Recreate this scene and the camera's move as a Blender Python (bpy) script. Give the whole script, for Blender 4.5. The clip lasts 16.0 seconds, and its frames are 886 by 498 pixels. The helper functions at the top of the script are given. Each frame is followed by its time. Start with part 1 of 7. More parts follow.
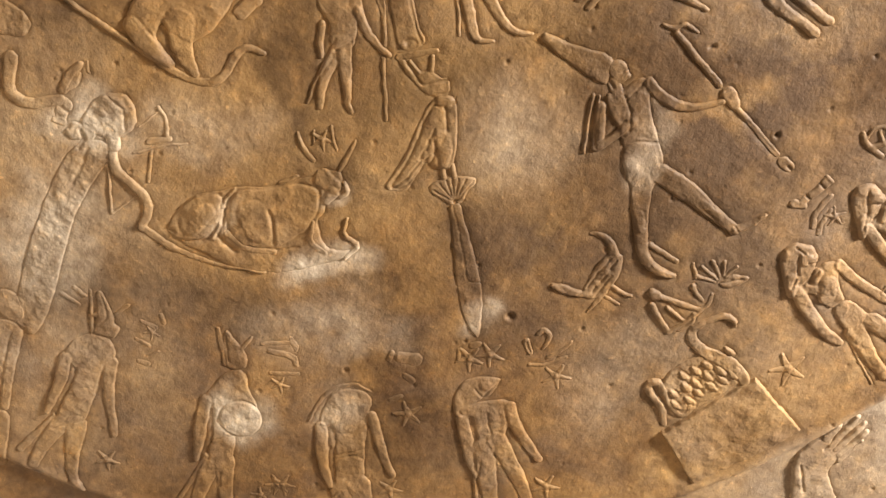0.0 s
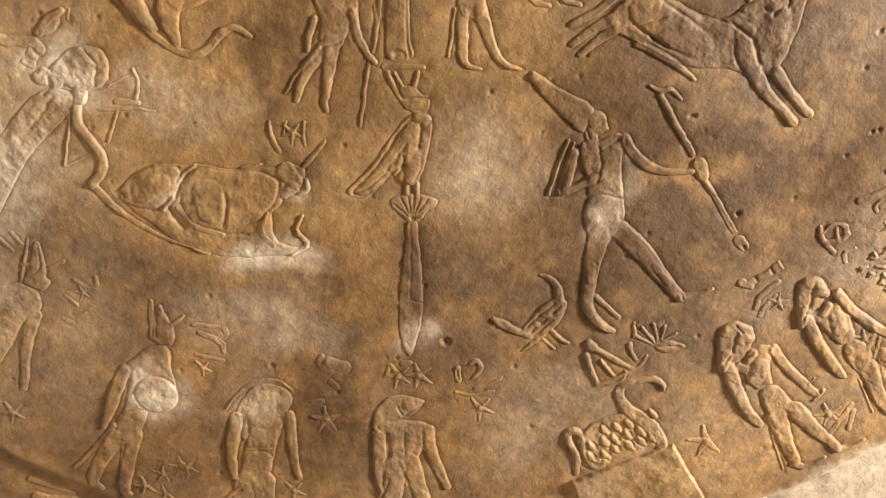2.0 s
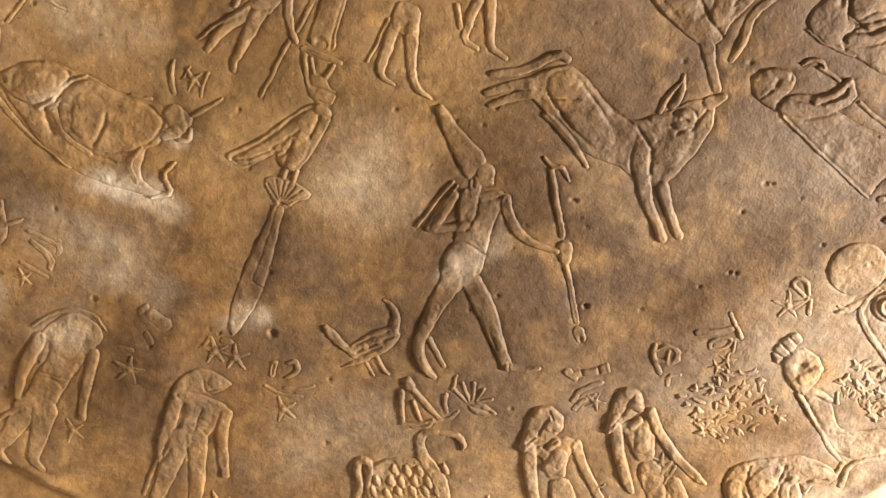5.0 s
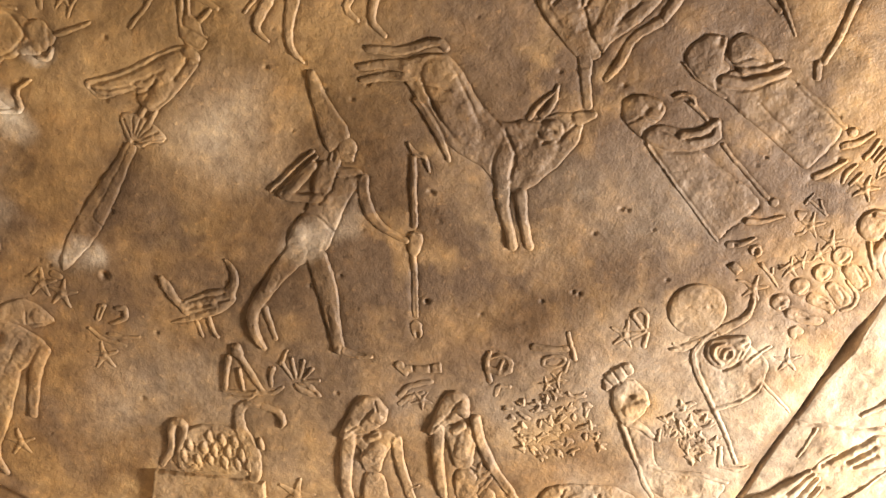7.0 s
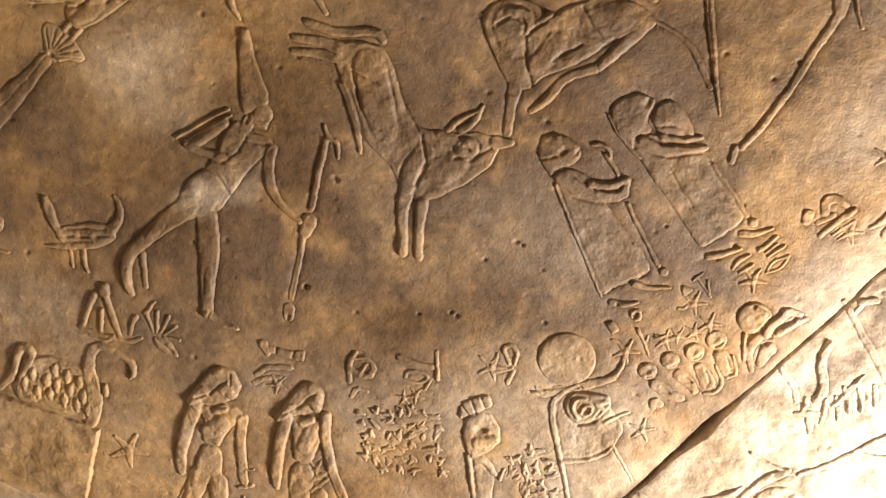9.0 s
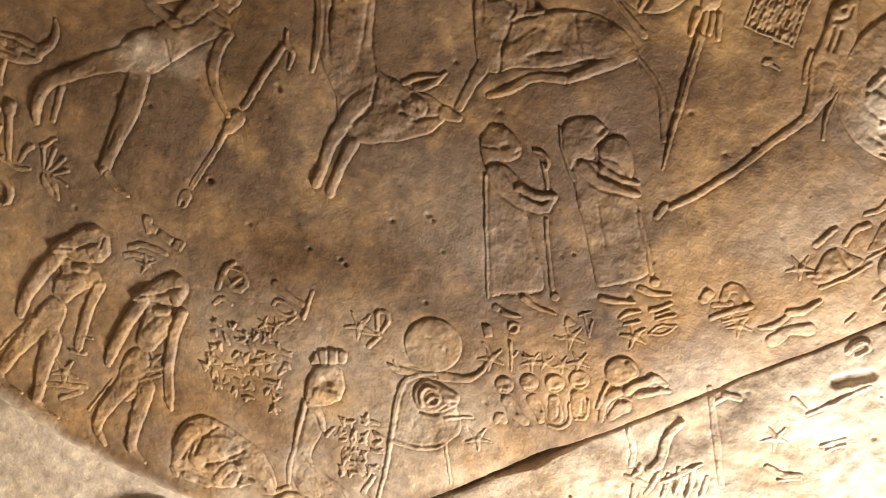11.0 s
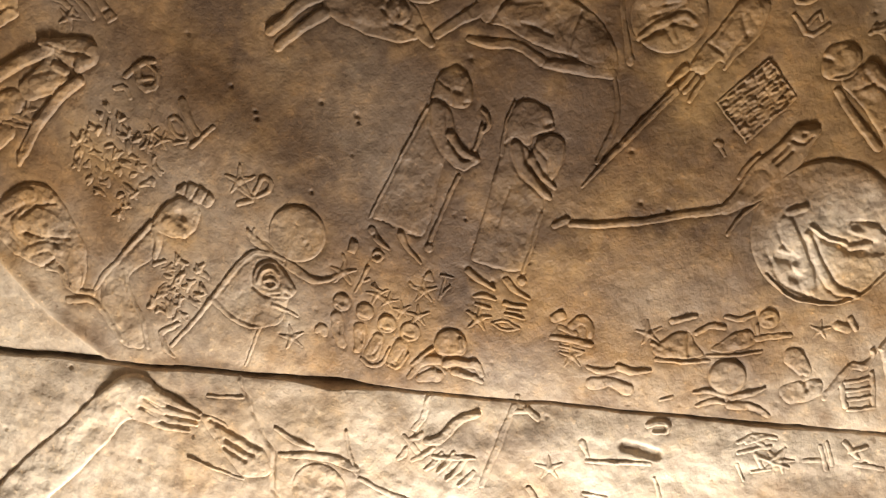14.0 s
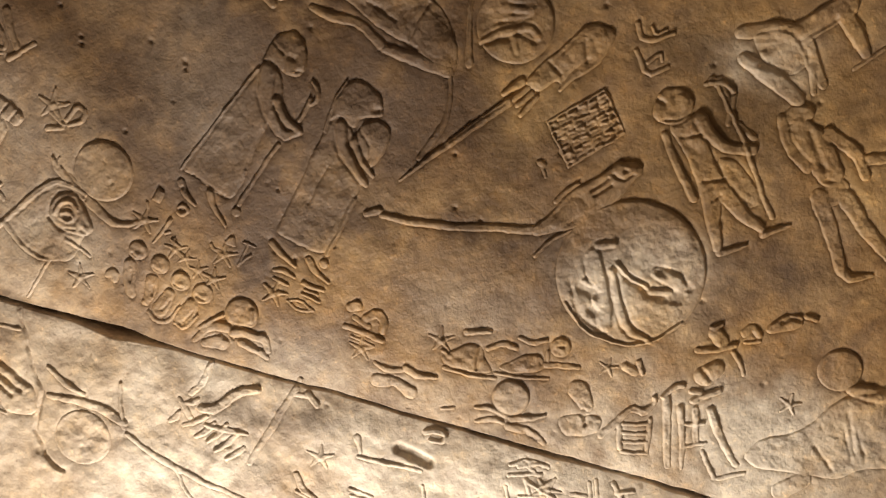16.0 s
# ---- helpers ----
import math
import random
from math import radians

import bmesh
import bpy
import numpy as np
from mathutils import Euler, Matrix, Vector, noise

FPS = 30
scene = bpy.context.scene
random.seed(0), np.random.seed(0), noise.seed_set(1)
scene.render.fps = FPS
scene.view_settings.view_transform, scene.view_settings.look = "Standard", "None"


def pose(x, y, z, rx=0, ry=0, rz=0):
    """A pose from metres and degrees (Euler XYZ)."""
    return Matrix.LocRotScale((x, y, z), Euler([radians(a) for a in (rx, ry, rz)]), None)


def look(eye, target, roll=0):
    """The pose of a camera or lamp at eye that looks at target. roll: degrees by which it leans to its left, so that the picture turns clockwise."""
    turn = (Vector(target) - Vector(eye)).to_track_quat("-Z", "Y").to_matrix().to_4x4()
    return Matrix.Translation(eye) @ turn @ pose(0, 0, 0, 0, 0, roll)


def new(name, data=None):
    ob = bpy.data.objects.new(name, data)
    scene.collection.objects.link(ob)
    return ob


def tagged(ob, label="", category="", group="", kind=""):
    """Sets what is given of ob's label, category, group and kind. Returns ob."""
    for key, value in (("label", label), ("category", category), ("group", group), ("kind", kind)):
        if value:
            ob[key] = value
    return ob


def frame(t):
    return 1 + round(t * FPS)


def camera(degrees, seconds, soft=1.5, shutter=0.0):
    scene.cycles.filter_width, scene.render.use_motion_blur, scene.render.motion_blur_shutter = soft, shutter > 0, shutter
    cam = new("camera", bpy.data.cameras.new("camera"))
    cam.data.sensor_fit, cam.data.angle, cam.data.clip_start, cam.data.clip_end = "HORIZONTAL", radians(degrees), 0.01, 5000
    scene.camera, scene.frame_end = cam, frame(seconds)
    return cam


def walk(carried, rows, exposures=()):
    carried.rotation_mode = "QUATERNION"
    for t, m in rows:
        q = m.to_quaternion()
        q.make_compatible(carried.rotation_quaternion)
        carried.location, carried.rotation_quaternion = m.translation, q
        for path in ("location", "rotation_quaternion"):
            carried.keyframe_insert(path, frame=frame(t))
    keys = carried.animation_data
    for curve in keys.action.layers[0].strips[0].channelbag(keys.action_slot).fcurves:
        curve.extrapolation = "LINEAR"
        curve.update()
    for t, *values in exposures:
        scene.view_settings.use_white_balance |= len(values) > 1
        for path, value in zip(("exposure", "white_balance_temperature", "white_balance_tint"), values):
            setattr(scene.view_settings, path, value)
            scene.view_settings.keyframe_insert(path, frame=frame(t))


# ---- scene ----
# Seen from below: x runs along the slab, y towards the rim of the disc, z up. The carved face lies at z = CEIL.
CEIL = 3.0
cam = camera(45.88, 16.0, soft=1.5)
walk(cam, [
    (0, pose(0.0157, -0.4073, 2.0173, 154.43, -1.39, 45.23)),
    (0.5, pose(0.0073, -0.4094, 2.0171, 154.09, -1.67, 43.22)),
    (1, pose(-0.0006, -0.4051, 2.0191, 154.35, -1.89, 39.61)),
    (1.5, pose(0.0054, -0.4027, 2.0216, 155.65, -2.18, 36.55)),
    (2, pose(0.0134, -0.4242, 2.0288, 155.05, -2.85, 34.32)),
    (2.5, pose(0.0038, -0.4132, 2.0248, 154.41, -3.18, 31.70)),
    (3, pose(-0.0088, -0.4072, 2.0208, 154.78, -3.11, 29.73)),
    (3.5, pose(-0.0009, -0.4073, 2.0233, 154.97, -2.43, 25.90)),
    (3.7, pose(-0.0001, -0.4106, 2.0224, 155.45, -2.65, 24.01)),
    (5.8, pose(0.0522, -0.3792, 2.0262, 159.29, -5.77, 9.65)),
    (6, pose(0.0502, -0.3762, 2.0272, 158.84, -5.32, 8.57)),
    (6.5, pose(0.0730, -0.3587, 2.0320, 159.45, -4.94, 5.48)),
    (7, pose(0.1009, -0.3487, 2.0389, 160.12, -4.52, 3.15)),
    (7.5, pose(0.1152, -0.3432, 2.0424, 160.58, -4.14, 0.69)),
    (8, pose(0.1391, -0.3304, 2.0449, 161.34, -4.44, -3.86)),
    (8.5, pose(0.1411, -0.3350, 2.0449, 163.34, -5.12, -7.94)),
    (9, pose(0.1467, -0.3226, 2.0431, 163.12, -5.61, -11.28)),
    (9.2, pose(0.1492, -0.3282, 2.0505, 163.52, -5.69, -13.34)),
    (11.3, pose(0.1759, -0.3021, 2.0543, 165.10, -7.55, -35.47)),
    (11.5, pose(0.1716, -0.3032, 2.0538, 165.02, -7.49, -37.02)),
    (12, pose(0.1709, -0.2881, 2.0470, 165.28, -7.88, -41.17)),
    (12.5, pose(0.1767, -0.2727, 2.0413, 166.66, -7.68, -45.93)),
    (13, pose(0.1527, -0.2695, 2.0403, 165.75, -6.18, -49.94)),
    (13.5, pose(0.1704, -0.2675, 2.0375, 166.87, -5.75, -54.73)),
    (14, pose(0.1738, -0.2615, 2.0419, 166.51, -6.72, -62.57)),
    (14.5, pose(0.1818, -0.2673, 2.0472, 167.21, -6.37, -64.34)),
    (15, pose(0.1973, -0.2917, 2.0558, 166.32, -5.73, -66.66)),
    (15.5, pose(0.2084, -0.3192, 2.0667, 165.98, -5.67, -71.12)),
    (16, pose(0.2208, -0.3509, 2.0745, 167.23, -4.86, -74.29)),
], exposures=[(0, 0.4), (3.5, 0.4), (6.5, 0.38), (8, 0.16), (9, 0.08), (11.5, -0.32), (14, -0.67), (16, -0.92)])

# ---- light ----
world = bpy.data.worlds.new("world")
scene.world = world
world.use_nodes = True
world.node_tree.nodes["Background"].inputs[0].default_value = (1.0, 0.82, 0.6, 1)
world.node_tree.nodes["Background"].inputs[1].default_value = 0.02


def area_lamp(name, eye, target, watts, size, colour):
    data = bpy.data.lights.new(name, "AREA")
    data.energy, data.size, data.color, data.shape = watts, size, colour, "DISK"
    ob = new(name, data)
    ob.matrix_world = look(eye, target)
    return ob


area_lamp("gallery_spotlight", (1.46, 0.46, 2.46), (0.0, 0.0, CEIL), 78, 0.3, (1.0, 0.9, 0.78))

# ---- materials ----
class Nodes:
    """Short calls for a node material."""

    def __init__(self, name):
        self.mat = bpy.data.materials.new(name)
        self.mat.use_nodes = True
        self.tree = self.mat.node_tree
        self.bsdf = self.tree.nodes["Principled BSDF"]

    def add(self, kind, **values):
        node = self.tree.nodes.new(kind)
        for key, value in values.items():
            node.inputs[key.replace("_", " ")].default_value = value
        return node

    def link(self, a, b):
        self.tree.links.new(a, b)

    def noise(self, scale, detail=4.0, rough=0.55, distortion=0.0):
        node = self.add("ShaderNodeTexNoise", Scale=scale, Detail=detail, Roughness=rough, Distortion=distortion)
        self.link(self.coords.outputs["Position"], node.inputs["Vector"])
        return node.outputs["Fac"]

    def ramp(self, fac, *stops):
        node = self.tree.nodes.new("ShaderNodeValToRGB")
        node.color_ramp.elements[0].position, node.color_ramp.elements[0].color = stops[0][0], (*stops[0][1], 1)
        node.color_ramp.elements[1].position, node.color_ramp.elements[1].color = stops[-1][0], (*stops[-1][1], 1)
        for at, colour in stops[1:-1]:
            node.color_ramp.elements.new(at).color = (*colour, 1)
        self.link(fac, node.inputs[0])
        return node.outputs[0]

    def mix(self, fac, a, b, blend="MIX"):
        node = self.tree.nodes.new("ShaderNodeMix")
        node.data_type, node.blend_type = "RGBA", blend
        for value, socket in ((fac, node.inputs[0]), (a, node.inputs[6]), (b, node.inputs[7])):
            if isinstance(value, (int, float)):
                socket.default_value = value
            elif isinstance(value, tuple):
                socket.default_value = (*value, 1)
            else:
                self.link(value, socket)
        return node.outputs[2]

    def math(self, op, a, b=0.0):
        node = self.tree.nodes.new("ShaderNodeMath")
        node.operation = op
        for value, socket in ((a, node.inputs[0]), (b, node.inputs[1])):
            if isinstance(value, (int, float)):
                socket.default_value = value
            else:
                self.link(value, socket)
        return node.outputs[0]

    def attribute(self, name):
        node = self.tree.nodes.new("ShaderNodeAttribute")
        node.attribute_name = name
        return node.outputs["Fac"]


BLACK, WHITE = (0.0, 0.0, 0.0), (1.0, 1.0, 1.0)


def stone_material():
    """Old smoked sandstone: umber and ochre clouds, smoke-dark and pale worn patches that also paint in shade and
    light, sandy grain.
    """
    m = Nodes("smoked_sandstone")
    m.coords = m.tree.nodes.new("ShaderNodeNewGeometry")
    cloud = m.noise(5.5, 5.0, 0.6, 0.3)
    fine = m.noise(38.0, 5.0, 0.65)
    lumps = m.noise(95.0, 4.0, 0.6)
    grain = m.noise(420.0, 3.0, 0.6)
    colour = m.ramp(cloud, (0.32, (0.15, 0.088, 0.04)), (0.5, (0.275, 0.17, 0.08)), (0.68, (0.42, 0.285, 0.145)))
    colour = m.mix(m.ramp(fine, (0.36, BLACK), (0.66, WHITE)), colour, m.mix(1.0, colour, (1.34, 1.3, 1.18), "MULTIPLY"))
    stain = m.noise(14.0, 6.0, 0.62, 0.6)
    colour = m.mix(m.ramp(stain, (0.44, WHITE), (0.56, BLACK)), colour, m.mix(1.0, colour, (0.72, 0.68, 0.66), "MULTIPLY"))
    colour = m.mix(m.ramp(stain, (0.6, BLACK), (0.72, WHITE)), colour, m.mix(1.0, colour, (1.3, 1.2, 0.98), "MULTIPLY"))
    patch = m.noise(9.0, 5.0, 0.6, 0.8)
    colour = m.mix(m.ramp(patch, (0.5, BLACK), (0.68, (0.75, 0.75, 0.75))), colour, (0.36, 0.215, 0.085))
    colour = m.mix(m.ramp(patch, (0.34, (0.7, 0.7, 0.7)), (0.5, BLACK)), colour, (0.19, 0.128, 0.085))
    # one mask for smoke stains and for shade painted into the stone
    soot_dim = m.math("MULTIPLY", m.attribute("soot_dim"), m.math("ADD", 0.65, fine))
    smoke = m.mix(m.ramp(m.noise(4.2, 3.0, 0.5), (0.42, BLACK), (0.6, WHITE)), (0.095, 0.052, 0.022), (0.125, 0.08, 0.05))
    colour = m.mix(m.math("MINIMUM", soot_dim, 1.0), colour, smoke)
    rust = m.math("MULTIPLY", m.attribute("ochre"), m.math("ADD", 0.4, fine))
    rust = m.math("MULTIPLY", rust, m.math("SUBTRACT", 1.0, m.math("MULTIPLY", m.math("MINIMUM", soot_dim, 1.0), 0.6)))
    colour = m.mix(m.math("MINIMUM", rust, 1.0), colour, (0.4, 0.255, 0.105))
    # one mask for worn pale stone and for light painted into it
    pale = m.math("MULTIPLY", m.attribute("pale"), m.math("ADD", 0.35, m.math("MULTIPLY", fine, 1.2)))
    pale = m.math("MULTIPLY", pale, m.math("SUBTRACT", 1.0, m.math("MULTIPLY", m.math("MINIMUM", soot_dim, 1.0), 0.7)))
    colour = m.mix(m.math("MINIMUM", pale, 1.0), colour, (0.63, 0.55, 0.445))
    speck = m.noise(150.0, 2.0, 0.5)
    colour = m.mix(m.ramp(speck, (0.66, BLACK), (0.74, WHITE)), colour, m.mix(1.0, colour, (1.45, 1.4, 1.3), "MULTIPLY"))
    colour = m.mix(m.ramp(speck, (0.22, WHITE), (0.3, BLACK)), colour, m.mix(1.0, colour, (0.6, 0.55, 0.5), "MULTIPLY"))
    mottle = m.noise(64.0, 9.0, 0.72)
    colour = m.mix(m.ramp(mottle, (0.36, WHITE), (0.5, BLACK)), colour, m.mix(1.0, colour, (0.74, 0.71, 0.7), "MULTIPLY"))
    colour = m.mix(m.ramp(mottle, (0.52, BLACK), (0.68, WHITE)), colour, m.mix(1.0, colour, (1.38, 1.33, 1.22), "MULTIPLY"))
    m.link(colour, m.bsdf.inputs["Base Color"])
    m.link(m.math("ADD", 0.42, m.math("MULTIPLY", fine, 0.35)), m.bsdf.inputs["Roughness"])
    m.bsdf.inputs["Specular IOR Level"].default_value = 0.4
    relief = m.math("ADD", m.math("MULTIPLY", grain, 0.5), m.math("ADD", m.math("MULTIPLY", fine, 0.3), m.math("ADD", m.math("MULTIPLY", lumps, 0.45), m.math("MULTIPLY", speck, 0.5))))
    bump = m.add("ShaderNodeBump", Strength=0.62, Distance=0.002)
    m.link(relief, bump.inputs["Height"])
    m.link(bump.outputs[0], m.bsdf.inputs["Normal"])
    return m.mat


def plaster_material(name, colour):
    m = Nodes(name)
    m.coords = m.tree.nodes.new("ShaderNodeNewGeometry")
    shade = m.noise(3.0, 5.0)
    m.link(m.mix(shade, tuple(0.8 * c for c in colour), colour), m.bsdf.inputs["Base Color"])
    m.bsdf.inputs["Roughness"].default_value = 0.8
    return m.mat


STONE = stone_material()
PLASTER = plaster_material("warm_plaster", (0.66, 0.58, 0.48))
FLOORING = plaster_material("stone_floor", (0.45, 0.4, 0.34))

# ---- relief carving ----
TILE = np.random.RandomState(7).rand(256, 256)


def value_noise(x, y):
    i, j = np.floor(x).astype(int), np.floor(y).astype(int)
    u, v = x - i, y - j
    u, v = u * u * (3 - 2 * u), v * v * (3 - 2 * v)
    a, b = TILE[i % 256, j % 256], TILE[(i + 1) % 256, j % 256]
    c, d = TILE[i % 256, (j + 1) % 256], TILE[(i + 1) % 256, (j + 1) % 256]
    return a + (b - a) * u + (c - a) * v + (a - b - c + d) * u * v - 0.5


def fbm(x, y, size, octaves=4):
    total, amp = 0.0, 1.0
    for n in range(octaves):
        total = total + amp * value_noise(x / size + 17.3 * n, y / size + 5.1 * n)
        size, amp = size * 0.48, amp * 0.52
    return total


def step(x, a, b):
    s = np.clip((x - a) / (b - a), 0, 1)
    return s * s * (3 - 2 * s)


def line_distance(x, y, points):
    """Distance to a tapered line of (x, y, half width), and the half width at the nearest place."""
    best, width = np.full(x.shape, 9.0), np.zeros(x.shape)
    if len(points) == 1:
        return np.hypot(x - points[0][0], y - points[0][1]), np.full(x.shape, points[0][2])
    for (ax, ay, ar), (bx, by, br) in zip(points, points[1:]):
        dx, dy = bx - ax, by - ay
        s = np.clip(((x - ax) * dx + (y - ay) * dy) / (dx * dx + dy * dy + 1e-12), 0, 1)
        far, half = np.hypot(x - ax - s * dx, y - ay - s * dy), ar + (br - ar) * s
        closer = far - half < best - width
        best, width = np.where(closer, far, best), np.where(closer, half, width)
    return best, width


def outline_distance(x, y, points):
    """Signed distance to a closed outline, positive inside."""
    far, inside = np.full(x.shape, 9.0), np.zeros(x.shape, bool)
    for (ax, ay), (bx, by) in zip(points, points[1:] + points[:1]):
        dx, dy = bx - ax, by - ay
        s = np.clip(((x - ax) * dx + (y - ay) * dy) / (dx * dx + dy * dy + 1e-12), 0, 1)
        far = np.minimum(far, np.hypot(x - ax - s * dx, y - ay - s * dy))
        inside ^= ((ay > y) != (by > y)) & (x < dx * (y - ay) / (dy if abs(dy) > 1e-9 else 1e-9) + ax)
    return np.where(inside, far, -far)


def rounded(points, times=2):
    """A closed outline with its corners cut, so that it runs smoothly."""
    for _ in range(times):
        points = [(p[0] * (1 - s) + q[0] * s, p[1] * (1 - s) + q[1] * s) for p, q in zip(points, points[1:] + points[:1]) for s in (0.2, 0.8)]
    return points


RELIEF = 0.43


def limb(height, *numbers):
    """A rounded, tapered limb through x, y, half width, in millimetres; its bends run smoothly."""
    mm = [n / 1000 for n in numbers]
    path = list(zip(mm[0::3], mm[1::3], mm[2::3]))
    if len(path) > 2:
        soft = [tuple(a * (1 - k) + b * k for a, b in zip(p, q)) for p, q in zip(path, path[1:]) for k in (0.22, 0.78)]
        path = [path[0]] + soft[1:-1] + [path[-1]]
    return "limb", RELIEF * height / 1000, path


def cut(depth, width, *numbers):
    """An incised line through x, y, in millimetres."""
    mm = [n / 1000 for n in numbers]
    return "cut", 0.8 * depth / 1000, [(x, y, width / 1000) for x, y in zip(mm[0::2], mm[1::2])]


def body(height, bevel, *numbers):
    """A raised field with a rounded outline and a soft edge, in millimetres."""
    mm = [n / 1000 for n in numbers]
    return "body", RELIEF * height / 1000, rounded(list(zip(mm[0::2], mm[1::2]))), bevel / 1000


def plate(height, bevel, *numbers):
    """The same with sharp corners."""
    mm = [n / 1000 for n in numbers]
    return "body", RELIEF * height / 1000, list(zip(mm[0::2], mm[1::2])), bevel / 1000


def disc(height, bevel, x, y, radius):
    return "disc", RELIEF * height / 1000, (x / 1000, y / 1000, radius / 1000), bevel / 1000


def star(x, y, size, turn=0, arms=5):
    """A carved star of five slim arms."""
    out = []
    for k in range(arms):
        a = radians(turn + k * 360 / arms)
        out.append(limb(4.0, x, y, size * 0.25, x + size * math.cos(a), y + size * math.sin(a), size * 0.1))
    return out


def scribble(x, y, wide, high, turn, rows, columns, seed, size=7.0):
    """Rows of small worn signs, each of a few short bent strokes, in millimetres."""
    dice, out = random.Random(seed), []
    c, s = math.cos(radians(turn)), math.sin(radians(turn))
    for j in range(rows):
        for i in range(columns):
            u = (i + 0.5 + dice.uniform(-0.25, 0.25)) / columns * wide - wide / 2
            v = (j + 0.5 + dice.uniform(-0.25, 0.25)) / rows * high - high / 2
            for _ in range(dice.choice((2, 2, 3))):
                a, r = dice.uniform(0, 6.28), size * dice.uniform(0.4, 0.85)
                px, py = x + u * c - v * s + dice.uniform(-2, 2), y + u * s + v * c + dice.uniform(-2, 2)
                bend = dice.uniform(-0.9, 0.9)
                out.append(limb(dice.uniform(3.8, 5.4), px - r * math.cos(a), py - r * math.sin(a), 1.5, px, py, 2.6, px + r * math.cos(a + bend), py + r * math.sin(a + bend), 1.5))
    return out


def carve(x, y, shapes):
    """Height and signed edge distance (positive inside) of a carved figure at x, y."""
    wx = x + 0.0013 * fbm(x, y, 0.014, 2) + 0.0008 * fbm(x, y, 0.004, 2)
    wy = y + 0.0013 * fbm(x + 3, y + 7, 0.014, 2) + 0.0008 * fbm(x + 3, y + 7, 0.004, 2)
    fade = np.clip(0.85 + 1.5 * fbm(x + 1, y + 2, 0.06, 3), 0.62, 1.3)
    high, edge = np.zeros(x.shape), np.full(x.shape, -9.0)
    for kind, height, data, *rest in shapes:
        if kind == "cut":
            far, half = line_distance(wx, wy, data)
            high = high - height * np.exp(-((far / half) ** 2)) * (edge > -0.002)
            continue
        sides = 1.0
        if kind == "limb":
            far, half = line_distance(wx, wy, data)
            d, soft = half - far, np.maximum(0.85 * half, 0.0012)
            for px, py, pr in (data[0], data[-1]):
                sides = sides * np.clip(np.hypot(wx - px, wy - py) / (1.3 * pr) - 0.6, 0, 1)
        elif kind == "disc":
            d, soft = data[2] - np.hypot(0.8 * x + 0.2 * wx - data[0], 0.8 * y + 0.2 * wy - data[1]), rest[0]
        else:
            d, soft = outline_distance(wx, wy, data), 1.15 * rest[0]
        s = np.clip(d / soft, 0, 1)
        dome, wall = np.sqrt(np.clip(1 - (1 - s) ** 2, 0, 1)), step(d, 0.0, 0.0017)
        rise = height * (0.46 * wall + 0.54 * dome) * fade if height < 0.007 else height * dome
        # a shape laid over another is set off by a shallow crease and stands a little prouder
        crease = min(0.0013, 0.36 * height) * sides * np.exp(-(((d + 0.0004) / 0.0014) ** 2)) * step(edge, 0.0005, 0.003)
        under = np.minimum(high, rise)
        high = np.maximum(high - crease, rise) + 0.24 * np.maximum(under, 0) * step(d, 0.0, 0.003)
        edge = np.maximum(edge, d)
    return high, edge


def piece(name, *shapes):
    """Shapes that make a part of its own under their figure."""
    flat = []
    for s in shapes:
        flat.extend(s if isinstance(s, list) else [s])
    return "piece", name, flat


FIGURES = []


def figure(name, label, at, shapes, wear=0.0):
    """Notes a carved figure; its shapes are in millimetres from its place at, in metres."""
    flat, pieces = [], []
    for s in shapes:
        if s[0] == "piece":
            pieces.append((s[1], s[2]))
        else:
            flat.extend(s if isinstance(s, list) else [s])
    FIGURES.append((name, label, at, flat, pieces, wear))


def extent(shapes):
    xs, ys = [], []
    for kind, height, data, *rest in shapes:
        if kind == "disc":
            xs += [data[0] - data[2], data[0] + data[2]]
            ys += [data[1] - data[2], data[1] + data[2]]
        else:
            for p in data:
                r = p[2] if len(p) > 2 else 0
                xs += [p[0] - r, p[0] + r]
                ys += [p[1] - r, p[1] + r]
    return min(xs) - 0.006, max(xs) + 0.006, min(ys) - 0.006, max(ys) + 0.006


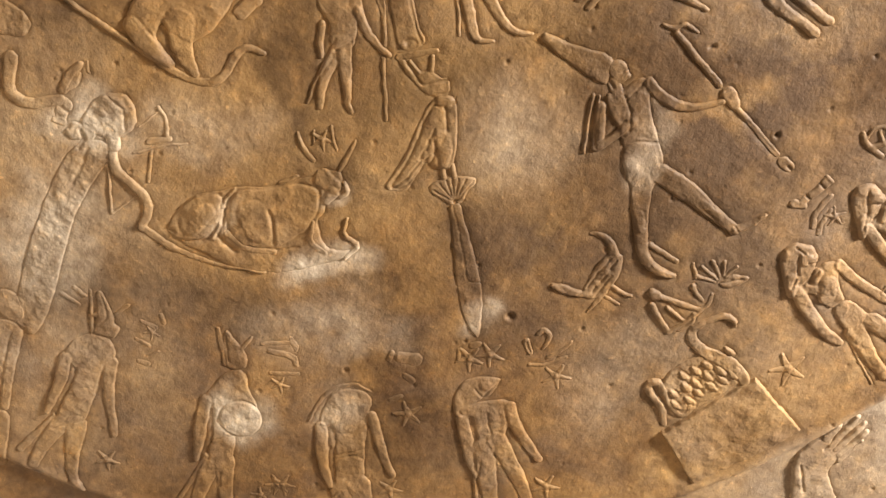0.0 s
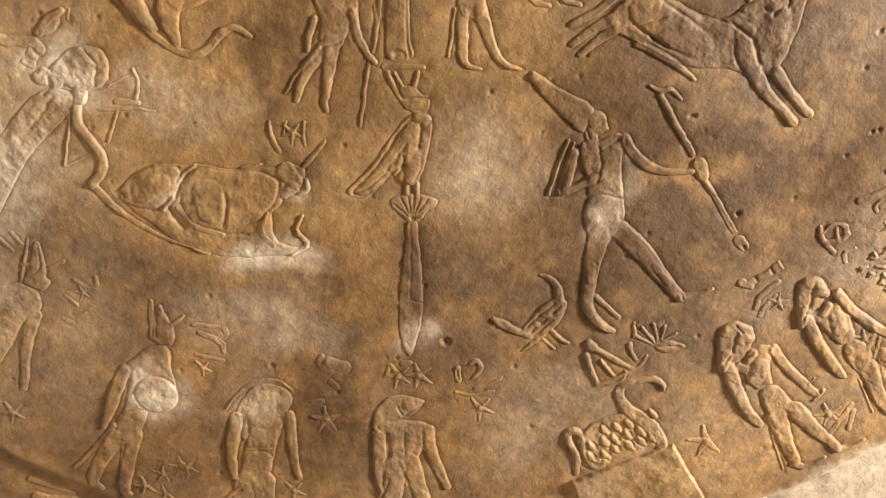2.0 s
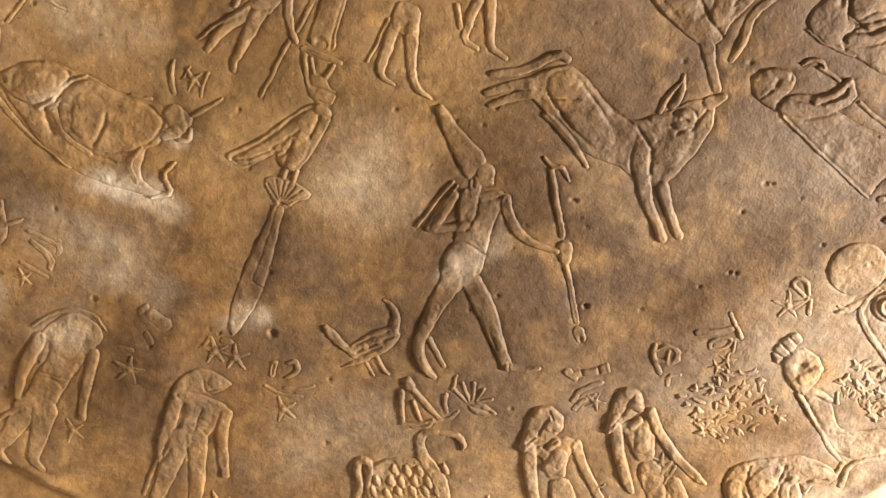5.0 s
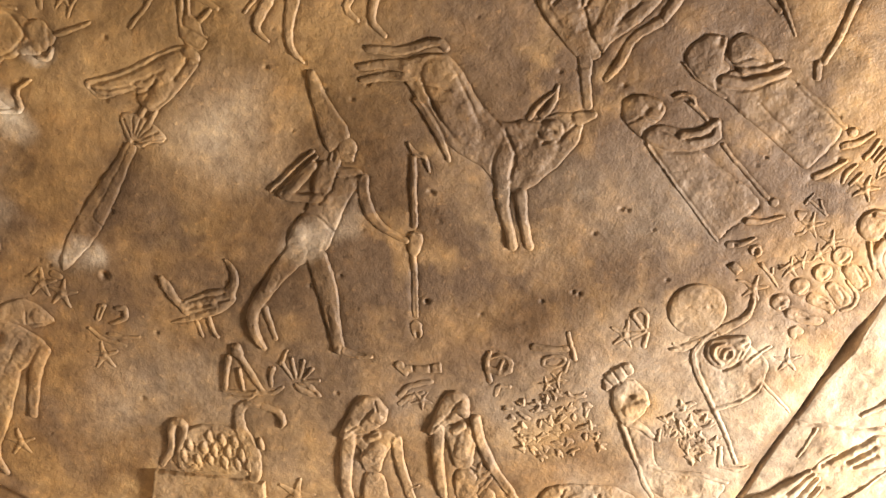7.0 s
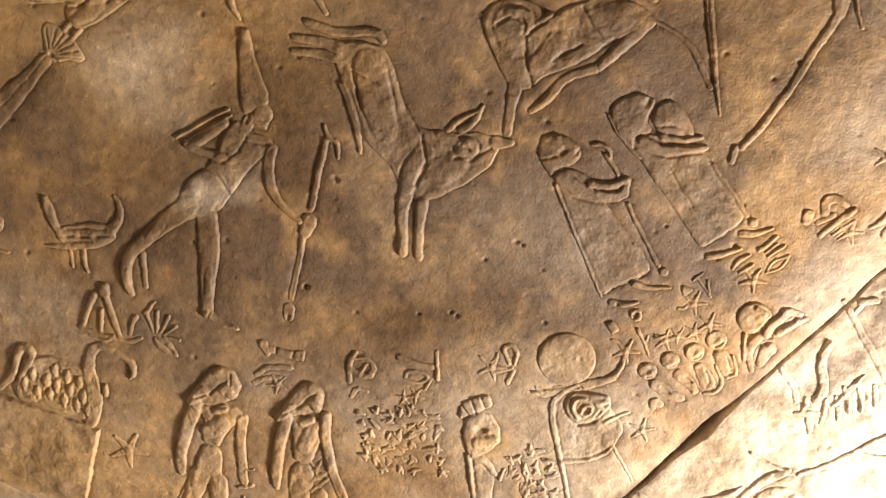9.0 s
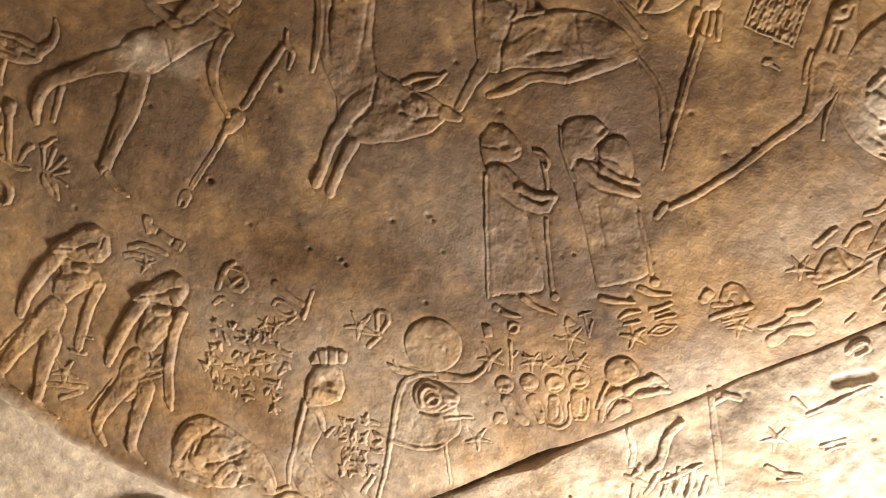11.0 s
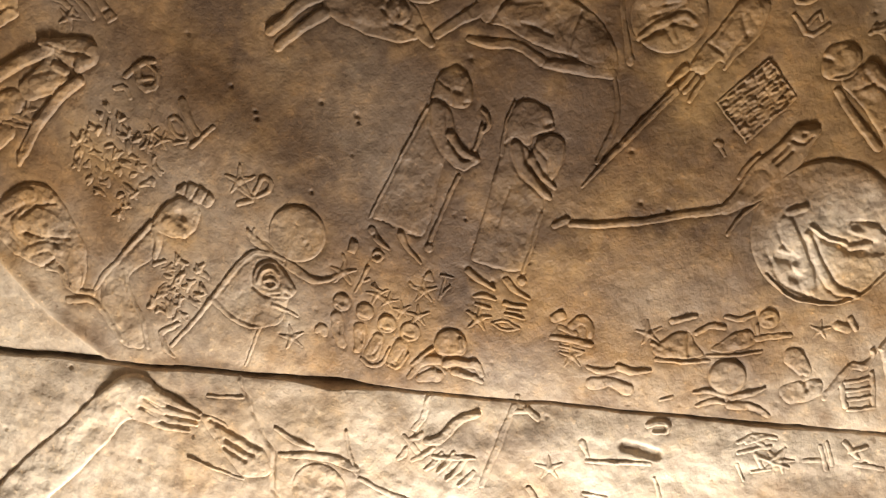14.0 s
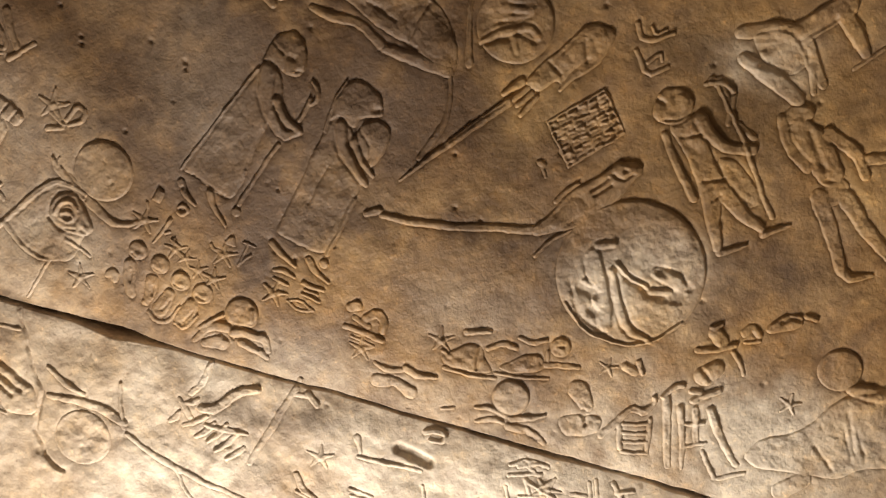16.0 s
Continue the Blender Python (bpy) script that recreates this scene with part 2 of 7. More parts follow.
# ---- carved figures ----
figure("striding_man_relief", "carved striding man in a tall crown holding a staff", (-0.112, -0.034), [
    body(6.5, 9, 6.2, -67.4, 20, -55.8, 39.7, -55.7, 46.8, -47.6, 36.7, -34.3, 22, -13.1, 8.7, 18.8, 1.6, 28.8, -12, 33.9, -25.4, 44.9, -43.4, 33.2, -32, 6, -17.8, -12.2, -7, -26.7, -5.3, -44.3),
    limb(6, 20.4, -68.4, 6.3, 16.2, -57.4, 6.4),
    limb(7, 31.2, -75.9, 9.4, 30.4, -67.9, 7.7),
    limb(6, 34.4, -62.7, 2.8),
    limb(7, 44.6, -43.9, 5.6, 43.5, -25.5, 5.7, 48.6, -5.5, 5.4, 61.5, 9.2, 4.3, 82.5, 20.8, 3.2),
    limb(7, -4, -58.4, 5.3, -20.4, -40.9, 5.4, -31.7, -30.3, 4.7),
    limb(7, -36.3, -29.7, 4.7, -18.1, -25.9, 4.7, 7.5, -25.3, 5),
    limb(4.5, -2.3, -73, 2.1, -48.3, -34.8, 2.2),
    limb(4.5, 0.7, -67.6, 1.8, -39.2, -31.6, 1.8),
    limb(7, -9.9, 6.7, 18.4, -21.5, 22.2, 16.4),
    limb(6, 24, -38.3, 12.1, 11.4, -33.3, 10),
    cut(2, 1.6, 17.5, -81.5, 18.3, -71.5, 16.9, -63.9),
    cut(1.8, 1.2, 33.3, -70.2, 36.9, -69.6),
    cut(1.6, 1.3, 17.4, -46.1, 30.3, -46.4, 41.9, -47.4),
    cut(1.6, 1.5, -17.5, -12, -4.2, -6.9, 10.6, 9.1),
    cut(6, 4, -2.9, 32.4, -0.2, 36),
    cut(1.5, 1.4, 19.1, -50.3, 11.4, -33.3, -1.6, -19.6),
    limb(8, -29.1, 30.6, 12.1, -50, 53, 9.1, -69.4, 77.4, 6.6, -81.6, 94.9, 6.4, -82.3, 112.5, 5.7, -73.1, 132.9, 3.4),
    limb(8, -8.8, 36.6, 10.6, -3.1, 59.1, 11.4, -0.5, 86, 9, 2.7, 119.3, 6.6, 5.4, 136.9, 5.9),
    limb(8.5, 4.3, 136.1, 5.5, 19.1, 142, 4.4, 36.1, 145, 2.9),
    limb(7, 6, 137.3, 5.2, 19.1, 142, 4, 35.3, 145, 2.6),
    limb(4.5, -67.4, 88.9, 3.3, -60.6, 122.7, 3),
    cut(2.5, 2, -19.2, 50.4, -17.8, 64.8),
    cut(1.4, 1.2, 8.7, 132.4, 6.1, 142.9),
    cut(1.4, 1.2, -81.4, 105.5, -72.6, 104.5),
    limb(8, -53.1, 55.6, 5.4, -62.2, 68.1, 5.1),
    limb(8, 1.4, 90.9, 5.1, 3.6, 113.4, 4.4),
    piece("crown", body(5.5, 8, -1.3, -150.2, 7.2, -151.2, 11.9, -137.3, 21.4, -116.9, 35.4, -90.9, 33.2, -80.5, 23.1, -76.9, 13.2, -69.7, 9.2, -77.5, 5.1, -98.2, 0.8, -127.2), limb(5, -49.9, 136.3, 1.9, -53.9, 146.7, 2.3, -59, 150.6, 1.9)),
])
figure("staff_relief", "slim carved staff with a forked head", (-0.015, -0.011), [
    limb(5, -7.1, -101.2, 1.4, -1.3, -89.9, 2.7, 8.4, -86.9, 2.4, 11.3, -71.6, 1.7),
    limb(5, -2.1, -87.1, 3.1, -4.7, -55.2, 3.1, -6, -16.4, 3.2),
    limb(6.5, -6.3, -4.4, 7.8, -8.2, 7.7, 6.4),
    limb(5, -8.9, 13.4, 3.2, -9.8, 47, 3.3, -10.7, 78.6, 3.3),
    limb(5.5, -12.1, 88.8, 6.3, -10.9, 97.1, 5.6),
    cut(2.5, 2, -11.1, 96, -11.2, 100.7),
    cut(1.2, 1, -6.6, -8.1, 2.4, -4.8),
])
figure("falcon_relief", "carved falcon wearing a double crown", (-0.264, -0.203), [
    body(6, 8, -62.7, 18.1, -27.3, 11.9, 2, -1, 32.9, -12.1, 50.8, -3.1, 51.6, 5.8, 35.9, 25.3, 13.6, 43.7, 0, 54.1, -11.8, 46.8, -15.3, 35.7, -15.2, 29.8, -46.5, 38.1, -53.5, 38.7, -65.9, 26.3),
    body(7.5, 9, 28.2, -7.2, 40.9, 1.1, 26.7, 19.3, 9.2, 28.3, -11.1, 27.5, -43.9, 34.7, -57.1, 31.2, -61.1, 24.3, -17.5, 15),
    limb(7.5, 41.2, -2.7, 6.6, 45.4, 0.2, 5.2),
    limb(7, 15.3, 24.1, 8.7, 4.6, 37.8, 7.5, -3.8, 44, 5.5),
    cut(1.6, 1.2, -14.7, 25.2, -39.1, 28.1, -61.4, 27.5),
    cut(1.2, 1, 3.6, 16.4, -17.4, 23.4),
    cut(1.2, 1, 16.4, 12.5, -6.5, 22.2),
    cut(2, 1.4, 50.5, 7.5, 45.6, 6.7),
    cut(2.2, 1.6, -15.6, 35, -4.5, 31.8, 6.3, 22.3),
    piece("crown", body(5, 5, 38.5, -61.7, 45.7, -58.1, 44.2, -47.9, 45.7, -39.1, 56.3, -32.1, 57.1, -20.6, 62.2, -14.5, 51.9, -1.9, 34.7, -12.5, 35.6, -36.8), limb(6, 56.8, -31.8, 2.6, 66.8, -40.6, 2.2), limb(5, 46.1, -38, 1.9, 47.2, -52.1, 1.9), cut(2, 1.3, 44.5, -51.5, 39.6, -28.3, 59.4, -14.4), cut(1.4, 1.2, 36.3, -14.7, 52.1, -5)),
    piece("leg", limb(4, -8, 47.1, 2.7, -14.6, 56.4, 2.8)),
    piece("leg", limb(4, 1.1, 51.4, 2.7, -6, 62, 2.8)),
])
figure("papyrus_column_relief", "carved papyrus column with flaring capital", (-0.321, -0.071), [
    body(5.5, 7, 24.7, -53.4, 35.9, -46.1, 22.3, -26.1, 5.6, 3.3, -14.7, 36.1, -36.3, 59.8, -55, 76.7, -65.4, 81.7, -63.6, 69.3, -57, 51.3, -42.3, 27.6, -12.5, -8.4, 9.9, -34.2),
    cut(1.2, 1.2, -35.4, 20.4, -23.5, 23.9, -14.6, 34.2),
    cut(0.8, 1, 27.6, -48.9, 7, -18.3, -22.1, 22),
    piece("capital", body(6, 6, 25.9, -82.1, 40.1, -78, 54.5, -68.5, 66.1, -53.3, 60.1, -48.7, 48.4, -49.4, 37, -43.4, 23.5, -52.2, 24.2, -62.6, 21, -74.2), cut(1.6, 0.9, 31.3, -49.3, 26, -74.3), cut(1.6, 0.9, 31.3, -49.3, 34.9, -75.3), cut(1.6, 0.9, 31.3, -49.3, 41.7, -73.5), cut(1.6, 0.9, 31.3, -49.3, 47.7, -70.4), cut(1.6, 0.9, 31.3, -49.3, 52.9, -66.2), cut(1.6, 0.9, 31.3, -49.3, 57.3, -59.9), cut(1.6, 0.9, 31.3, -49.3, 60.5, -52.7), cut(3, 2, 63.9, -49.6, 64.6, -48.2), cut(1.2, 1.2, 25.4, -54.9, 38.9, -46.1)),
])
figure("star_cluster_relief", "worn cluster of carved stars", (-0.404, 0.020), [
    star(-5.7, 1.4, 15.6, -80),
    star(15, 13.7, 15.5, -75),
    limb(3.5, 8.1, -7.5, 4.6, 14.4, -5.4, 3.8),
    limb(3, -5.4, -13.2, 3.1, -14.9, -7.4, 2.3),
], wear=0.4)
figure("bull_relief", "carved bull lying with raised hind legs", (0.044, -0.106), [
    body(6.5, 14, -74.8, -80.3, -53.6, -88.6, -25, -91.6, -9.3, -71, 2.9, -44.9, 18.4, -23.7, 44.7, -22.7, 61.4, -27, 82.2, -32.4, 101.1, -21.9, 95.3, -1.5, 76.7, 20.4, 56.7, 37.1, 39.6, 47.3, 23.4, 43, 11.7, 31.9, 0, 16.6, -21.7, 4.6, -37.8, -14.8, -49.9, -39.4, -62.9, -60.5),
    limb(7.5, -33.3, -71, 15.7, -20.9, -39.5, 15.9, -8.1, -12.8, 12.9),
    limb(8, 32.1, -1.1, 10.2, 23.5, 19.7, 9.8, 22.4, 37.4, 7.7),
    disc(8.5, 10, 69.9, -13.2, 11.7),
    limb(8, 50.1, 14, 15.1, 63.3, 3, 12.9),
    limb(7.5, 95.9, -24, 6.8, 107.2, -27.2, 4.7),
    limb(7, 42.6, -20.6, 4.8, 58.3, -17.4, 4.8),
    limb(5, -55, -45.8, 4.2, -44.8, -31.5, 4.3, -33.7, -7.3, 3.8, -27.2, 12.4, 2.2),
    cut(2.2, 1.6, 26.8, -15.1, 35.2, 8.6, 29.9, 30.7),
    cut(2, 1.6, -9.4, -67.9, 8, -34.3, 21.6, -20.5),
    cut(2.5, 1.8, 67.8, -14.3, 72, -12.1),
    cut(1.6, 1.4, -44, -60.6, -23.2, -55.3),
    cut(1.8, 1.4, 60.6, -2.4, 81.5, -7.9, 91.8, -17.6),
    cut(2, 1.5, -49.1, -65.8, -34.3, -28.8),
    piece("tail", limb(6, -96.1, -95.8, 4.1, -63.9, -92.7, 4.1, -31.5, -101.8, 4.1, -24.5, -93.7, 3.6)),
    piece("leg", limb(6.5, -106.3, -80.3, 3.7, -85.2, -82.4, 4.7, -58.1, -78.3, 8.3)),
    piece("leg", limb(6.5, -104.8, -67.8, 3.7, -80.4, -71, 4.7, -55.3, -68.9, 6.8)),
    piece("leg", limb(7.5, 22.4, 36.3, 8.2, 22.3, 59.9, 6.1, 26.6, 81.5, 5, 29.8, 101, 5.1)),
    piece("leg", limb(7, 39.6, 46.2, 6, 40.7, 67, 5, 42.9, 89.3, 4.5, 46.2, 102, 4.5)),
    piece("horn", limb(6, 61.4, -28.1, 3.2, 72.7, -38.7, 3.1, 76.6, -55.5, 2.1)),
    piece("horn", limb(6, 49.9, -25.9, 3.2, 60.3, -39.8, 2.6, 73.6, -49.2, 2.1)),
], wear=0.4)
figure("crossed_figure_legs_relief", "worn legs of a carved walking man", (-0.132, -0.242), [
    body(6, 8, 9.5, -49.3, 31.9, -34.4, 20.4, -13.1, 3.6, -15.4, -2.1, -26.6),
    limb(6.5, 2.1, -25.2, 6.1, -12.1, -5.1, 5.3, -22.5, 11.4, 4.1, -22.5, 19.8, 3.2, -13.9, 28.9, 1.9),
    limb(6.5, 17, -19, 6.7, 9.7, 4.9, 5.6, 5.3, 29.1, 4.1, 8.7, 40.5, 2.8, 17.7, 49.5, 1.6),
    limb(4, -2, -31.7, 1.8, -16.9, -15.7, 1.9, -32.5, 1.7, 1.9),
    cut(1.5, 1.4, 3.5, -16.3, -4.9, -0.3),
])
figure("walking_legs_relief", "slender legs of a carved walking man", (-0.055, -0.247), [
    limb(5, 7.3, -25.9, 5.1, -9.1, -5.1, 4.1, -16, 7.9, 3.7, -4.8, 17.9, 2.6),
    limb(5, 17.5, -24.3, 5.6, 11.6, 0.5, 4.7, 7.5, 20.8, 3.7, 18.4, 32.9, 2.6),
    limb(4, -14, -23.9, 3.1, -16.3, -3.6, 2.6),
])
figure("standing_youth_relief", "carved standing man in a long wig", (-0.071, 0.258), [
    body(6.5, 8, -39, -61.1, -14, -61.8, 6.4, -63.4, 18.4, -54.8, 6.5, -39, -1.5, -23.3, -2.7, -10, -20.1, -10.1, -22.8, -21.9, -21.6, -41.1, -36.3, -49.5),
    body(8, 9, -26.8, -94.4, -14.9, -104.9, -0.8, -102.1, 10.2, -85.9, 7.4, -74.4, -3.1, -64.6, -16.3, -57.4, -31.8, -56.5, -46.3, -51.9, -38.1, -72.4),
    limb(9, -3.9, -79.7, 9.1, -0.8, -75.8, 7.5),
    limb(8.5, -28.2, -70.9, 7.6, -39.9, -57.8, 5),
    limb(8, -4.2, -58, 5.7, -12.1, -51.8, 4.2),
    limb(7.5, -4.3, -40.9, 9.2, -15.5, -28.2, 8.5),
    limb(8, -33, -57.3, 7.7, -39.4, -28.4, 7.4, -42.7, 1.1, 6.3, -40.2, 19.7, 6, -38.1, 26.7, 3.6),
    limb(7.5, 16.2, -50.4, 6.1, 16.4, -27.7, 5.7, 22.7, -0.9, 5, 26.8, 17.8, 5.5, 32.5, 25.4, 2.3),
    limb(6, 27.9, 7.5, 1.9, 35.7, 4.4, 1.5),
    body(6.5, 8, -21.3, -13.9, -1.5, -12.3, 3.5, 14.1, 5.9, 41.2, -7.9, 38.6, -8.8, 30.8, -18, 42.6, -29.1, 37.6, -23.9, 6.8),
    limb(8, -19.9, 27.4, 11.9, -26.1, 63.7, 8.5, -29.2, 89.5, 6.1),
    limb(7, -30.8, 92.7, 5.7, -24.5, 103.1, 3.7, 0.1, 102.5, 2.4),
    limb(7.5, 1.5, 29.1, 10.3, 8.6, 66.7, 7.6, 17.4, 96.4, 5.3),
    limb(6.5, 17.1, 100.5, 4.5, 30.2, 104.6, 2.8, 46.6, 103.3, 2),
    limb(4, -34.2, 45.9, 1.6, -39.8, 69.9, 1.6, -45.1, 93.5, 1.6),
    cut(2.2, 1.4, -6.1, -88.3, -20.9, -71.2, -33.6, -63.6),
    cut(2, 1.2, 4, -78.4, 8.3, -77.6),
    cut(2, 1.3, -5, -74.6, 0.9, -67.9),
    cut(1.8, 1.2, -3.2, -97.4, -1.1, -86.5),
    cut(1.6, 1.3, -21.3, -13.9, -1.9, -11.5),
    cut(2.2, 1.6, -17.8, -54.5, -3.2, -59.8),
    cut(1.6, 1.3, -8.9, -32, 1, -29.6),
], wear=0.7)
figure("standing_twin_relief", "carved standing man with wig and kilt", (0.027, 0.253), [
    body(6.5, 8, -36.8, -63.3, -16.8, -62.7, 5.5, -62.3, 7.6, -47.9, -1.8, -29.5, -2.8, -11.1, -22.2, -10.1, -25.2, -29.3, -28.7, -45.8),
    body(8, 9, -31.3, -95.2, -19.3, -105, -4, -96.9, -1.4, -80.6, -14.5, -65.8, -31.1, -62.5, -48.5, -47.2, -43, -69.2),
    limb(9, -11.1, -82.2, 8, -9, -77.2, 6.6),
    limb(8.5, -33.7, -71.2, 6.3, -44.8, -56.2, 4.1),
    limb(7.5, -9.6, -46.3, 8.1, -14.2, -30.3, 8.2),
    limb(8, -11.6, -61.7, 4.8, -19.9, -56.2, 4.1),
    limb(8, -35.8, -58.4, 6.3, -40.1, -25.4, 6.4, -37.9, 5.2, 6.1, -36.3, 18.1, 5, -34.6, 24.1, 2.7),
    body(6.5, 8, -21.8, -12.7, -1.9, -11.5, 4.3, 22.4, 6.9, 39.8, -0.1, 51.1, -17.7, 43.9, -23.9, 16.1),
    cut(2.2, 1.4, -11.9, -91.9, -25.9, -73.2, -39.2, -63),
    cut(2, 1.2, -6.2, -80, -2.4, -78.5),
    cut(1.6, 1.3, -22.1, -11.9, -3.2, -10.4),
    cut(2, 1.3, -13.9, -74.8, -8.9, -69.7),
    limb(7.5, 2.1, -69.2, 5.6, 6.8, -39.6, 5.7, 19, -9.2, 5.1, 35.8, 19.1, 5.2, 43, 27.7, 2.6),
    limb(7.5, -8.3, 16.9, 10.5, -14.8, 67.1, 8.1, -14.6, 94, 5.4, 3.5, 105.5, 2.7),
    limb(7, 11.1, 22.6, 9.1, 20.5, 67.8, 7.3, 27.6, 93.5, 5.4, 48.8, 98.2, 2),
    limb(3.5, -23.2, 35.3, 1.7, -29.5, 80.8, 1.7),
], wear=0.7)
figure("wavy_sign_relief", "carved group of box and water signs", (-0.027, 0.142), [
    limb(4.5, -19.1, -20.5, 5.1, -13.5, -12.2, 3.6),
    limb(4.5, -11.2, -17.2, 4, 4.2, -15.5, 4.7, 18.5, -17.1, 5.4),
    cut(2.5, 1.2, -4.9, -21.4, -4.3, -10.9),
    cut(2.5, 1.2, 12.1, -22.2, 12.5, -11.1),
    limb(4.5, -20.4, 13.1, 3.3, -12.9, 3, 3.3, 5.2, -1.1, 3.3, 12.4, -2, 2.9),
    limb(4, -21.5, 22.7, 3, -12.4, 15.4, 2.9, 3.1, 10.5, 2.6),
    star(1.8, 19, 11, 20),
    limb(4, 22.1, -21.2, 2.1, 22.1, -13.9, 2.2),
], wear=0.3)
figure("robed_man_relief", "carved robed man holding a hooked staff", (0.254, -0.071), [
    body(4, 5, -57.5, -40.4, -44.1, -52.1, -20.7, -46.9, -9, -31, 12.1, -11.6, 58.6, 27.6, 41.3, 44.1, 24.2, 55.5, 16.9, 65.2, -7, 33.7, -30.8, 0.9, -49.1, -27.5),
    body(6, 7, -66.2, -45, -75.9, -58.8, -75.3, -73.4, -62.1, -81.3, -47.5, -78.5, -37.8, -73.2, -34.1, -62.3, -41.2, -53.1, -51.4, -48.1, -57.4, -37.2),
    limb(7, -47.9, -41.2, 8.6, -31.4, -32.5, 7.8, -12.3, -29.6, 6.2, 11.4, -34.2, 5, 12.1, -51.9, 2.8),
    limb(6.5, -20.3, -39.8, 4.3, -0.2, -41.6, 3.7, 11.1, -52.6, 2.8),
    limb(4.5, 15, 64.6, 1.6, -18.6, 16.7, 1.6, -51.8, -31.8, 1.5),
    limb(5, 2.3, -54.2, 2.2, -13.4, -69.6, 2.2),
    limb(5, -27.4, -76.4, 2.1, -20.4, -79, 2.5, -10.4, -75.1, 2.5, -9.2, -68.2, 2.2),
    limb(5, 16.9, -28.8, 2.5, 37.2, -3.1, 2.2, 60.4, 23.7, 2.3),
    limb(5.5, 66.1, 28.2, 4.8),
    limb(5, 26.6, 68.3, 3.9, 38.3, 69.7, 3.3, 50.5, 63.4, 1.6),
    limb(5, 43.4, 45.6, 3.9, 57.4, 47, 3.2, 75.8, 42, 1.6),
    cut(2.5, 3, -54, -63.6, -51.1, -66.8),
    cut(2, 1.4, -52.3, -45.7, -37.7, -52.8, -20.7, -46.9),
    cut(1.8, 1.3, 23.7, 55.1, 40.7, 41.4, 57.8, 27.7),
    cut(1.6, 1.3, 1.4, -18.4, 30.5, 6.8),
    cut(1.5, 1.2, -69.3, -53.3, -56.5, -60.1, -43.2, -54.5),
    cut(1.6, 1.3, -39.5, -65.4, -37.7, -70.1),
    cut(2, 1.5, 31.2, 80.4, 32.3, 69.3),
])
figure("robed_companion_relief", "carved robed man with bowed face", (0.320, -0.138), [
    body(4, 5, -64, -17.4, -55.9, -25.9, -43.8, -31.7, -4.4, -28.7, 10, -22, 44.8, 12, 61.8, 28.7, 33.3, 62.6, 26.1, 64.5, 2.1, 41, -31.1, 10.6),
    limb(5, 36.8, 72, 3.6, 50, 66.5, 3.2, 63.8, 57.5, 1.9),
    limb(5, 60.2, 42.8, 3.9, 70.2, 42, 3.5, 85.4, 31, 1.9),
    limb(5, 16.9, -15.1, 2.2, 45.5, 10.9, 2.2, 60.6, 25.7, 2.2),
    limb(5.5, 67.5, 30.7, 4.8),
    limb(4.5, -49.6, -6.7, 1.5, -66.4, -20.5, 1.8, -76.9, -32.2, 1.5),
    cut(1.8, 1.3, 31.7, 63.8, 60.3, 28.5),
    cut(1.4, 1.2, -17.2, 1.3, 10.8, 28),
    body(6, 7, -74.9, -26.7, -86.2, -40.7, -81.1, -54.9, -66.8, -64.3, -53.3, -63.7, -47.4, -62, -47.6, -48.3, -51.4, -41.6, -41.8, -32.7, -58.7, -24.1, -53.9, -11.5),
    body(6, 10, -46.9, -37.8, -45.7, -57.8, -32.1, -66.2, -13.8, -51.7, -3, -32.9, -20.2, -25.1),
    limb(7, -49.2, -23.1, 5.8, -29.9, -17.7, 5.5, -7.1, -23.3, 4.2, 6.5, -28.1, 2.9),
    limb(6.5, -33.3, -30.1, 3.9, -15.7, -29.9, 3.6, 0.6, -36.3, 2.6),
    limb(4.5, -49.7, -6.2, 1.6, -73, -23.8, 1.6, -85.9, -38.9, 1.3),
    cut(3, 3, -55.5, -56, -53.9, -59.5),
    cut(2.2, 1.6, -49.4, -41, -49, -50.8),
    cut(1.8, 1.4, -43.5, -37, -25, -42.3, -12.4, -37.7),
])
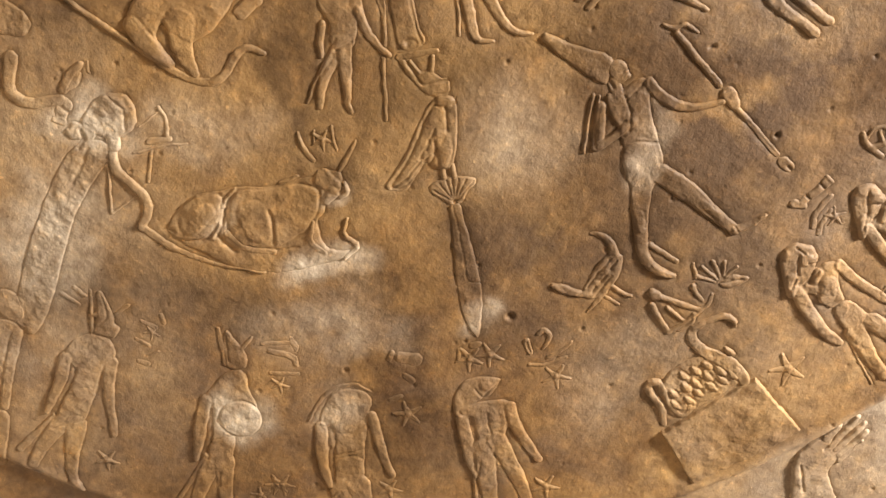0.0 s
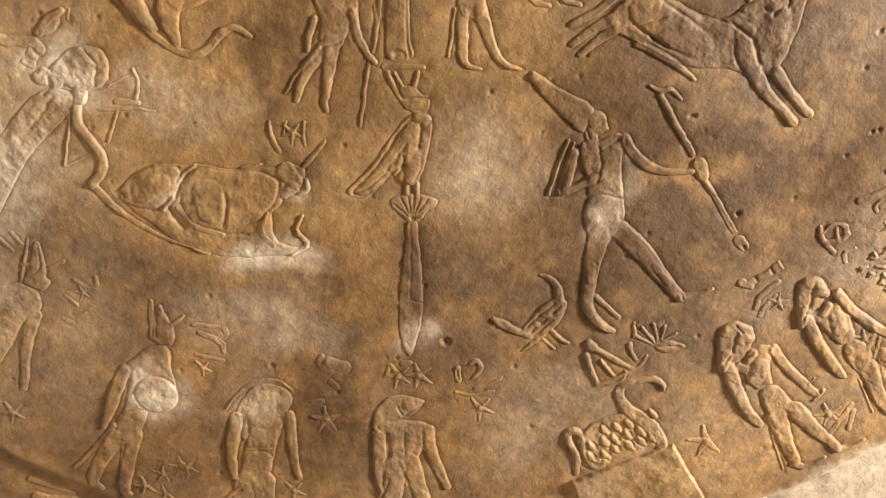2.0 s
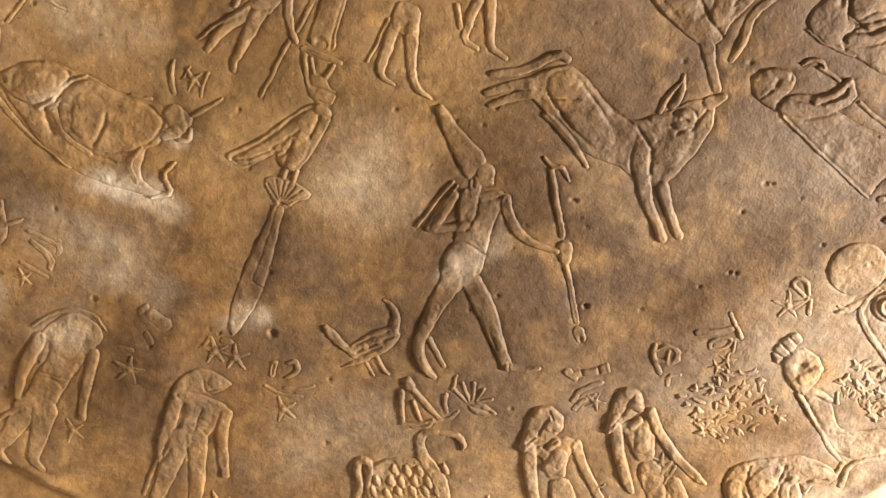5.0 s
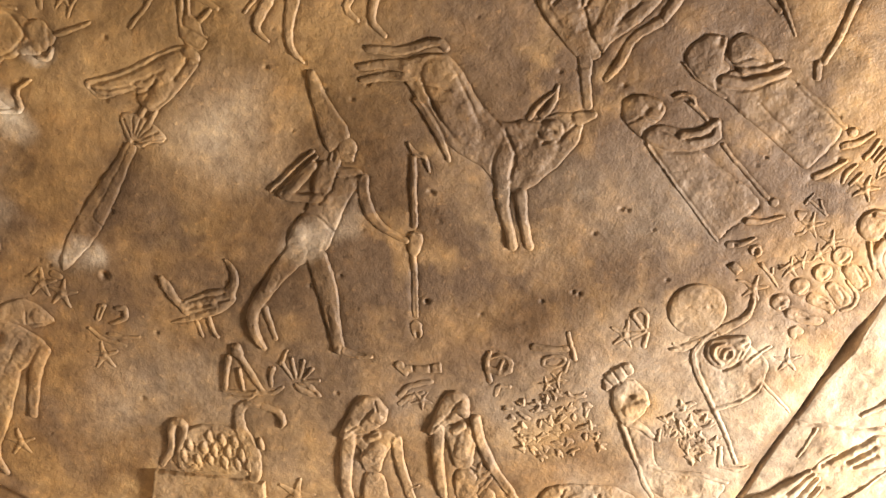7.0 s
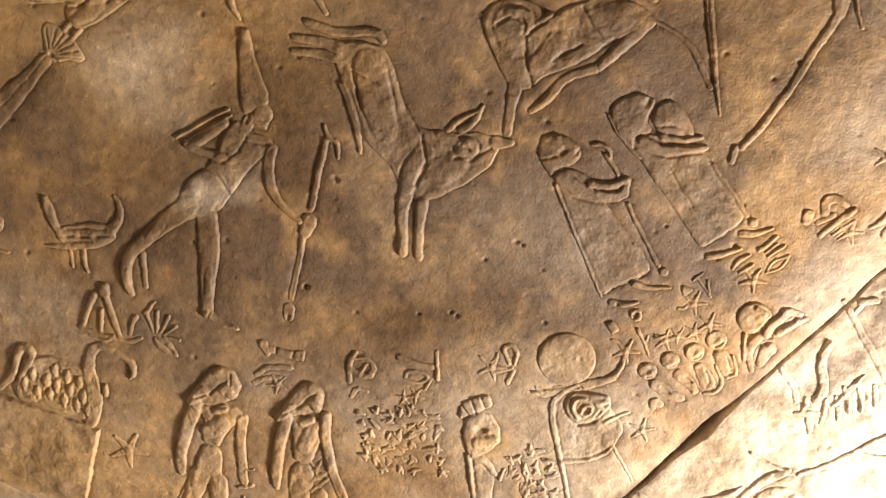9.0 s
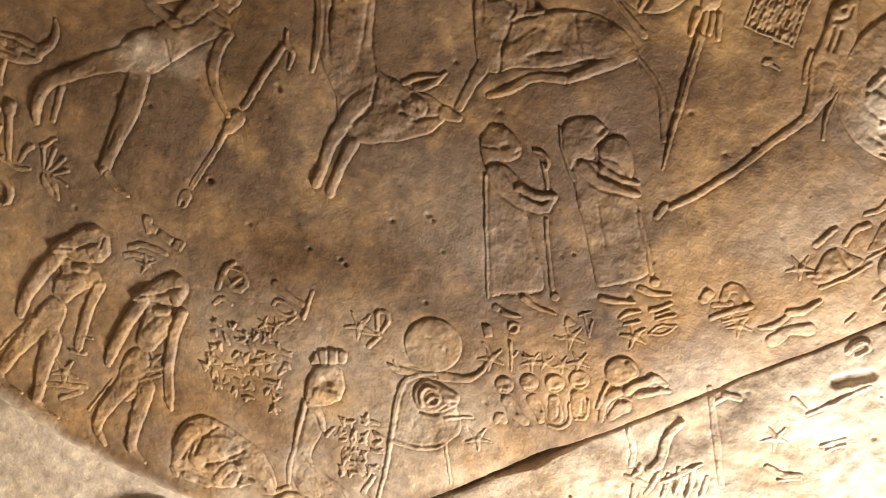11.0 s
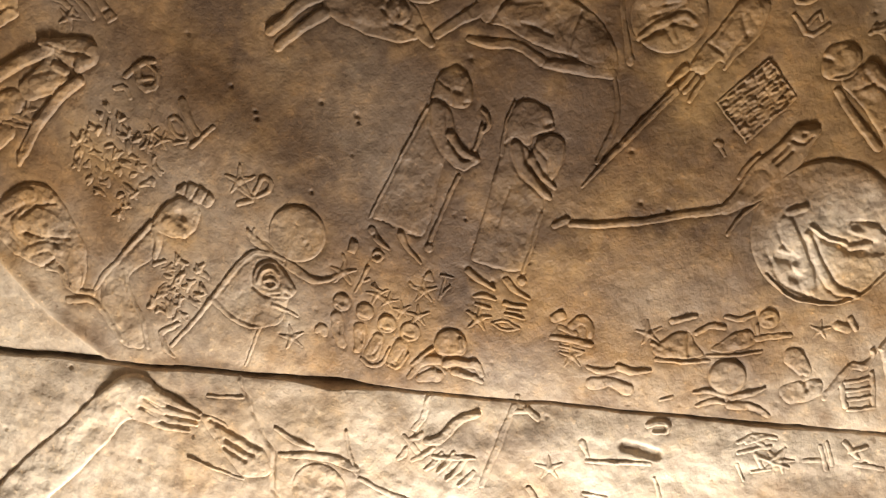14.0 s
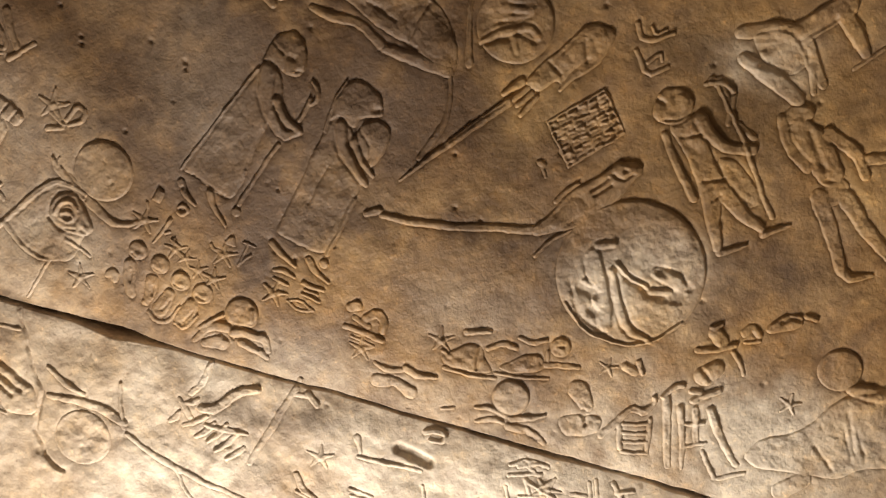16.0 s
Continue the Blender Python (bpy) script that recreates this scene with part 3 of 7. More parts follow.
figure("ram_relief", "carved ram stretched out with folded legs", (0.179, -0.211), [
    body(6.5, 12, -75.6, -26.8, -69.7, -41.8, -52.4, -51.8, -30.3, -50.5, -18, -37.3, 0.3, -55, 23.3, -67.3, 53, -69.1, 74.6, -61, 68.9, -44.2, 49.6, -34.3, 32.2, -18.6, 9.9, 0.1, -8.8, 11.2, -18.8, 25.2, -34.2, 30.2, -50.8, 13.5, -67.9, -9.7),
    limb(7.5, 42.1, -52.2, 14.8, 22.6, -43.3, 12.9),
    limb(7.5, -48.6, -27.8, 17.1, -42.7, -13.4, 15.2),
    limb(7, -6.2, -18.9, 11.1, -17.8, 3.3, 9.2),
    limb(7.5, -52.6, -37.2, 5, -37.8, -40.4, 5, -31.1, -30.4, 4),
    cut(2.4, 1.7, -17.8, -36.4, -34.5, -19.7, -27.4, 4.8, -18.3, 22),
    cut(2.4, 1.7, 10.5, -54.5, 23.5, -38.5, 36.1, -30.3),
    cut(3, 2, 35.2, -19, 39.5, -28.8, 45.8, -32.8),
    cut(2, 1.5, -61.1, -25.9, -49.7, -34.7, -36.2, -30.6, -37, -19.4),
    cut(1.8, 1.4, -6.1, -3.6, 16.2, -22.3),
    piece("leg", limb(7, -33.5, 24.4, 6.7, -33.1, 46.4, 4.7, -31.5, 69.6, 4.2)),
    piece("leg", limb(6.5, -14.4, 45.6, 3.1, -2.3, 31.1, 4.6, 11.2, 7.1, 4.6, 32.7, -4.4, 4.6)),
    piece("leg", limb(6.5, 36.5, -6, 4, 44.6, -17.4, 5, 59, -37.7, 6.5, 70.9, -54.5, 5.9)),
    piece("ear", limb(7, -26.4, -33.1, 3.5, -15.2, -41.8, 3)),
], wear=0.4)
figure("curved_tail_relief", "thin carved tail curling beside the ram", (0.250, -0.262), [
    limb(4.5, 2.5, -4.9, 1.6, 20.7, -1.1, 2.2, 35.7, 7.2, 2.8, 50.1, 19.7, 3.2, 59.2, 32.4, 3.2, 66, 42.9, 2.6),
    limb(4.5, -65.3, -43.6, 2.1, -44.9, -36, 2.4, -26.8, -30.1, 2.4, -2.1, -22.7, 4),
    cut(1.6, 1.2, -53.2, -40, -6.4, -21.8),
])
figure("fish_cord_relief", "carved cord running to a fish", (0.347, -0.235), [
    limb(6, -57.9, -75.2, 4.3, -44.9, -40.3, 4.1, -33, -7.3, 3.2, -22.9, 19, 2.2, -15.8, 37.4, 1.3),
    limb(6, 58.4, -64.7, 4.1, 49.1, -35.9, 3.8, 37.8, 1.7, 3.9, 25.3, 35.4, 3.6, 11.2, 62.2, 2.9),
    cut(1.4, 1, -57.4, -70.5, -34.4, -7.5),
    cut(1.4, 1, -50.5, -47.7, -49.8, -39.8),
    limb(5, 6.1, 62.7, 3.6, 5.1, 76, 3.3),
])
figure("fish_relief", "carved fish with slim fins tied to the cord", (0.400, -0.353), [
    body(7, 11, 5.1, 56, -3.1, 34.9, -20.5, 9.8, -26.2, -15.1, -33.5, -37.2, -29.5, -52.3, -20.7, -56.8, -11.3, -42.1, 2.3, -23.4, 10.9, 3.1, 16.3, 17.9, 12.2, 36.4, 13.5, 51.7),
    limb(7.5, -26.5, -36.5, 8, -23.9, -46.8, 4.9),
    limb(7, -4.5, 8.8, 8.7, 4.9, 28.9, 6.3),
    cut(2.4, 1.5, -10.5, -9.2, -15.6, -25),
    cut(2.4, 1.5, -16.2, -7.6, -21.7, -23.8),
    cut(2.2, 1.5, -23.1, -29.5, -16.2, -37.3, -20, -45.9),
    cut(3, 2, -25.5, -40.1, -25, -41.9),
    piece("fin", limb(4.5, 30.1, 56.2, 1.6, 18.2, 37.9, 2.2, 15.6, 18.9, 1.9)),
    piece("fin", limb(4.5, -13.6, 25.5, 2.5, -20.2, 15, 2.5, -24, 2.6, 1.9)),
    piece("fin", limb(4, 33.4, 30.5, 1.3, 22.1, 20.7, 1.9, 14.7, -4.6, 1.6)),
])
figure("moon_disc_relief", "raised carved round disc above two arms", (0.255, 0.063), [
    disc(6, 12, -2.6, 2.5, 28.4),
    limb(6.5, 5.3, -0.2, 3),
    cut(1, 1, -12.5, -0.5, -9.6, -2.4),
    limb(6.5, 13.1, -1.7, 1.7),
])
figure("disc_arms_relief", "carved pair of arms holding up the disc", (0.267, 0.076), [
    limb(6, -39, 30.7, 2.3, -33.6, 31.9, 3.4, -27.1, 29.8, 4.8, -16.1, 24.1, 5.4, -1.5, 17.6, 4.5, 8.6, 12.7, 5.7, 23, 4.5, 5.1, 33.6, -3.2, 3.7, 38.6, -13.8, 2.8, 39.2, -25.1, 2.3, 38.7, -31.6, 1.4),
    star(38.9, -32.9, 12.9, -75),
    cut(2, 1.6, -2.3, 13.6, 6.5, 15.9, 11.4, 21),
    cut(1.4, 1.2, -25.1, 24.3, -6.7, 17.2),
    limb(4.5, -31.5, 28.6, 2, -37.2, 24.9, 1.4),
])
figure("lion_headed_relief", "carved ram-headed seated figure wrapped in a robe", (0.298, 0.167), [
    body(2.8, 5, -47.8, -56.3, -29.7, -71.8, -5.5, -73, 28.1, -44.2, 22.1, -20, 13.4, -9.5, -3.8, 1.9, -25.5, 7.9, -41.3, -28.9),
    limb(4, -29.3, -77.7, 2.9, -42.5, -65.6, 3.2, -48.6, -55.1, 3.2, -45.5, -37.6, 3.2, -37.4, -16.9, 2.9, -26.2, 6.3, 2.9, -12.8, 38.9, 2.6, -1.4, 71.2, 2.3),
    limb(4, -24.5, 7.7, 2.6, -3.8, 1.9, 2.6, 13.4, -9.5, 2.6, 20.3, -21.4, 1.8),
    limb(5, -18.4, 53, 2.6, -17.8, 74.1, 3.4),
    limb(5, -16, 75.5, 2.6, -0.6, 78.4, 3.4, 8.7, 75.4, 1.9),
    limb(3, 21.7, -19.4, 1.8, 36.2, -2, 1.8, 48.9, 13.1, 1.5),
    body(6, 8, -33.1, -43.4, -37.9, -54.9, -33.3, -69.1, -20.9, -72.3, -6.2, -74.6, 3.5, -73.6, 8.5, -64.3, 1.8, -51, -6.5, -39.5, -18.3, -34.2),
    limb(7, -20.3, -42.9, 2.6, -28.1, -51, 2.6, -27.5, -63.3, 2.6, -18.1, -66, 2.3),
    limb(7, -19.5, -49.3, 2.6, -17.5, -58.5, 2.9, -9.4, -59.4, 2.3, -8.9, -50.6, 2, -14.5, -46.3, 1.7),
    limb(6.5, -6.2, -64.1, 4, 3, -67.7, 3.4),
    limb(5, 5.8, -44.4, 2.3, 14.4, -52.1, 2.3, 26.8, -60.4, 1.7),
    cut(3, 2.2, 1, -63.5, 3.2, -64.7),
    cut(2, 1.4, -15.6, -49.9, -12.8, -56.3),
    cut(2, 1.4, -18.3, -34.2, -5.4, -42.2, -0.8, -56.5),
], wear=0.4)
figure("seated_lion_relief", "carved lion sitting beside small figures", (0.147, 0.302), [
    body(5.5, 12, -47, 37.2, -58.9, 7.4, -59.7, -17.5, -47, -36.5, -26.5, -41.1, -0.6, -40.4, 21.5, -39.2, 43.9, -27.3, 60.4, -8.9, 52.3, 3.6, 31.6, 0.8, 20.9, 17.1, 4.8, 27.8, -23.4, 38),
    limb(7, -40.6, 25, 9, -48.4, 4.8, 9.6, -46.7, -16.1, 8.1),
    limb(7, -31.4, 12.5, 5.6, -19.5, 15.9, 6.3, -8.7, 10.4, 4.9),
    limb(7.5, -21.5, -9.1, 14.8, -7.6, -16.6, 16.3),
    limb(7, 2.1, 15.7, 5.2, 3.4, -2.5, 5.2, 15.6, -11.6, 5.2),
    limb(6.5, 17.7, -14.6, 10.4, 38.6, -12.6, 9, 55.8, -5.9, 4.5),
    limb(6, -42.6, 36.1, 4.5, -37, 41, 3.8),
    limb(6.5, -27.9, 34, 6, -6.2, 28.2, 6),
    cut(2.5, 1.8, -40, 18.8, -41, -6.3),
    cut(2.5, 1.8, -17.1, 11.1, -2.3, -7.3, 8.3, -27.3),
    cut(2.5, 1.8, 22.4, 13.5, 19.3, -3.6, 46.5, -4.1),
    cut(2, 1.6, -31.8, 6.4, -34.8, -15.6, -27.4, -33.3),
], wear=0.8)
figure("seated_robed_relief", "carved seated figure with a long robe", (0.225, 0.215), [
    body(2.8, 5, -41.8, -24.5, -29.8, -26.8, -15, -9.5, -12.2, 14.2, -8.5, 27.5, 10.1, 33.2, 32.9, 32.7, 65, 48.9, 50, 72.1, -12.1, 64.4, -27.8, 23.2),
    body(6, 8, -44.8, -21.3, -56.6, -46.4, -55.8, -66.8, -43.4, -77.7, -29.2, -72, -17.4, -57.3, -19.7, -40.8, -26, -31.2),
    body(5.5, 6, -63.5, -59.2, -65.3, -80.6, -39.1, -96.8, -31.2, -84.4, -42.1, -75.8, -53.9, -67.1),
    limb(7, -38, -40.7, 7.2, -22.9, -47, 6.5),
    cut(3.5, 4, -40.3, -55.4, -36.4, -55.9),
    limb(4.5, -45.3, -24.5, 2.9, -37.7, -1.7, 2.9, -30.1, 21.3, 2.6, -22.3, 48.5, 3, -13.3, 63.4, 2.2),
    limb(4.5, -17.3, 26.1, 2.6, 9.3, 34.4, 2.6, 33.1, 33.8, 2.6, 62.5, 47, 1.9),
    limb(5, -40.3, -24.2, 3.6, -27.8, -23.4, 4, -15, -9.5, 2.9),
    limb(5, -16.1, 93.8, 4.2, -5.5, 70.8, 3.4, 15.8, 67.2, 3.4, 43.6, 67.8, 2.7),
    limb(5, -54.1, 96.9, 2.6, -45.4, 84.9, 3, -25.1, 88.3, 3, -10.3, 67.8, 3),
    cut(2, 1.3, -63.3, -77.3, -54.9, -66.9),
    cut(2, 1.3, -55.7, -84.8, -47.5, -72.8),
    cut(2, 1.3, -46.3, -89.9, -39.1, -78.9),
    limb(5, -9.3, -4.9, 2.6, -6.6, -15.7, 2.2),
], wear=0.5)
figure("block_of_glyphs_relief", "dense block of weathered carved glyphs", (0.101, 0.202), [
    scribble(6.7, -14.5, 88.8, 65.2, -13, 5, 7, 3),
    scribble(24.6, 23, 77.3, 17, -9, 1, 4, 9),
], wear=0.3)
figure("curled_signs_relief", "carved group of curled signs and a star", (0.087, 0.122), [
    limb(4.5, -40.3, 18.1, 2.8, -44.4, -2.4, 3.1, -40.3, -14.3, 2.8),
    limb(4.5, -41, 5.8, 3.5, -21.5, 9.9, 3.1, -18.4, -2.9, 2.8, -29, -11.5, 2.4, -39.9, -7.7, 2.1),
    limb(4.5, -35.8, 34.6, 2.4, -32.6, 22.6, 2.8, -20.9, 24.9, 2.1),
    limb(4, -32, 9.5, 2.1, -26.7, -4.2, 2.1),
    limb(5, 5, -19, 4.8, 17.3, -16.4, 3.8, 37.9, -16.1, 3.5),
    limb(4.5, 13.3, 1.1, 2.1, 14.3, -7.1, 2.1, 26.9, -9.6, 2.1, 36.8, -4.5, 2.1, 30.1, 2.8, 2.1, 18.7, 3.6, 2.1, 13.3, 1.1, 2.1),
    limb(4.5, 45.2, -5.8, 2.8, 39.6, -34.3, 2.4),
    star(27.9, 17.3, 9.2, 10),
    star(17.6, 22.6, 8.4, 40),
    limb(4.5, 34.9, 9.4, 2.1, 38.2, -1.6, 2.1),
], wear=0.3)
figure("star_curl_relief", "worn carved star beside a curled sign", (0.194, 0.083), [
    star(-11.5, 7.5, 14.7, -80),
    limb(4.5, 4.3, 0.3, 2.5, -4.8, -13.7, 2.4, 2.9, -20.1, 2.8, 11, -12.1, 2.5, 9.6, 0, 2.1),
    limb(4.5, 7.7, 20.6, 3.2, 10.8, 7.1, 2.5),
    limb(4, -5, 11.7, 2.1, 8.4, 4.4, 2.1),
], wear=0.4)
figure("wheat_glyphs_relief", "worn carved rows of ear-shaped signs", (0.240, 0.194), [
    scribble(10, 7.1, 43.2, 66.8, -31, 6, 4, 5),
], wear=0.3)
figure("boot_signs_relief", "carved baton and oval signs", (0.303, 0.021), [
    plate(5, 3, -24.6, -0.8, -17.3, -5.7, -8.1, 3.8, -14.5, 9.3),
    limb(4, -12.6, 14.1, 1.7, -7.2, 14.7, 1.7),
    limb(4.5, 0.1, -12.6, 2.2, -1.4, -18.5, 2.5, 4.4, -21.1, 2.5, 7.4, -13.5, 2.5, 3.2, -11.1, 2.2),
    cut(2, 1.6, 2.1, -14.6, 4.2, -17.8),
    limb(4.5, 8.5, -1.8, 2.5, 14.6, 5.4, 2, 25.3, 21.3, 1.1),
    limb(4.5, 19.5, 2.1, 1.7, 19.4, 7.5, 1.7),
], wear=0.3)
figure("arch_star_relief", "carved arch sign above a star", (0.354, -0.030), [
    body(5, 4, -8.2, 7.7, -15.1, 0.8, -13.1, -5.1, -1.7, -3),
    star(1.7, 11.3, 12.8, -80),
    limb(4, -2.1, -14.6, 1.7, 15.4, 0.9, 1.4),
    limb(4, -4.3, -10.2, 1.4, 2, -19.7, 1.4),
    limb(4, 9, -13.5, 1.4, 13.5, -2.4, 1.4),
    limb(4, -10.5, 19.4, 1.9, -4.2, 17.2, 1.7),
], wear=0.3)
figure("eye_star_relief", "carved star beside an eye sign", (0.405, -0.077), [
    limb(4.5, -22.9, 16.4, 2.2, -20.2, 7.2, 2.5, -12.5, 0.7, 1.9),
    star(-2.1, 22.9, 12.8, -70),
    limb(4.5, 8.1, 14.1, 1.4, 10.3, 0.5, 1.7, 23.7, -8, 1.4),
    limb(4.5, 8.1, 14.1, 1.4, 19.4, 6.8, 1.7, 23.7, -8, 1.4),
    limb(4.5, -5.3, -6.1, 2.5, 1.3, -12, 2.5, 6.1, -22.4, 2.5),
    limb(4.5, 4.8, -1.9, 1.9, 16, -15.8, 1.9),
    limb(4.5, -15.5, 19, 1.9, -6.4, 8.8, 2.2),
    limb(4, 1.6, -5.3, 1.7, 9.5, -16.2, 1.7),
], wear=0.4)
figure("star_row_relief", "row of carved stars over small captives", (0.353, 0.011), [
    star(-13.7, 12.6, 10.7, -90),
    star(-3.6, 5.6, 9, -70),
    star(11, -1.9, 9.6, -90),
    star(22.4, -13, 11.2, -80),
    limb(4, -22.8, 12.9, 1.7, -15.9, 7.7, 1.7),
], wear=0.5)
figure("lone_star_relief", "single small carved five-armed star", (0.347, 0.105), [
    star(-5.2, 16.4, 12.8, -90),
    limb(4.5, -1.4, -9.7, 3.5, -1.2, -16.5, 5.2, 5.2, -14.6, 3.5),
], wear=0.3)
figure("child_disc_relief", "carved round-headed seated child at the joint", (0.437, 0.002), [
    disc(6, 12, -22, -19.2, 16.4),
    limb(6, -13.7, 0, 5.7, -18.4, 13.6, 4.6, -9.6, 33.5, 2.9),
    limb(6.5, -6.2, -6.2, 6.2, -0.1, -22, 5.1, 6.4, -32.9, 5.1, 18.3, -32.1, 3.4),
    limb(6, -0.1, 9.6, 8.6, -4, 23.8, 4.6),
    limb(6, 4.5, -10.8, 5.7, 15.9, -23, 4.5, 25.6, -28.4, 2.8),
    limb(5, -25.6, -0.9, 2.3, -19.8, 24.2, 2.3),
    limb(7, -21.8, -29, 3.4, -13.7, -25.5, 2.8),
    cut(3, 2, -4.6, 3, 1.1, -13.2, 13.5, -24.7),
    cut(2.5, 1.8, -16.5, -5.3, -8, -19.5, -1.5, -28.3),
], wear=0.5)
figure("duck_sign_relief", "carved bird and bar signs with a star", (0.454, -0.128), [
    limb(4.5, -20.1, 8.1, 4.4, -20.4, 1.8, 5.1),
    limb(4.5, -7.2, -3.1, 4.4, -8.8, -14.4, 5.5, 1.3, -18.8, 4.4, 9.3, -14.5, 3.7),
    limb(4.5, -3.3, 18.4, 3.3, 5.6, 3.6, 3.3, 18.1, -11.3, 3.3),
    star(21.1, 10.4, 11.9, -85),
    limb(4, 7.2, 16.3, 1.9, 21.3, -2.4, 1.8),
    limb(4, -9.6, 7.3, 2.9, 1.4, -2.5, 2.9),
], wear=0.5)
figure("wing_sign_relief", "carved open-winged sign over a low mound", (0.522, -0.155), [
    limb(5, -31.1, 28, 2.2, -19.7, 18.3, 3.7, -17.7, 6.8, 2.6),
    limb(5, -17.9, 1.6, 4.1, -6.8, -9.8, 4, -2.6, -23.2, 1.8),
    limb(4.5, -13.3, 31, 7.4, -7.9, 15.7, 5.2),
    limb(4.5, -6.8, 13.9, 5.2, 5.6, 4.8, 7.4),
    limb(4, 29.7, -19.5, 1.8, 31.6, -30.9, 2.2),
], wear=0.3)
figure("bird_group_relief", "worn carved birds on a baseline", (0.515, -0.248), [
    star(-29.9, 54.8, 12.3, -90),
    body(5.5, 6, -14.4, 61.3, -18.5, 47, -20.9, 29, -14.4, 19.1, -0.4, 19.6, 14.9, 16.7, 8.3, 34.9, -4.2, 58.1),
    limb(4.5, -2.5, 59.6, 2.6, 10.9, 36.5, 2.2, 19.6, 16.4, 1.8),
    body(5.5, 6, 9, 14.8, 2.2, -17.9, 6.4, -32.3, 23.4, -30, 18.7, -1.3),
    limb(4.5, 14, 15.4, 1.8, 24.3, -8.4, 2.2, 31.5, -31.5, 1.8),
    limb(4.5, -31.7, 30.4, 2.9, -26, 8.5, 2.5),
    limb(4.5, -13.8, -16.4, 2.5, -5.5, -25, 2.8, -5.5, -39.5, 2.1),
    limb(5, -10.7, 14.8, 2.9, -13.2, -1.4, 3.2, -4.8, -10.1, 2.9),
    limb(6, -8.9, 32.4, 6.5),
    limb(6, 12.6, -13.6, 5),
    cut(2.5, 1.6, -14.5, 20.6, 5.7, 30.8),
    disc(5.5, 9, 4.3, -50.3, 9.9),
    cut(2, 1.5, 2.8, -48, 4.9, -53.9),
    limb(5, 17, -32.3, 3.6, 27.3, -61.1, 2.8),
    limb(4, 5.9, -38.2, 2.5, 12.3, -35.9, 2.5),
    limb(5, -19.4, 56.5, 2.5, -12.2, 51, 2.2),
], wear=0.8)
figure("winged_disc_relief", "raised carved disc between spread wings", (0.582, -0.235), [
    disc(6.5, 13, -26.3, -6.1, 17.8),
    limb(5, -25.1, 28.7, 2.2, -19.9, 13.8, 3.6, -8.7, 3.4, 2.9),
    limb(5, -5.6, -1.2, 3.3, -1.8, -16.8, 3.6, -1.6, -32.1, 1.8),
    limb(5, -10.8, 31.8, 2.2, -8.8, 14.8, 3.7, -3.6, 8.2, 2.6),
    limb(5, 1.5, 3.1, 4.7, 12, -15.8, 4.7, 26.5, -24.1, 2.5),
    cut(2.5, 2, 10.6, -9.4, 20.8, -19.5),
], wear=0.4)
figure("cow_relief", "carved cow lying down, worn pale below", (-0.421, -0.236), [
    body(4.5, 12, -106.6, -75.2, -88.7, -80.3, -65.4, -81.8, -45.4, -74.9, -31.4, -63.6, -13, -52.4, 6.8, -30.3, 30.1, -17.5, 50.5, -6.6, 66.3, -0.4, 74.6, 10, 65.1, 20.3, 46.1, 21.3, 27.3, 29.3, 16.3, 27.2, -1.3, 53.8, 8.9, 73.5, 27.7, 82.2, 5.3, 80.9, -55.6, 45.9, -87.1, 9.4, -95.4, -27.5, -104.6, -52.5),
    body(7.5, 16, -103, -76.2, -88.1, -80, -65.3, -80.9, -45.1, -74.2, -32.3, -62.5, -35.8, -50.8, -49.8, -41.5, -68.2, -37.4, -85.3, -39.1, -97, -51, -105.6, -63.5),
    body(7, 18, -34.2, -49.7, -13.8, -50.4, 5.9, -29.2, 31.5, -14.1, 44.2, 6.7, 28.4, 21.5, 1.1, 29.3, -35.3, 21.1, -51.4, 8.9, -62.7, -8.9, -59.3, -27.3),
    limb(5.5, -16.7, -53.1, 1.7, -36.3, -52.3, 2.4, -53.1, -40.2, 2.4, -76.3, -34.1, 2.4),
    limb(7, -25.5, -22.2, 17.3, -34.1, -6.6, 16),
    limb(8, 54.9, 3.7, 11.5, 56.6, 14.8, 8.8),
    limb(8, 50.9, 19.4, 6.8, 38.9, 22, 4.1),
    limb(5.5, 20.1, -24.9, 2.4, 38.1, -17.2, 2),
    limb(6, 66.2, 21, 2.4, 61.6, 31.4, 3.1, 52.1, 28.6, 2.4),
    limb(7, -55.3, -58.5, 9.6, -79, -61.4, 13.9),
    cut(4, 3, -69.5, -31.8, -72.1, -23.6, -71.2, -9.2),
    cut(2.4, 2, -11.6, -13.1, -21.2, 1.8, -35, 14.4),
    cut(3, 2, -43.1, -46.3, -55.7, -37.7),
    cut(3, 2, -101.1, -72.4, -100.2, -68.5),
    cut(2.5, 2, 34, 25.1, 24.6, 36, 21.3, 46.7),
    cut(2.2, 1.8, -61.8, -20.3, -60.4, -6.5, -48.5, 16, -21.1, 35.6),
    piece("horn", limb(2.6, 73.4, -48.1, 1.6, 63.2, -30, 2.3, 61.8, -16.8, 2)),
    piece("horn", limb(2.6, 72.9, 8.1, 2, 85, 4.5, 2.7, 106.8, -1.3, 1.6)),
    piece("leg", limb(6, 39.6, 49.2, 2.1, 22.8, 58.9, 2.8, 26.3, 79.6, 2.8, 4.3, 79.4, 2.8)),
    piece("leg", limb(6.5, 11.7, 27.6, 2.8, -8.7, 39.3, 5.3, -5.3, 59.9, 4.2)),
    piece("leg", limb(6, -60.5, -28, 4.2, -62.7, -3.7, 4.6, -43.8, 20.9, 3.5)),
], wear=0.4)
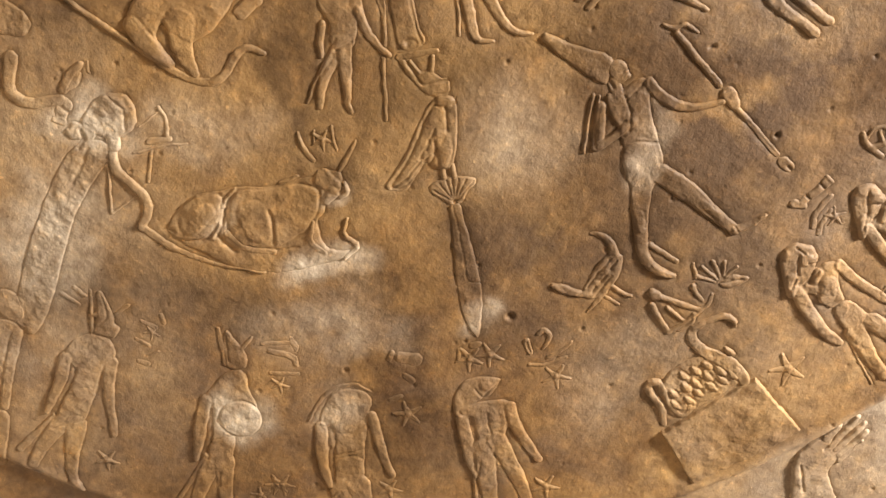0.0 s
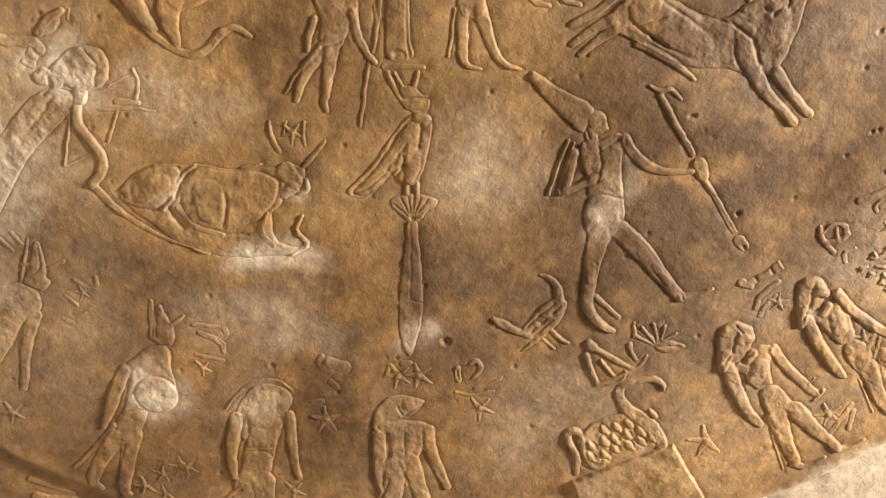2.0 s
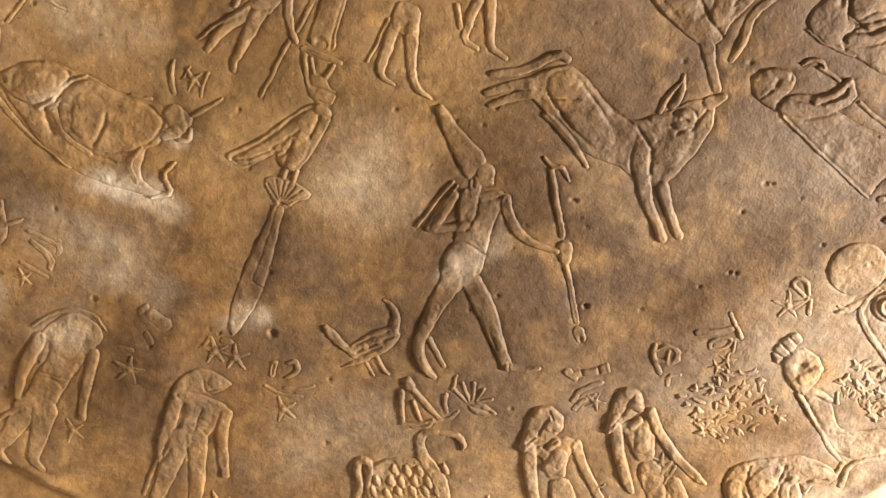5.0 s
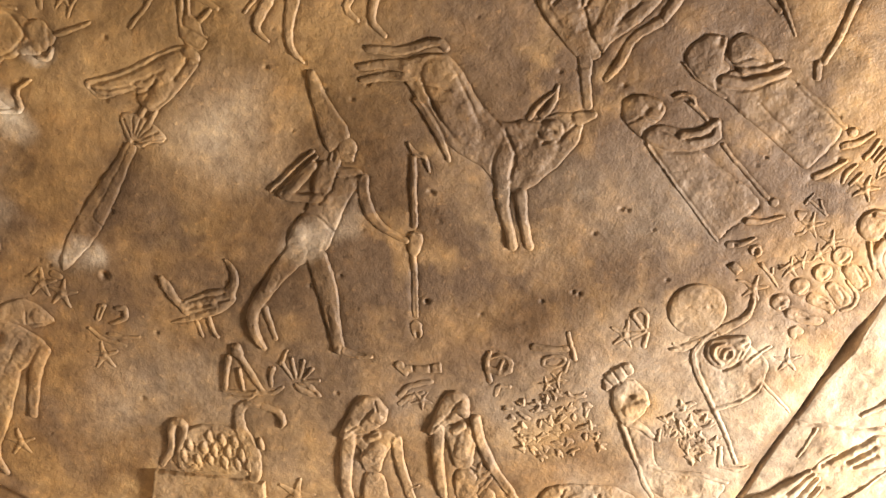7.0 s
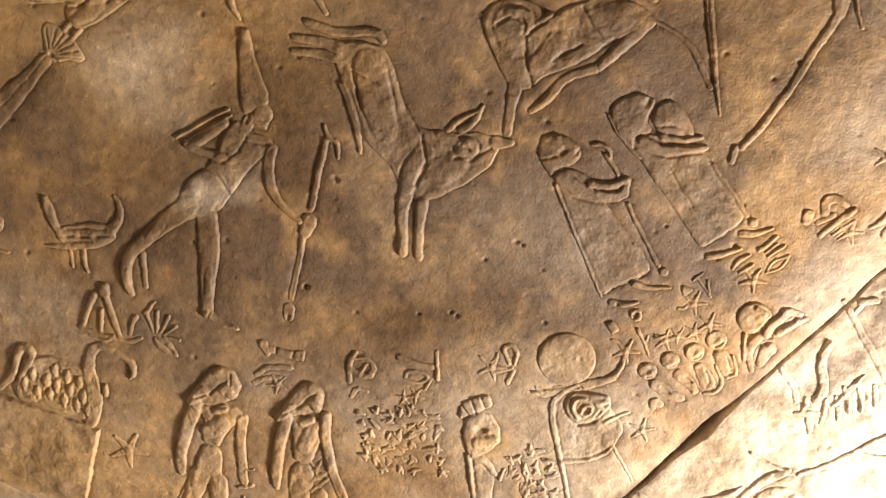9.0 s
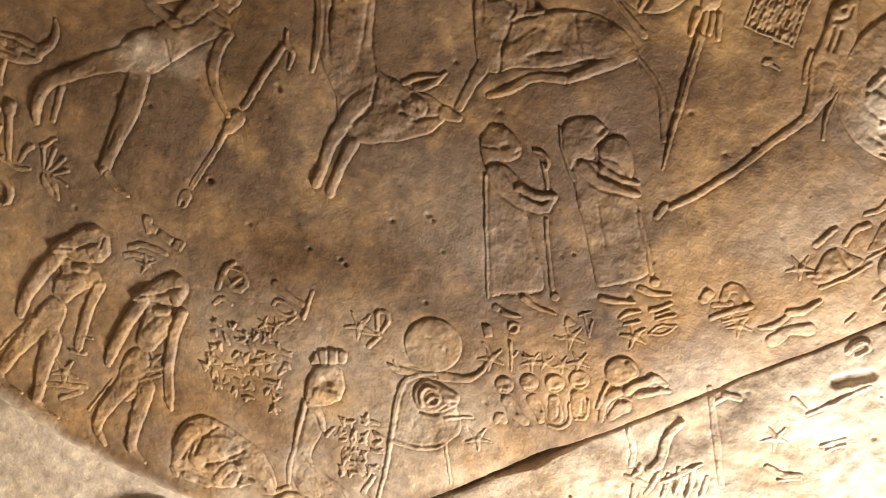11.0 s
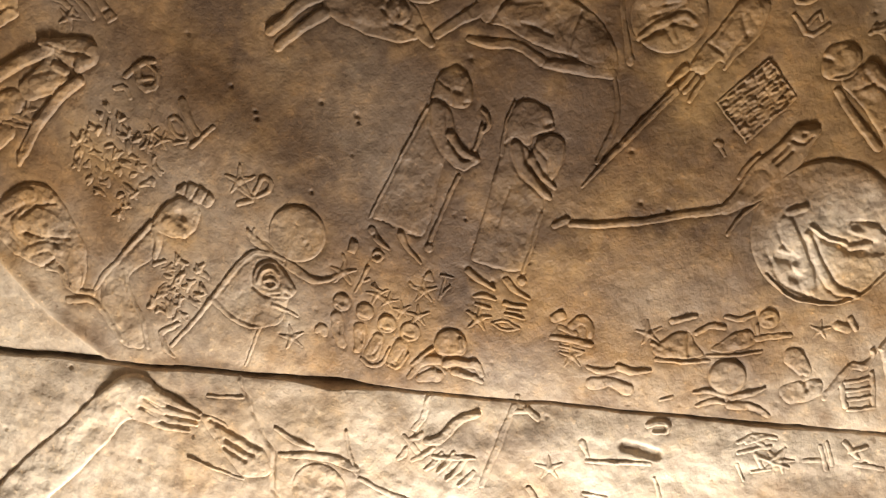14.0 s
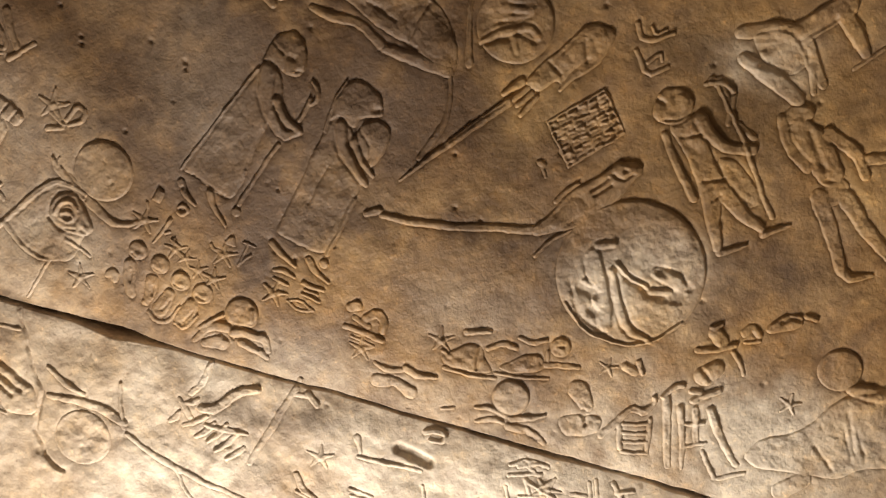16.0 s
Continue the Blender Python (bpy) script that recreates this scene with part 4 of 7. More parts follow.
figure("star_over_cow_relief", "small carved star between the horns", (-0.332, -0.259), [
    star(-4.7, -2.8, 11.8, -90),
    limb(3.5, 13.7, -6.6, 1.6, 1.6, 7, 2, -0.8, 14.3, 2),
    limb(3.5, -1.6, -15.1, 1.3, -13, -6.6, 1.3),
], wear=0.3)
figure("boat_line_relief", "thin carved curve of a boat hull", (-0.513, -0.308), [
    limb(6, 28.3, -101.3, 4.6, 12.6, -90, 5, 3.3, -78.1, 5.3, 3.3, -62, 5, 2.8, -46, 5.1, -2.7, -33.1, 5.1, -14, -25.6, 4.8, -28.3, -22.7, 4.5),
    limb(4.5, -28.3, -22.7, 4.5, -26.5, 0.1, 4.2, -20.3, 28.2, 3.2, -8.3, 55.3, 2.5, 6.4, 79.7, 2.1, 23, 102.1, 1.8),
])
figure("archer_woman_relief", "worn carved woman drawing a bow", (-0.584, -0.404), [
    body(4.5, 10, 58, -30.2, 80.3, -28.8, 96.3, -4.9, 84.7, 6.7, 65.9, 5.1, 40.5, 8.5, -4.4, 19.3, -39.5, 34.4, -90.9, 57.6, -147.5, 75, -148.6, 42.4, -62.2, 2.5, -2.9, -16.8, 40.3, -28.5),
    body(7.5, 16, 93.5, -41.7, 118.1, -45.9, 137.2, -38.9, 147.6, -26.3, 143.6, -10.7, 131.2, 0.3, 119, 2.3, 100.9, -4.2, 92.7, -20.6, 88, -32.2),
    limb(5, 95.3, -61.8, 8.3, 86.2, -59.5, 7.1),
    limb(6, 80.8, -38.5, 9.7, 87.9, -28.4, 8.5),
    limb(6.5, 101.6, -6.9, 7.2, 94.8, -0.4, 5.9),
    limb(8, 125.7, -26.4, 16, 118.2, -27.6, 12.9),
    cut(2.5, 2.4, 84.8, -34.4, 81.5, -27.2, 68.6, -25.6),
    cut(1.6, 1.6, 133.9, -39.9, 134.1, -17, 118.3, -4.4),
    cut(3, 2.4, 126.6, 3.4, 127.9, 5.8),
    cut(2, 2, 92.1, -63.9, 91.2, -49.3, 79.1, -45.8),
    cut(1.6, 2, 74.4, -17.8, 31.9, -6),
    limb(5, 86, -75.5, 4.5),
    limb(5, 79.9, -53, 4.5, 75.2, -59.9, 3.2),
], wear=0.7)
figure("bow_relief", "thin carved bow and arrow", (-0.488, -0.377), [
    limb(4.5, 62.6, -22.4, 1.6, 58.6, -9.3, 2.3, 44.9, 2.3, 2),
    limb(3.5, 33.9, -23, 1.3, 59.9, -18.9, 1),
    limb(4.5, 21.6, 1.1, 2, 8.3, 10.6, 2.3, -7.6, 19.5, 2.4),
    limb(3, 6.7, -9.6, 1.3, 34.1, 7.8, 2, 52.8, 22.4, 1.3),
    limb(4, 27.6, -6, 3.9, 43.5, 6.8, 3.3),
    limb(4, -21.3, -20.9, 1.7, -39.5, -4.7, 1.7, -61.1, 14, 1.7),
    limb(3, -62.5, 15.5, 1.7, -42.7, 17.8, 1.4, -25.9, 22.2, 1.4),
])
figure("striding_beast_relief", "carved beast standing on a snake", (-0.350, -0.429), [
    body(8, 16, -32.2, -47, 18.3, -54.9, 81.2, 8, 47.1, 18.5, 18.2, 20.1, -2.5, 13.2, -7.1, -5.2, -6.2, -19.6, -22.8, -16.2, -32.1, 10.4, -42, -2.6, -41.2, -25.2),
    limb(8, -27.5, -37, 9.8, -32.8, -15.3, 9.9, -32.1, 10.4, 5.6),
    limb(8, 6, -7.4, 15.2, -13.9, 11.2, 9.9, -23.3, 34.9, 4.5),
    limb(6, 72.7, 29, 7.4, 54.3, 27.1, 7.5),
    cut(2, 2.2, -5.5, -18.8, -24, 1.2, -33.9, 18.8),
    cut(2.5, 3, 45.3, 22.7, 46.8, 25.7),
])
figure("snake_relief", "long carved snake curling up at its tail", (-0.363, -0.418), [
    limb(5, -40.2, -122.5, 2.7, -37.5, -88.4, 2.7, -27.9, -28.2, 3.3, -21.4, 15.2, 3.9, -9.3, 39.3, 4.5, 9.5, 45.2, 4.5, 31.3, 38.5, 4.4, 46.5, 41.3, 3.8, 53, 58.6, 2.7),
])
figure("raised_arm_relief", "worn carved arm and paw", (-0.472, -0.514), [
    limb(6, 7.3, -57.9, 21.8, 17.5, -32.6, 14.2),
    limb(5, -14, -17.4, 6.7, -44.7, -0.2, 6.3, -41.9, 22, 5.8, -15, 42.3, 5.2),
    limb(5, -4.9, 37.8, 4.6, 12.9, 33, 5.1, 28.2, 34, 3.4),
    cut(2, 2.2, 34.1, -31.2, 16.9, -17.8, -1.5, -12.8),
], wear=0.5)
figure("headless_guard_relief", "carved stooping guardian with a worn-off head", (-0.608, 0.034), [
    body(6, 10, 17.4, -72.6, 37.9, -84.4, 62.2, -88.7, 78.4, -78.3, 87.5, -61.3, 83.6, -50, 69.9, -42.5, 47.4, -25, 27.4, -9.8, 6.5, 7.7, -18.6, -8.2, -9.8, -25.4, 16, -44.8, 25.9, -59.5, 15, -61),
    limb(7.5, 15.8, -67, 7.3, -5.9, -46.5, 7.4, -28.3, -22.2, 6.2, -38.2, -4.4, 4),
    limb(7, 68.5, -36.8, 5.5, 50.9, -11.7, 5.6, 35.4, 12.2, 5.3, 25.3, 35.6, 4.4),
    limb(4, 11.1, -80.9, 1.7, 40.2, -92, 2.5, 66.3, -90.8, 2.9, 84.7, -80.1, 2.5, 91.3, -60, 1.7),
    limb(7, 51.5, -66.1, 16.9, 39, -52.3, 16.2),
    cut(3.5, 2.4, 23.5, -56.6, 3.1, -36.3, -20.5, -17.3),
    cut(3, 2, 45.4, -26.3, 25.8, -5.2),
    cut(1.4, 1.4, -1.5, -26.9, 27.2, -12.1),
    body(5.5, 8, -6.6, -25.6, 21.7, -7.7, -4.4, 21.5, -35.6, 7.7, -29.7, -5.9),
    limb(7, -31.1, 9.3, 14.2, -66.6, 40.4, 10.2, -91.2, 53.9, 6.6, -81.8, 75.8, 3.7),
    limb(7, -13.3, 17.3, 14.2, -37.1, 53.6, 9.5, -53.6, 75.9, 6.6, -46.3, 91.6, 3.7),
    limb(4.5, -39.1, 9.9, 2.9, -64.4, 15.5, 2.9, -86.6, 27.9, 2.9),
], wear=0.4)
figure("edge_guard_relief", "worn carved guardian with hanging arms", (-0.788, -0.332), [
    limb(6, 71.3, -47.7, 15.9, 67.8, -36.5, 13.3),
    limb(6, 38.7, -25.4, 17.6, -7, -9.2, 15.3),
    limb(6, 47.7, -16.6, 6.1, -2.2, 5.8, 6.3, -43, 29.1, 5),
    limb(6, -59.7, 34.4, 11.6, -115.6, 68.6, 9),
], wear=0.4)
figure("staff_bearer_relief", "carved staff bearer in a short kilt", (-0.258, -0.312), [
    body(6, 9, 26.4, -52.3, 59.5, -30.2, 46.9, -9.4, 34.8, -5.6, 21.8, 3.6, 13.5, 9.5, -2.7, -1.3, 2.3, -13.1, 14.3, -23.7, 16.1, -37.3),
    limb(6.5, -0.1, 0.4, 7.6, -23.3, 6, 5.8, -41.1, 15.6, 4.2, -55, 26.2, 2.9),
    limb(7, 9.5, -0.8, 8.8, -5.7, 15.8, 6.4, -21.8, 32.3, 4.5, -33.5, 43.5, 3.6, -36.1, 51.3, 2.3),
    limb(6.5, 42.7, -12.2, 4.6, 32.8, 6.5, 4.1, 31.6, 27.2, 3.5, 32.2, 37.1, 2.9),
    limb(6, 8.6, -27.5, 3.4, -5.9, -16.7, 3.5, -15.8, -6.9, 2.5),
    limb(4.5, -10.3, -0.6, 2.2, -38.9, 5.4, 1.6, -58.7, 14.2, 1.6),
    cut(1.4, 1.4, 5.5, -14.7, 25.9, -3),
    cut(1.6, 1.4, -2.7, -1.3, 15.5, 3.2),
], wear=0.3)
figure("walking_stick_relief", "thin carved walking stick", (-0.232, -0.275), [
    limb(4.5, 43.8, -44, 2.7, 26.5, -24.9, 2.2, 10.2, -8.7, 2.2),
    limb(4.5, -1, -0.8, 2.5, -21.3, 20.7, 2.3, -43.9, 44, 2.3),
    limb(3.5, 36.8, -43.2, 1.5, 31.1, -32.2, 1.5),
    cut(4, 2.5, -10.3, 18.6, -10.8, 21.4),
])
figure("long_robe_relief", "carved lower part of a long robe", (-0.188, -0.288), [
    body(6, 8, 15.8, -43.8, 33.9, -31.7, 6.2, 8.3, -5.6, 33.8, -29.2, 18.8, -13.2, -4.5),
    limb(5, -33.1, 21.6, 3.8, -17.7, 32.6, 3.5, -2, 43, 2.5),
    cut(7, 4, -16, 19.2, -14.5, 22.5),
    cut(1.2, 1.4, 24.8, -23.4, 5.4, 4.1, -8.3, 28.9),
    limb(6.5, -21.4, 17.1, 3.8),
])
figure("carved_star", "small carved five-armed star", (-0.584, -0.102), [
    star(-0.5, -0.3, 11, -90),
], wear=0.3)
figure("carved_star", "small carved five-armed star", (-0.634, -0.245), [
    star(-0.2, 0.3, 9.4, 0),
], wear=0.3)
figure("carved_star", "small carved five-armed star", (-0.687, -0.009), [
    star(0.4, -0.5, 14.9, -90),
], wear=0.3)
figure("carved_star", "small carved five-armed star", (-0.601, 0.083), [
    star(0.1, -0.1, 14.9, -90),
], wear=0.3)
figure("carved_star", "small carved five-armed star", (-0.467, 0.206), [
    star(-0.2, -0.3, 16.2, -90),
], wear=0.3)
figure("carved_star", "small carved five-armed star", (-0.509, 0.024), [
    star(-0.1, -0.1, 16.8, -60),
], wear=0.3)
figure("carved_star", "small carved five-armed star", (-0.170, 0.272), [
    star(0.4, 0.5, 20.1, -70),
], wear=0.3)
figure("carved_star", "small carved five-armed star", (-0.807, -0.175), [
    star(-0, -0.2, 14.8, -80),
], wear=0.3)
figure("worn_signs_relief", "worn carved row of bird signs", (-0.548, -0.123), [
    limb(3, -9.9, -26.9, 2.7, 16.6, -4.9, 2.7, 13.5, 2, 2.7),
    limb(3, -10.7, -15.6, 3.4, 2.5, 7.5, 4.1, -2.4, 15.9, 3.4),
    limb(3, -30.9, 3.4, 2.7, -10.4, 25.5, 2.7),
    limb(2.5, 17.7, -9.9, 2.7, 10.9, 3.5, 2.7),
], wear=0.8)
figure("faint_signs_relief", "faint worn carved signs", (-0.648, -0.270), [
    limb(2.5, -4.4, 17.5, 2.7, -1.5, 32.5, 2.7),
    limb(2.5, 17.1, 8.8, 2.7, 22.5, 24, 2.7),
    limb(2.5, -25.3, 37.5, 3.4, -20.6, 47.3, 3.4),
    limb(2.5, 38.1, 19.6, 3.3, 33.6, 27, 2.7),
    limb(2.5, -12.7, 39.6, 2, 0.9, 44.8, 2),
    limb(2.5, -17, -34.5, 2.7, -3.1, -25.8, 2.6),
    limb(2.5, -16.3, -72.6, 2.6, -14.4, -51.5, 2.6),
    limb(2.5, -1.9, -68.1, 2.6, -1.6, -53.4, 2.6),
], wear=0.8)
figure("bean_sign_relief", "worn carved rounded sign", (-0.476, -0.020), [
    limb(3, 3.2, -20.4, 4, 11.6, -23.3, 3.4),
    limb(3.5, 14.2, -13.7, 6.7, 24, 0, 8.1),
    limb(2.5, 1.2, 7.3, 4.1, 2.9, 16.2, 4.1),
    limb(2.5, -32.9, 15.6, 2.8, -21.1, 21.8, 2.8),
], wear=0.6)
figure("hook_signs_relief", "carved hook and jar signs with a star", (-0.342, 0.077), [
    limb(4.5, -7.8, -27.2, 3.8, -14.8, -14.9, 3.5),
    cut(2, 1.6, -8.7, -25.8, -14.2, -16.4),
    limb(4.5, 6.8, -24.7, 2.7, 15.5, -25, 3.1, 15.4, -15.3, 3.1, 7.6, -10.5, 2.7, -2, -7.7, 1.9),
    limb(3, -6.1, 3.7, 2.7, 12.2, 8.4, 2.7, 26.4, 7.5, 1.9),
    limb(2.5, -26, -4, 2, -14.3, 9.5, 2.3, 10.2, 18, 1.9),
    star(-15.7, 27.9, 15.8, -90),
], wear=0.4)
figure("reed_signs_relief", "worn carved stars and reeds between two men", (-0.002, 0.291), [
    star(-40.5, 20.2, 14.8, -80),
    limb(4, -48.4, 42.7, 3.1, -30.9, 31.4, 3.7, -13.9, 21.9, 3.1),
    limb(4, -30.5, 48.7, 3.1, -16.1, 30.1, 3.1),
    star(31.6, -45.8, 10.8, -70),
    limb(4, 21.7, -23.6, 3, 47.4, -49.6, 3),
    limb(4, 30.6, -18.4, 2.4, 44.7, -36.4, 2.4),
    limb(4, -45.2, -4.1, 3, -32.1, -10.3, 3),
], wear=0.6)
figure("hair_signs_relief", "worn carved stars at a guardian's feet", (-0.720, -0.011), [
    star(-23, -5.8, 12.9, 0),
    star(4.5, -6.4, 11.4, 20),
    star(28.8, -2.5, 14.1, -60),
    star(-10.7, 16.1, 11.5, 0),
], wear=0.5)
figure("gripping_hand_relief", "carved hand and forearm gripping the upper cord", (0.273, -0.362), [
    body(6, 10, 4.1, 37.7, -9.6, 12.8, -23, -15.2, -31.2, -34.4, -16.4, -55.2, 4.8, -33.8, 11.2, -15.8, 16.8, 2.6, 9.3, 7.9, 17.2, 24.3),
    limb(5, 9.8, -7.5, 2.7, 18.5, 6.5, 1.8),
    limb(6.5, -11, -21.8, 10.2, 0.8, 3.2, 7.9),
    cut(2, 2, -16.1, -25, 0.1, -22),
    cut(2.2, 1.6, -7, 9, 5.1, 2.4),
    piece("finger", limb(5.5, 8.9, 54.5, 2.8, 2.4, 35.9, 4)),
    piece("finger", limb(5.5, 15.9, 48.8, 2.8, 9, 32.8, 3.1)),
    piece("finger", limb(5.5, 21, 44.8, 2.8, 14.4, 30.5, 3.1)),
    piece("finger", limb(5.5, 30.4, 44.2, 2.5, 19.1, 27, 2.8)),
], wear=0.6)
figure("water_square_relief", "carved square filled with ripple lines", (0.331, -0.369), [
    plate(3, 2, -16.6, 32.1, -31.1, -24.8, 11.7, -32.7, 30.1, 23.1),
    limb(5, -15.5, 30.6, 1.2, -29.3, -23.3, 1.2),
    limb(5, -29.3, -23.3, 1.2, 10.5, -31, 1.2),
    limb(5, 10.5, -31, 1.2, 27.7, 21.6, 1.2),
    limb(5, 27.7, 21.6, 1.2, -15.5, 30.6, 1.2),
    limb(5.25266179730172, -11.6, 29.1, 1.2, -12.3, 23.6, 1.9),
    limb(6.9982570783251585, -6, 28.5, 1.2, -6.7, 23.1, 1.4),
    limb(5.906264862276286, 1.6, 25, 1.2, 0.9, 19.6, 1.7),
    limb(5.179131246881179, 10.6, 24.9, 1.2, 9.9, 19.4, 1.4),
    limb(5.8153277259219145, 16.7, 24.4, 1.2, 16, 18.9, 2.1),
    limb(5.516713412063826, 23.5, 21.7, 1.2, 22.8, 16.3, 2.2),
    limb(5.754410268481506, -14.8, 20.6, 1.2, -15.5, 15.1, 1.8),
    limb(5.995161069980144, -7.4, 18.1, 1.2, -8.1, 12.7, 1.8),
    limb(5.284275958042093, -0.7, 14.8, 1.2, -1.4, 9.3, 1.3),
    limb(5.387707995596644, 6.5, 13.2, 1.2, 5.8, 7.8, 2.1),
    limb(6.7619193709662095, 15, 12.9, 1.2, 14.3, 7.4, 1.5),
    limb(5.2699514651045165, 23.2, 12.1, 1.2, 22.4, 6.6, 1.9),
    limb(6.4042908304487245, -17, 11.1, 1.2, -17.7, 5.7, 2.1),
    limb(5.395296310019363, -10.7, 7.2, 1.2, -11.5, 1.8, 1.4),
    limb(5.14284166407767, -3, 6.8, 1.2, -3.7, 1.4, 2),
    limb(5.439910059335864, 5.1, 5.3, 1.2, 4.3, -0.1, 1.4),
    limb(5.5336845969208115, 12, 5.8, 1.2, 11.3, 0.3, 1.6),
    limb(6.7829354318517385, 20.6, 2.8, 1.2, 19.8, -2.7, 1.4),
    limb(6.326342848719788, -21.1, 1.2, 1.2, -21.8, -4.2, 2.1),
    limb(5.60008950705056, -11.8, 0.1, 1.2, -12.5, -5.3, 1.2),
    limb(5.340314039127913, -6, -3.1, 1.2, -6.8, -8.5, 1.6),
    limb(5.892106732832714, 2.1, -2.8, 1.2, 1.4, -8.2, 1.6),
    limb(5.190223441035049, 8.9, -5.4, 1.2, 8.2, -10.8, 1.3),
    limb(5.720327781940346, 17.5, -5.3, 1.2, 16.7, -10.8, 2),
    limb(6.960143128103662, -22.1, -8.6, 1.2, -22.8, -14, 1.3),
    limb(5.772665912780274, -15.8, -8.1, 1.2, -16.5, -13.5, 1.7),
    limb(6.929924195498885, -8.4, -12.2, 1.2, -9.1, -17.6, 1.2),
    limb(6.750358367223445, -1.4, -13.9, 1.2, -2.1, -19.3, 1.2),
    limb(6.980919745809412, 7.5, -16.1, 1.2, 6.7, -21.5, 1.7),
    limb(5.883047746434081, 16.2, -15, 1.2, 15.5, -20.4, 1.3),
    limb(5.946375486108817, -25.1, -18, 1.2, -25.8, -23.3, 1.3),
    limb(5.905378381131812, -17, -17.9, 1.2, -17.7, -23.2, 1.3),
    limb(6.430978803761708, -9.5, -20.5, 1.2, -10.2, -25.8, 1.6),
    limb(5.451039300127718, -3, -21.6, 1.2, -3.7, -26.9, 1.4),
    limb(6.450282007524395, 3.7, -23.1, 1.2, 3, -28.5, 1.9),
    limb(5.728196245867982, 10.8, -25.1, 1.2, 10, -30.5, 1.6),
], wear=0.9)
figure("small_knob_relief", "small worn carved knob", (0.355, -0.324), [
    limb(5, -6.9, 0.9, 3.4, -4.3, -1.8, 3.1),
    limb(4, -1.1, 0.2, 1.9, 7, -0.5, 1.6),
])
figure("eye_disc_relief", "carved round disc holding an eye", (0.232, -0.330), [
    disc(6, 14, -5.4, -2.8, 34),
    limb(6.5, 0.9, 29.2, 3, -1.9, 6.6, 3.9, -0.2, -13.8, 3.9, 10.7, -19.8, 2.9),
    limb(6.5, -21.8, 3.4, 3.9, -13.5, -19.5, 3.9),
    limb(6, 5.7, 1.9, 3.4, 17.7, 1.7, 2.4),
    cut(2, 2.2, 2.6, 28.9, 5.6, 4.5),
    cut(1.8, 2.2, -10.6, 13.6, -6.9, -16.7),
    cut(1.8, 2, 2.3, -2.2, 14.1, -15.7),
], wear=0.3)
figure("figure_disc_relief", "large carved disc framing a worn group", (0.485, -0.368), [
    disc(6.5, 20, -18.2, -8.2, 67.2),
    limb(10, -42.5, 20.1, 7.8, -20.6, 22.1, 9, 1.8, 23, 8.5, 24.7, 25.2, 6.7),
    limb(10, -25.6, 7.2, 3, 9.2, 9.7, 4.5, 32.3, 7, 4.9, 49, -11, 2.4),
    limb(9.5, -30.4, 2.2, 2.4, -16.1, -4.6, 2.4, -2, -18.9, 2.1),
    limb(10, -13.3, -29.8, 5.4, -2.7, -43.1, 7.7, 9.6, -51.8, 4.8),
    limb(9.5, 2.8, -21.8, 4.2, 8, -38.4, 3.6),
    limb(10.5, 3.1, 20.9, 4.2),
    limb(10, -21, 33.6, 3.6, -12.9, 28.5, 3),
    limb(9.5, -50, 13.6, 4.2, -48.8, 0.1, 3.6),
    cut(6, 4, -12.8, -33.3, -12.7, -35.6),
    cut(6, 4, 14.2, -41.6, 13.6, -45.9),
    cut(6, 3, 9.6, -51.8, 9.1, -56.1),
    cut(6, 4, -10.6, 29.2, -7.3, 27.1),
    cut(6, 4, 5.8, 33.3, 9.1, 31.2),
    cut(4, 4, -17.3, 38.3, -15.1, 35.3),
    cut(2, 2.5, -16.4, -1.7, 4.9, -18.2, 19.5, -44.3),
    cut(1.6, 2, -25.1, 46.5, 7.5, 46.8, 36.2, 24.1),
    limb(8.8, -5.1, 55.5, 1.2, 24.4, 45.5, 1.5, 45.6, 17.5, 1.5, 49.6, -15.1, 1.5, 38.4, -42.3, 1.2),
], wear=0.5)
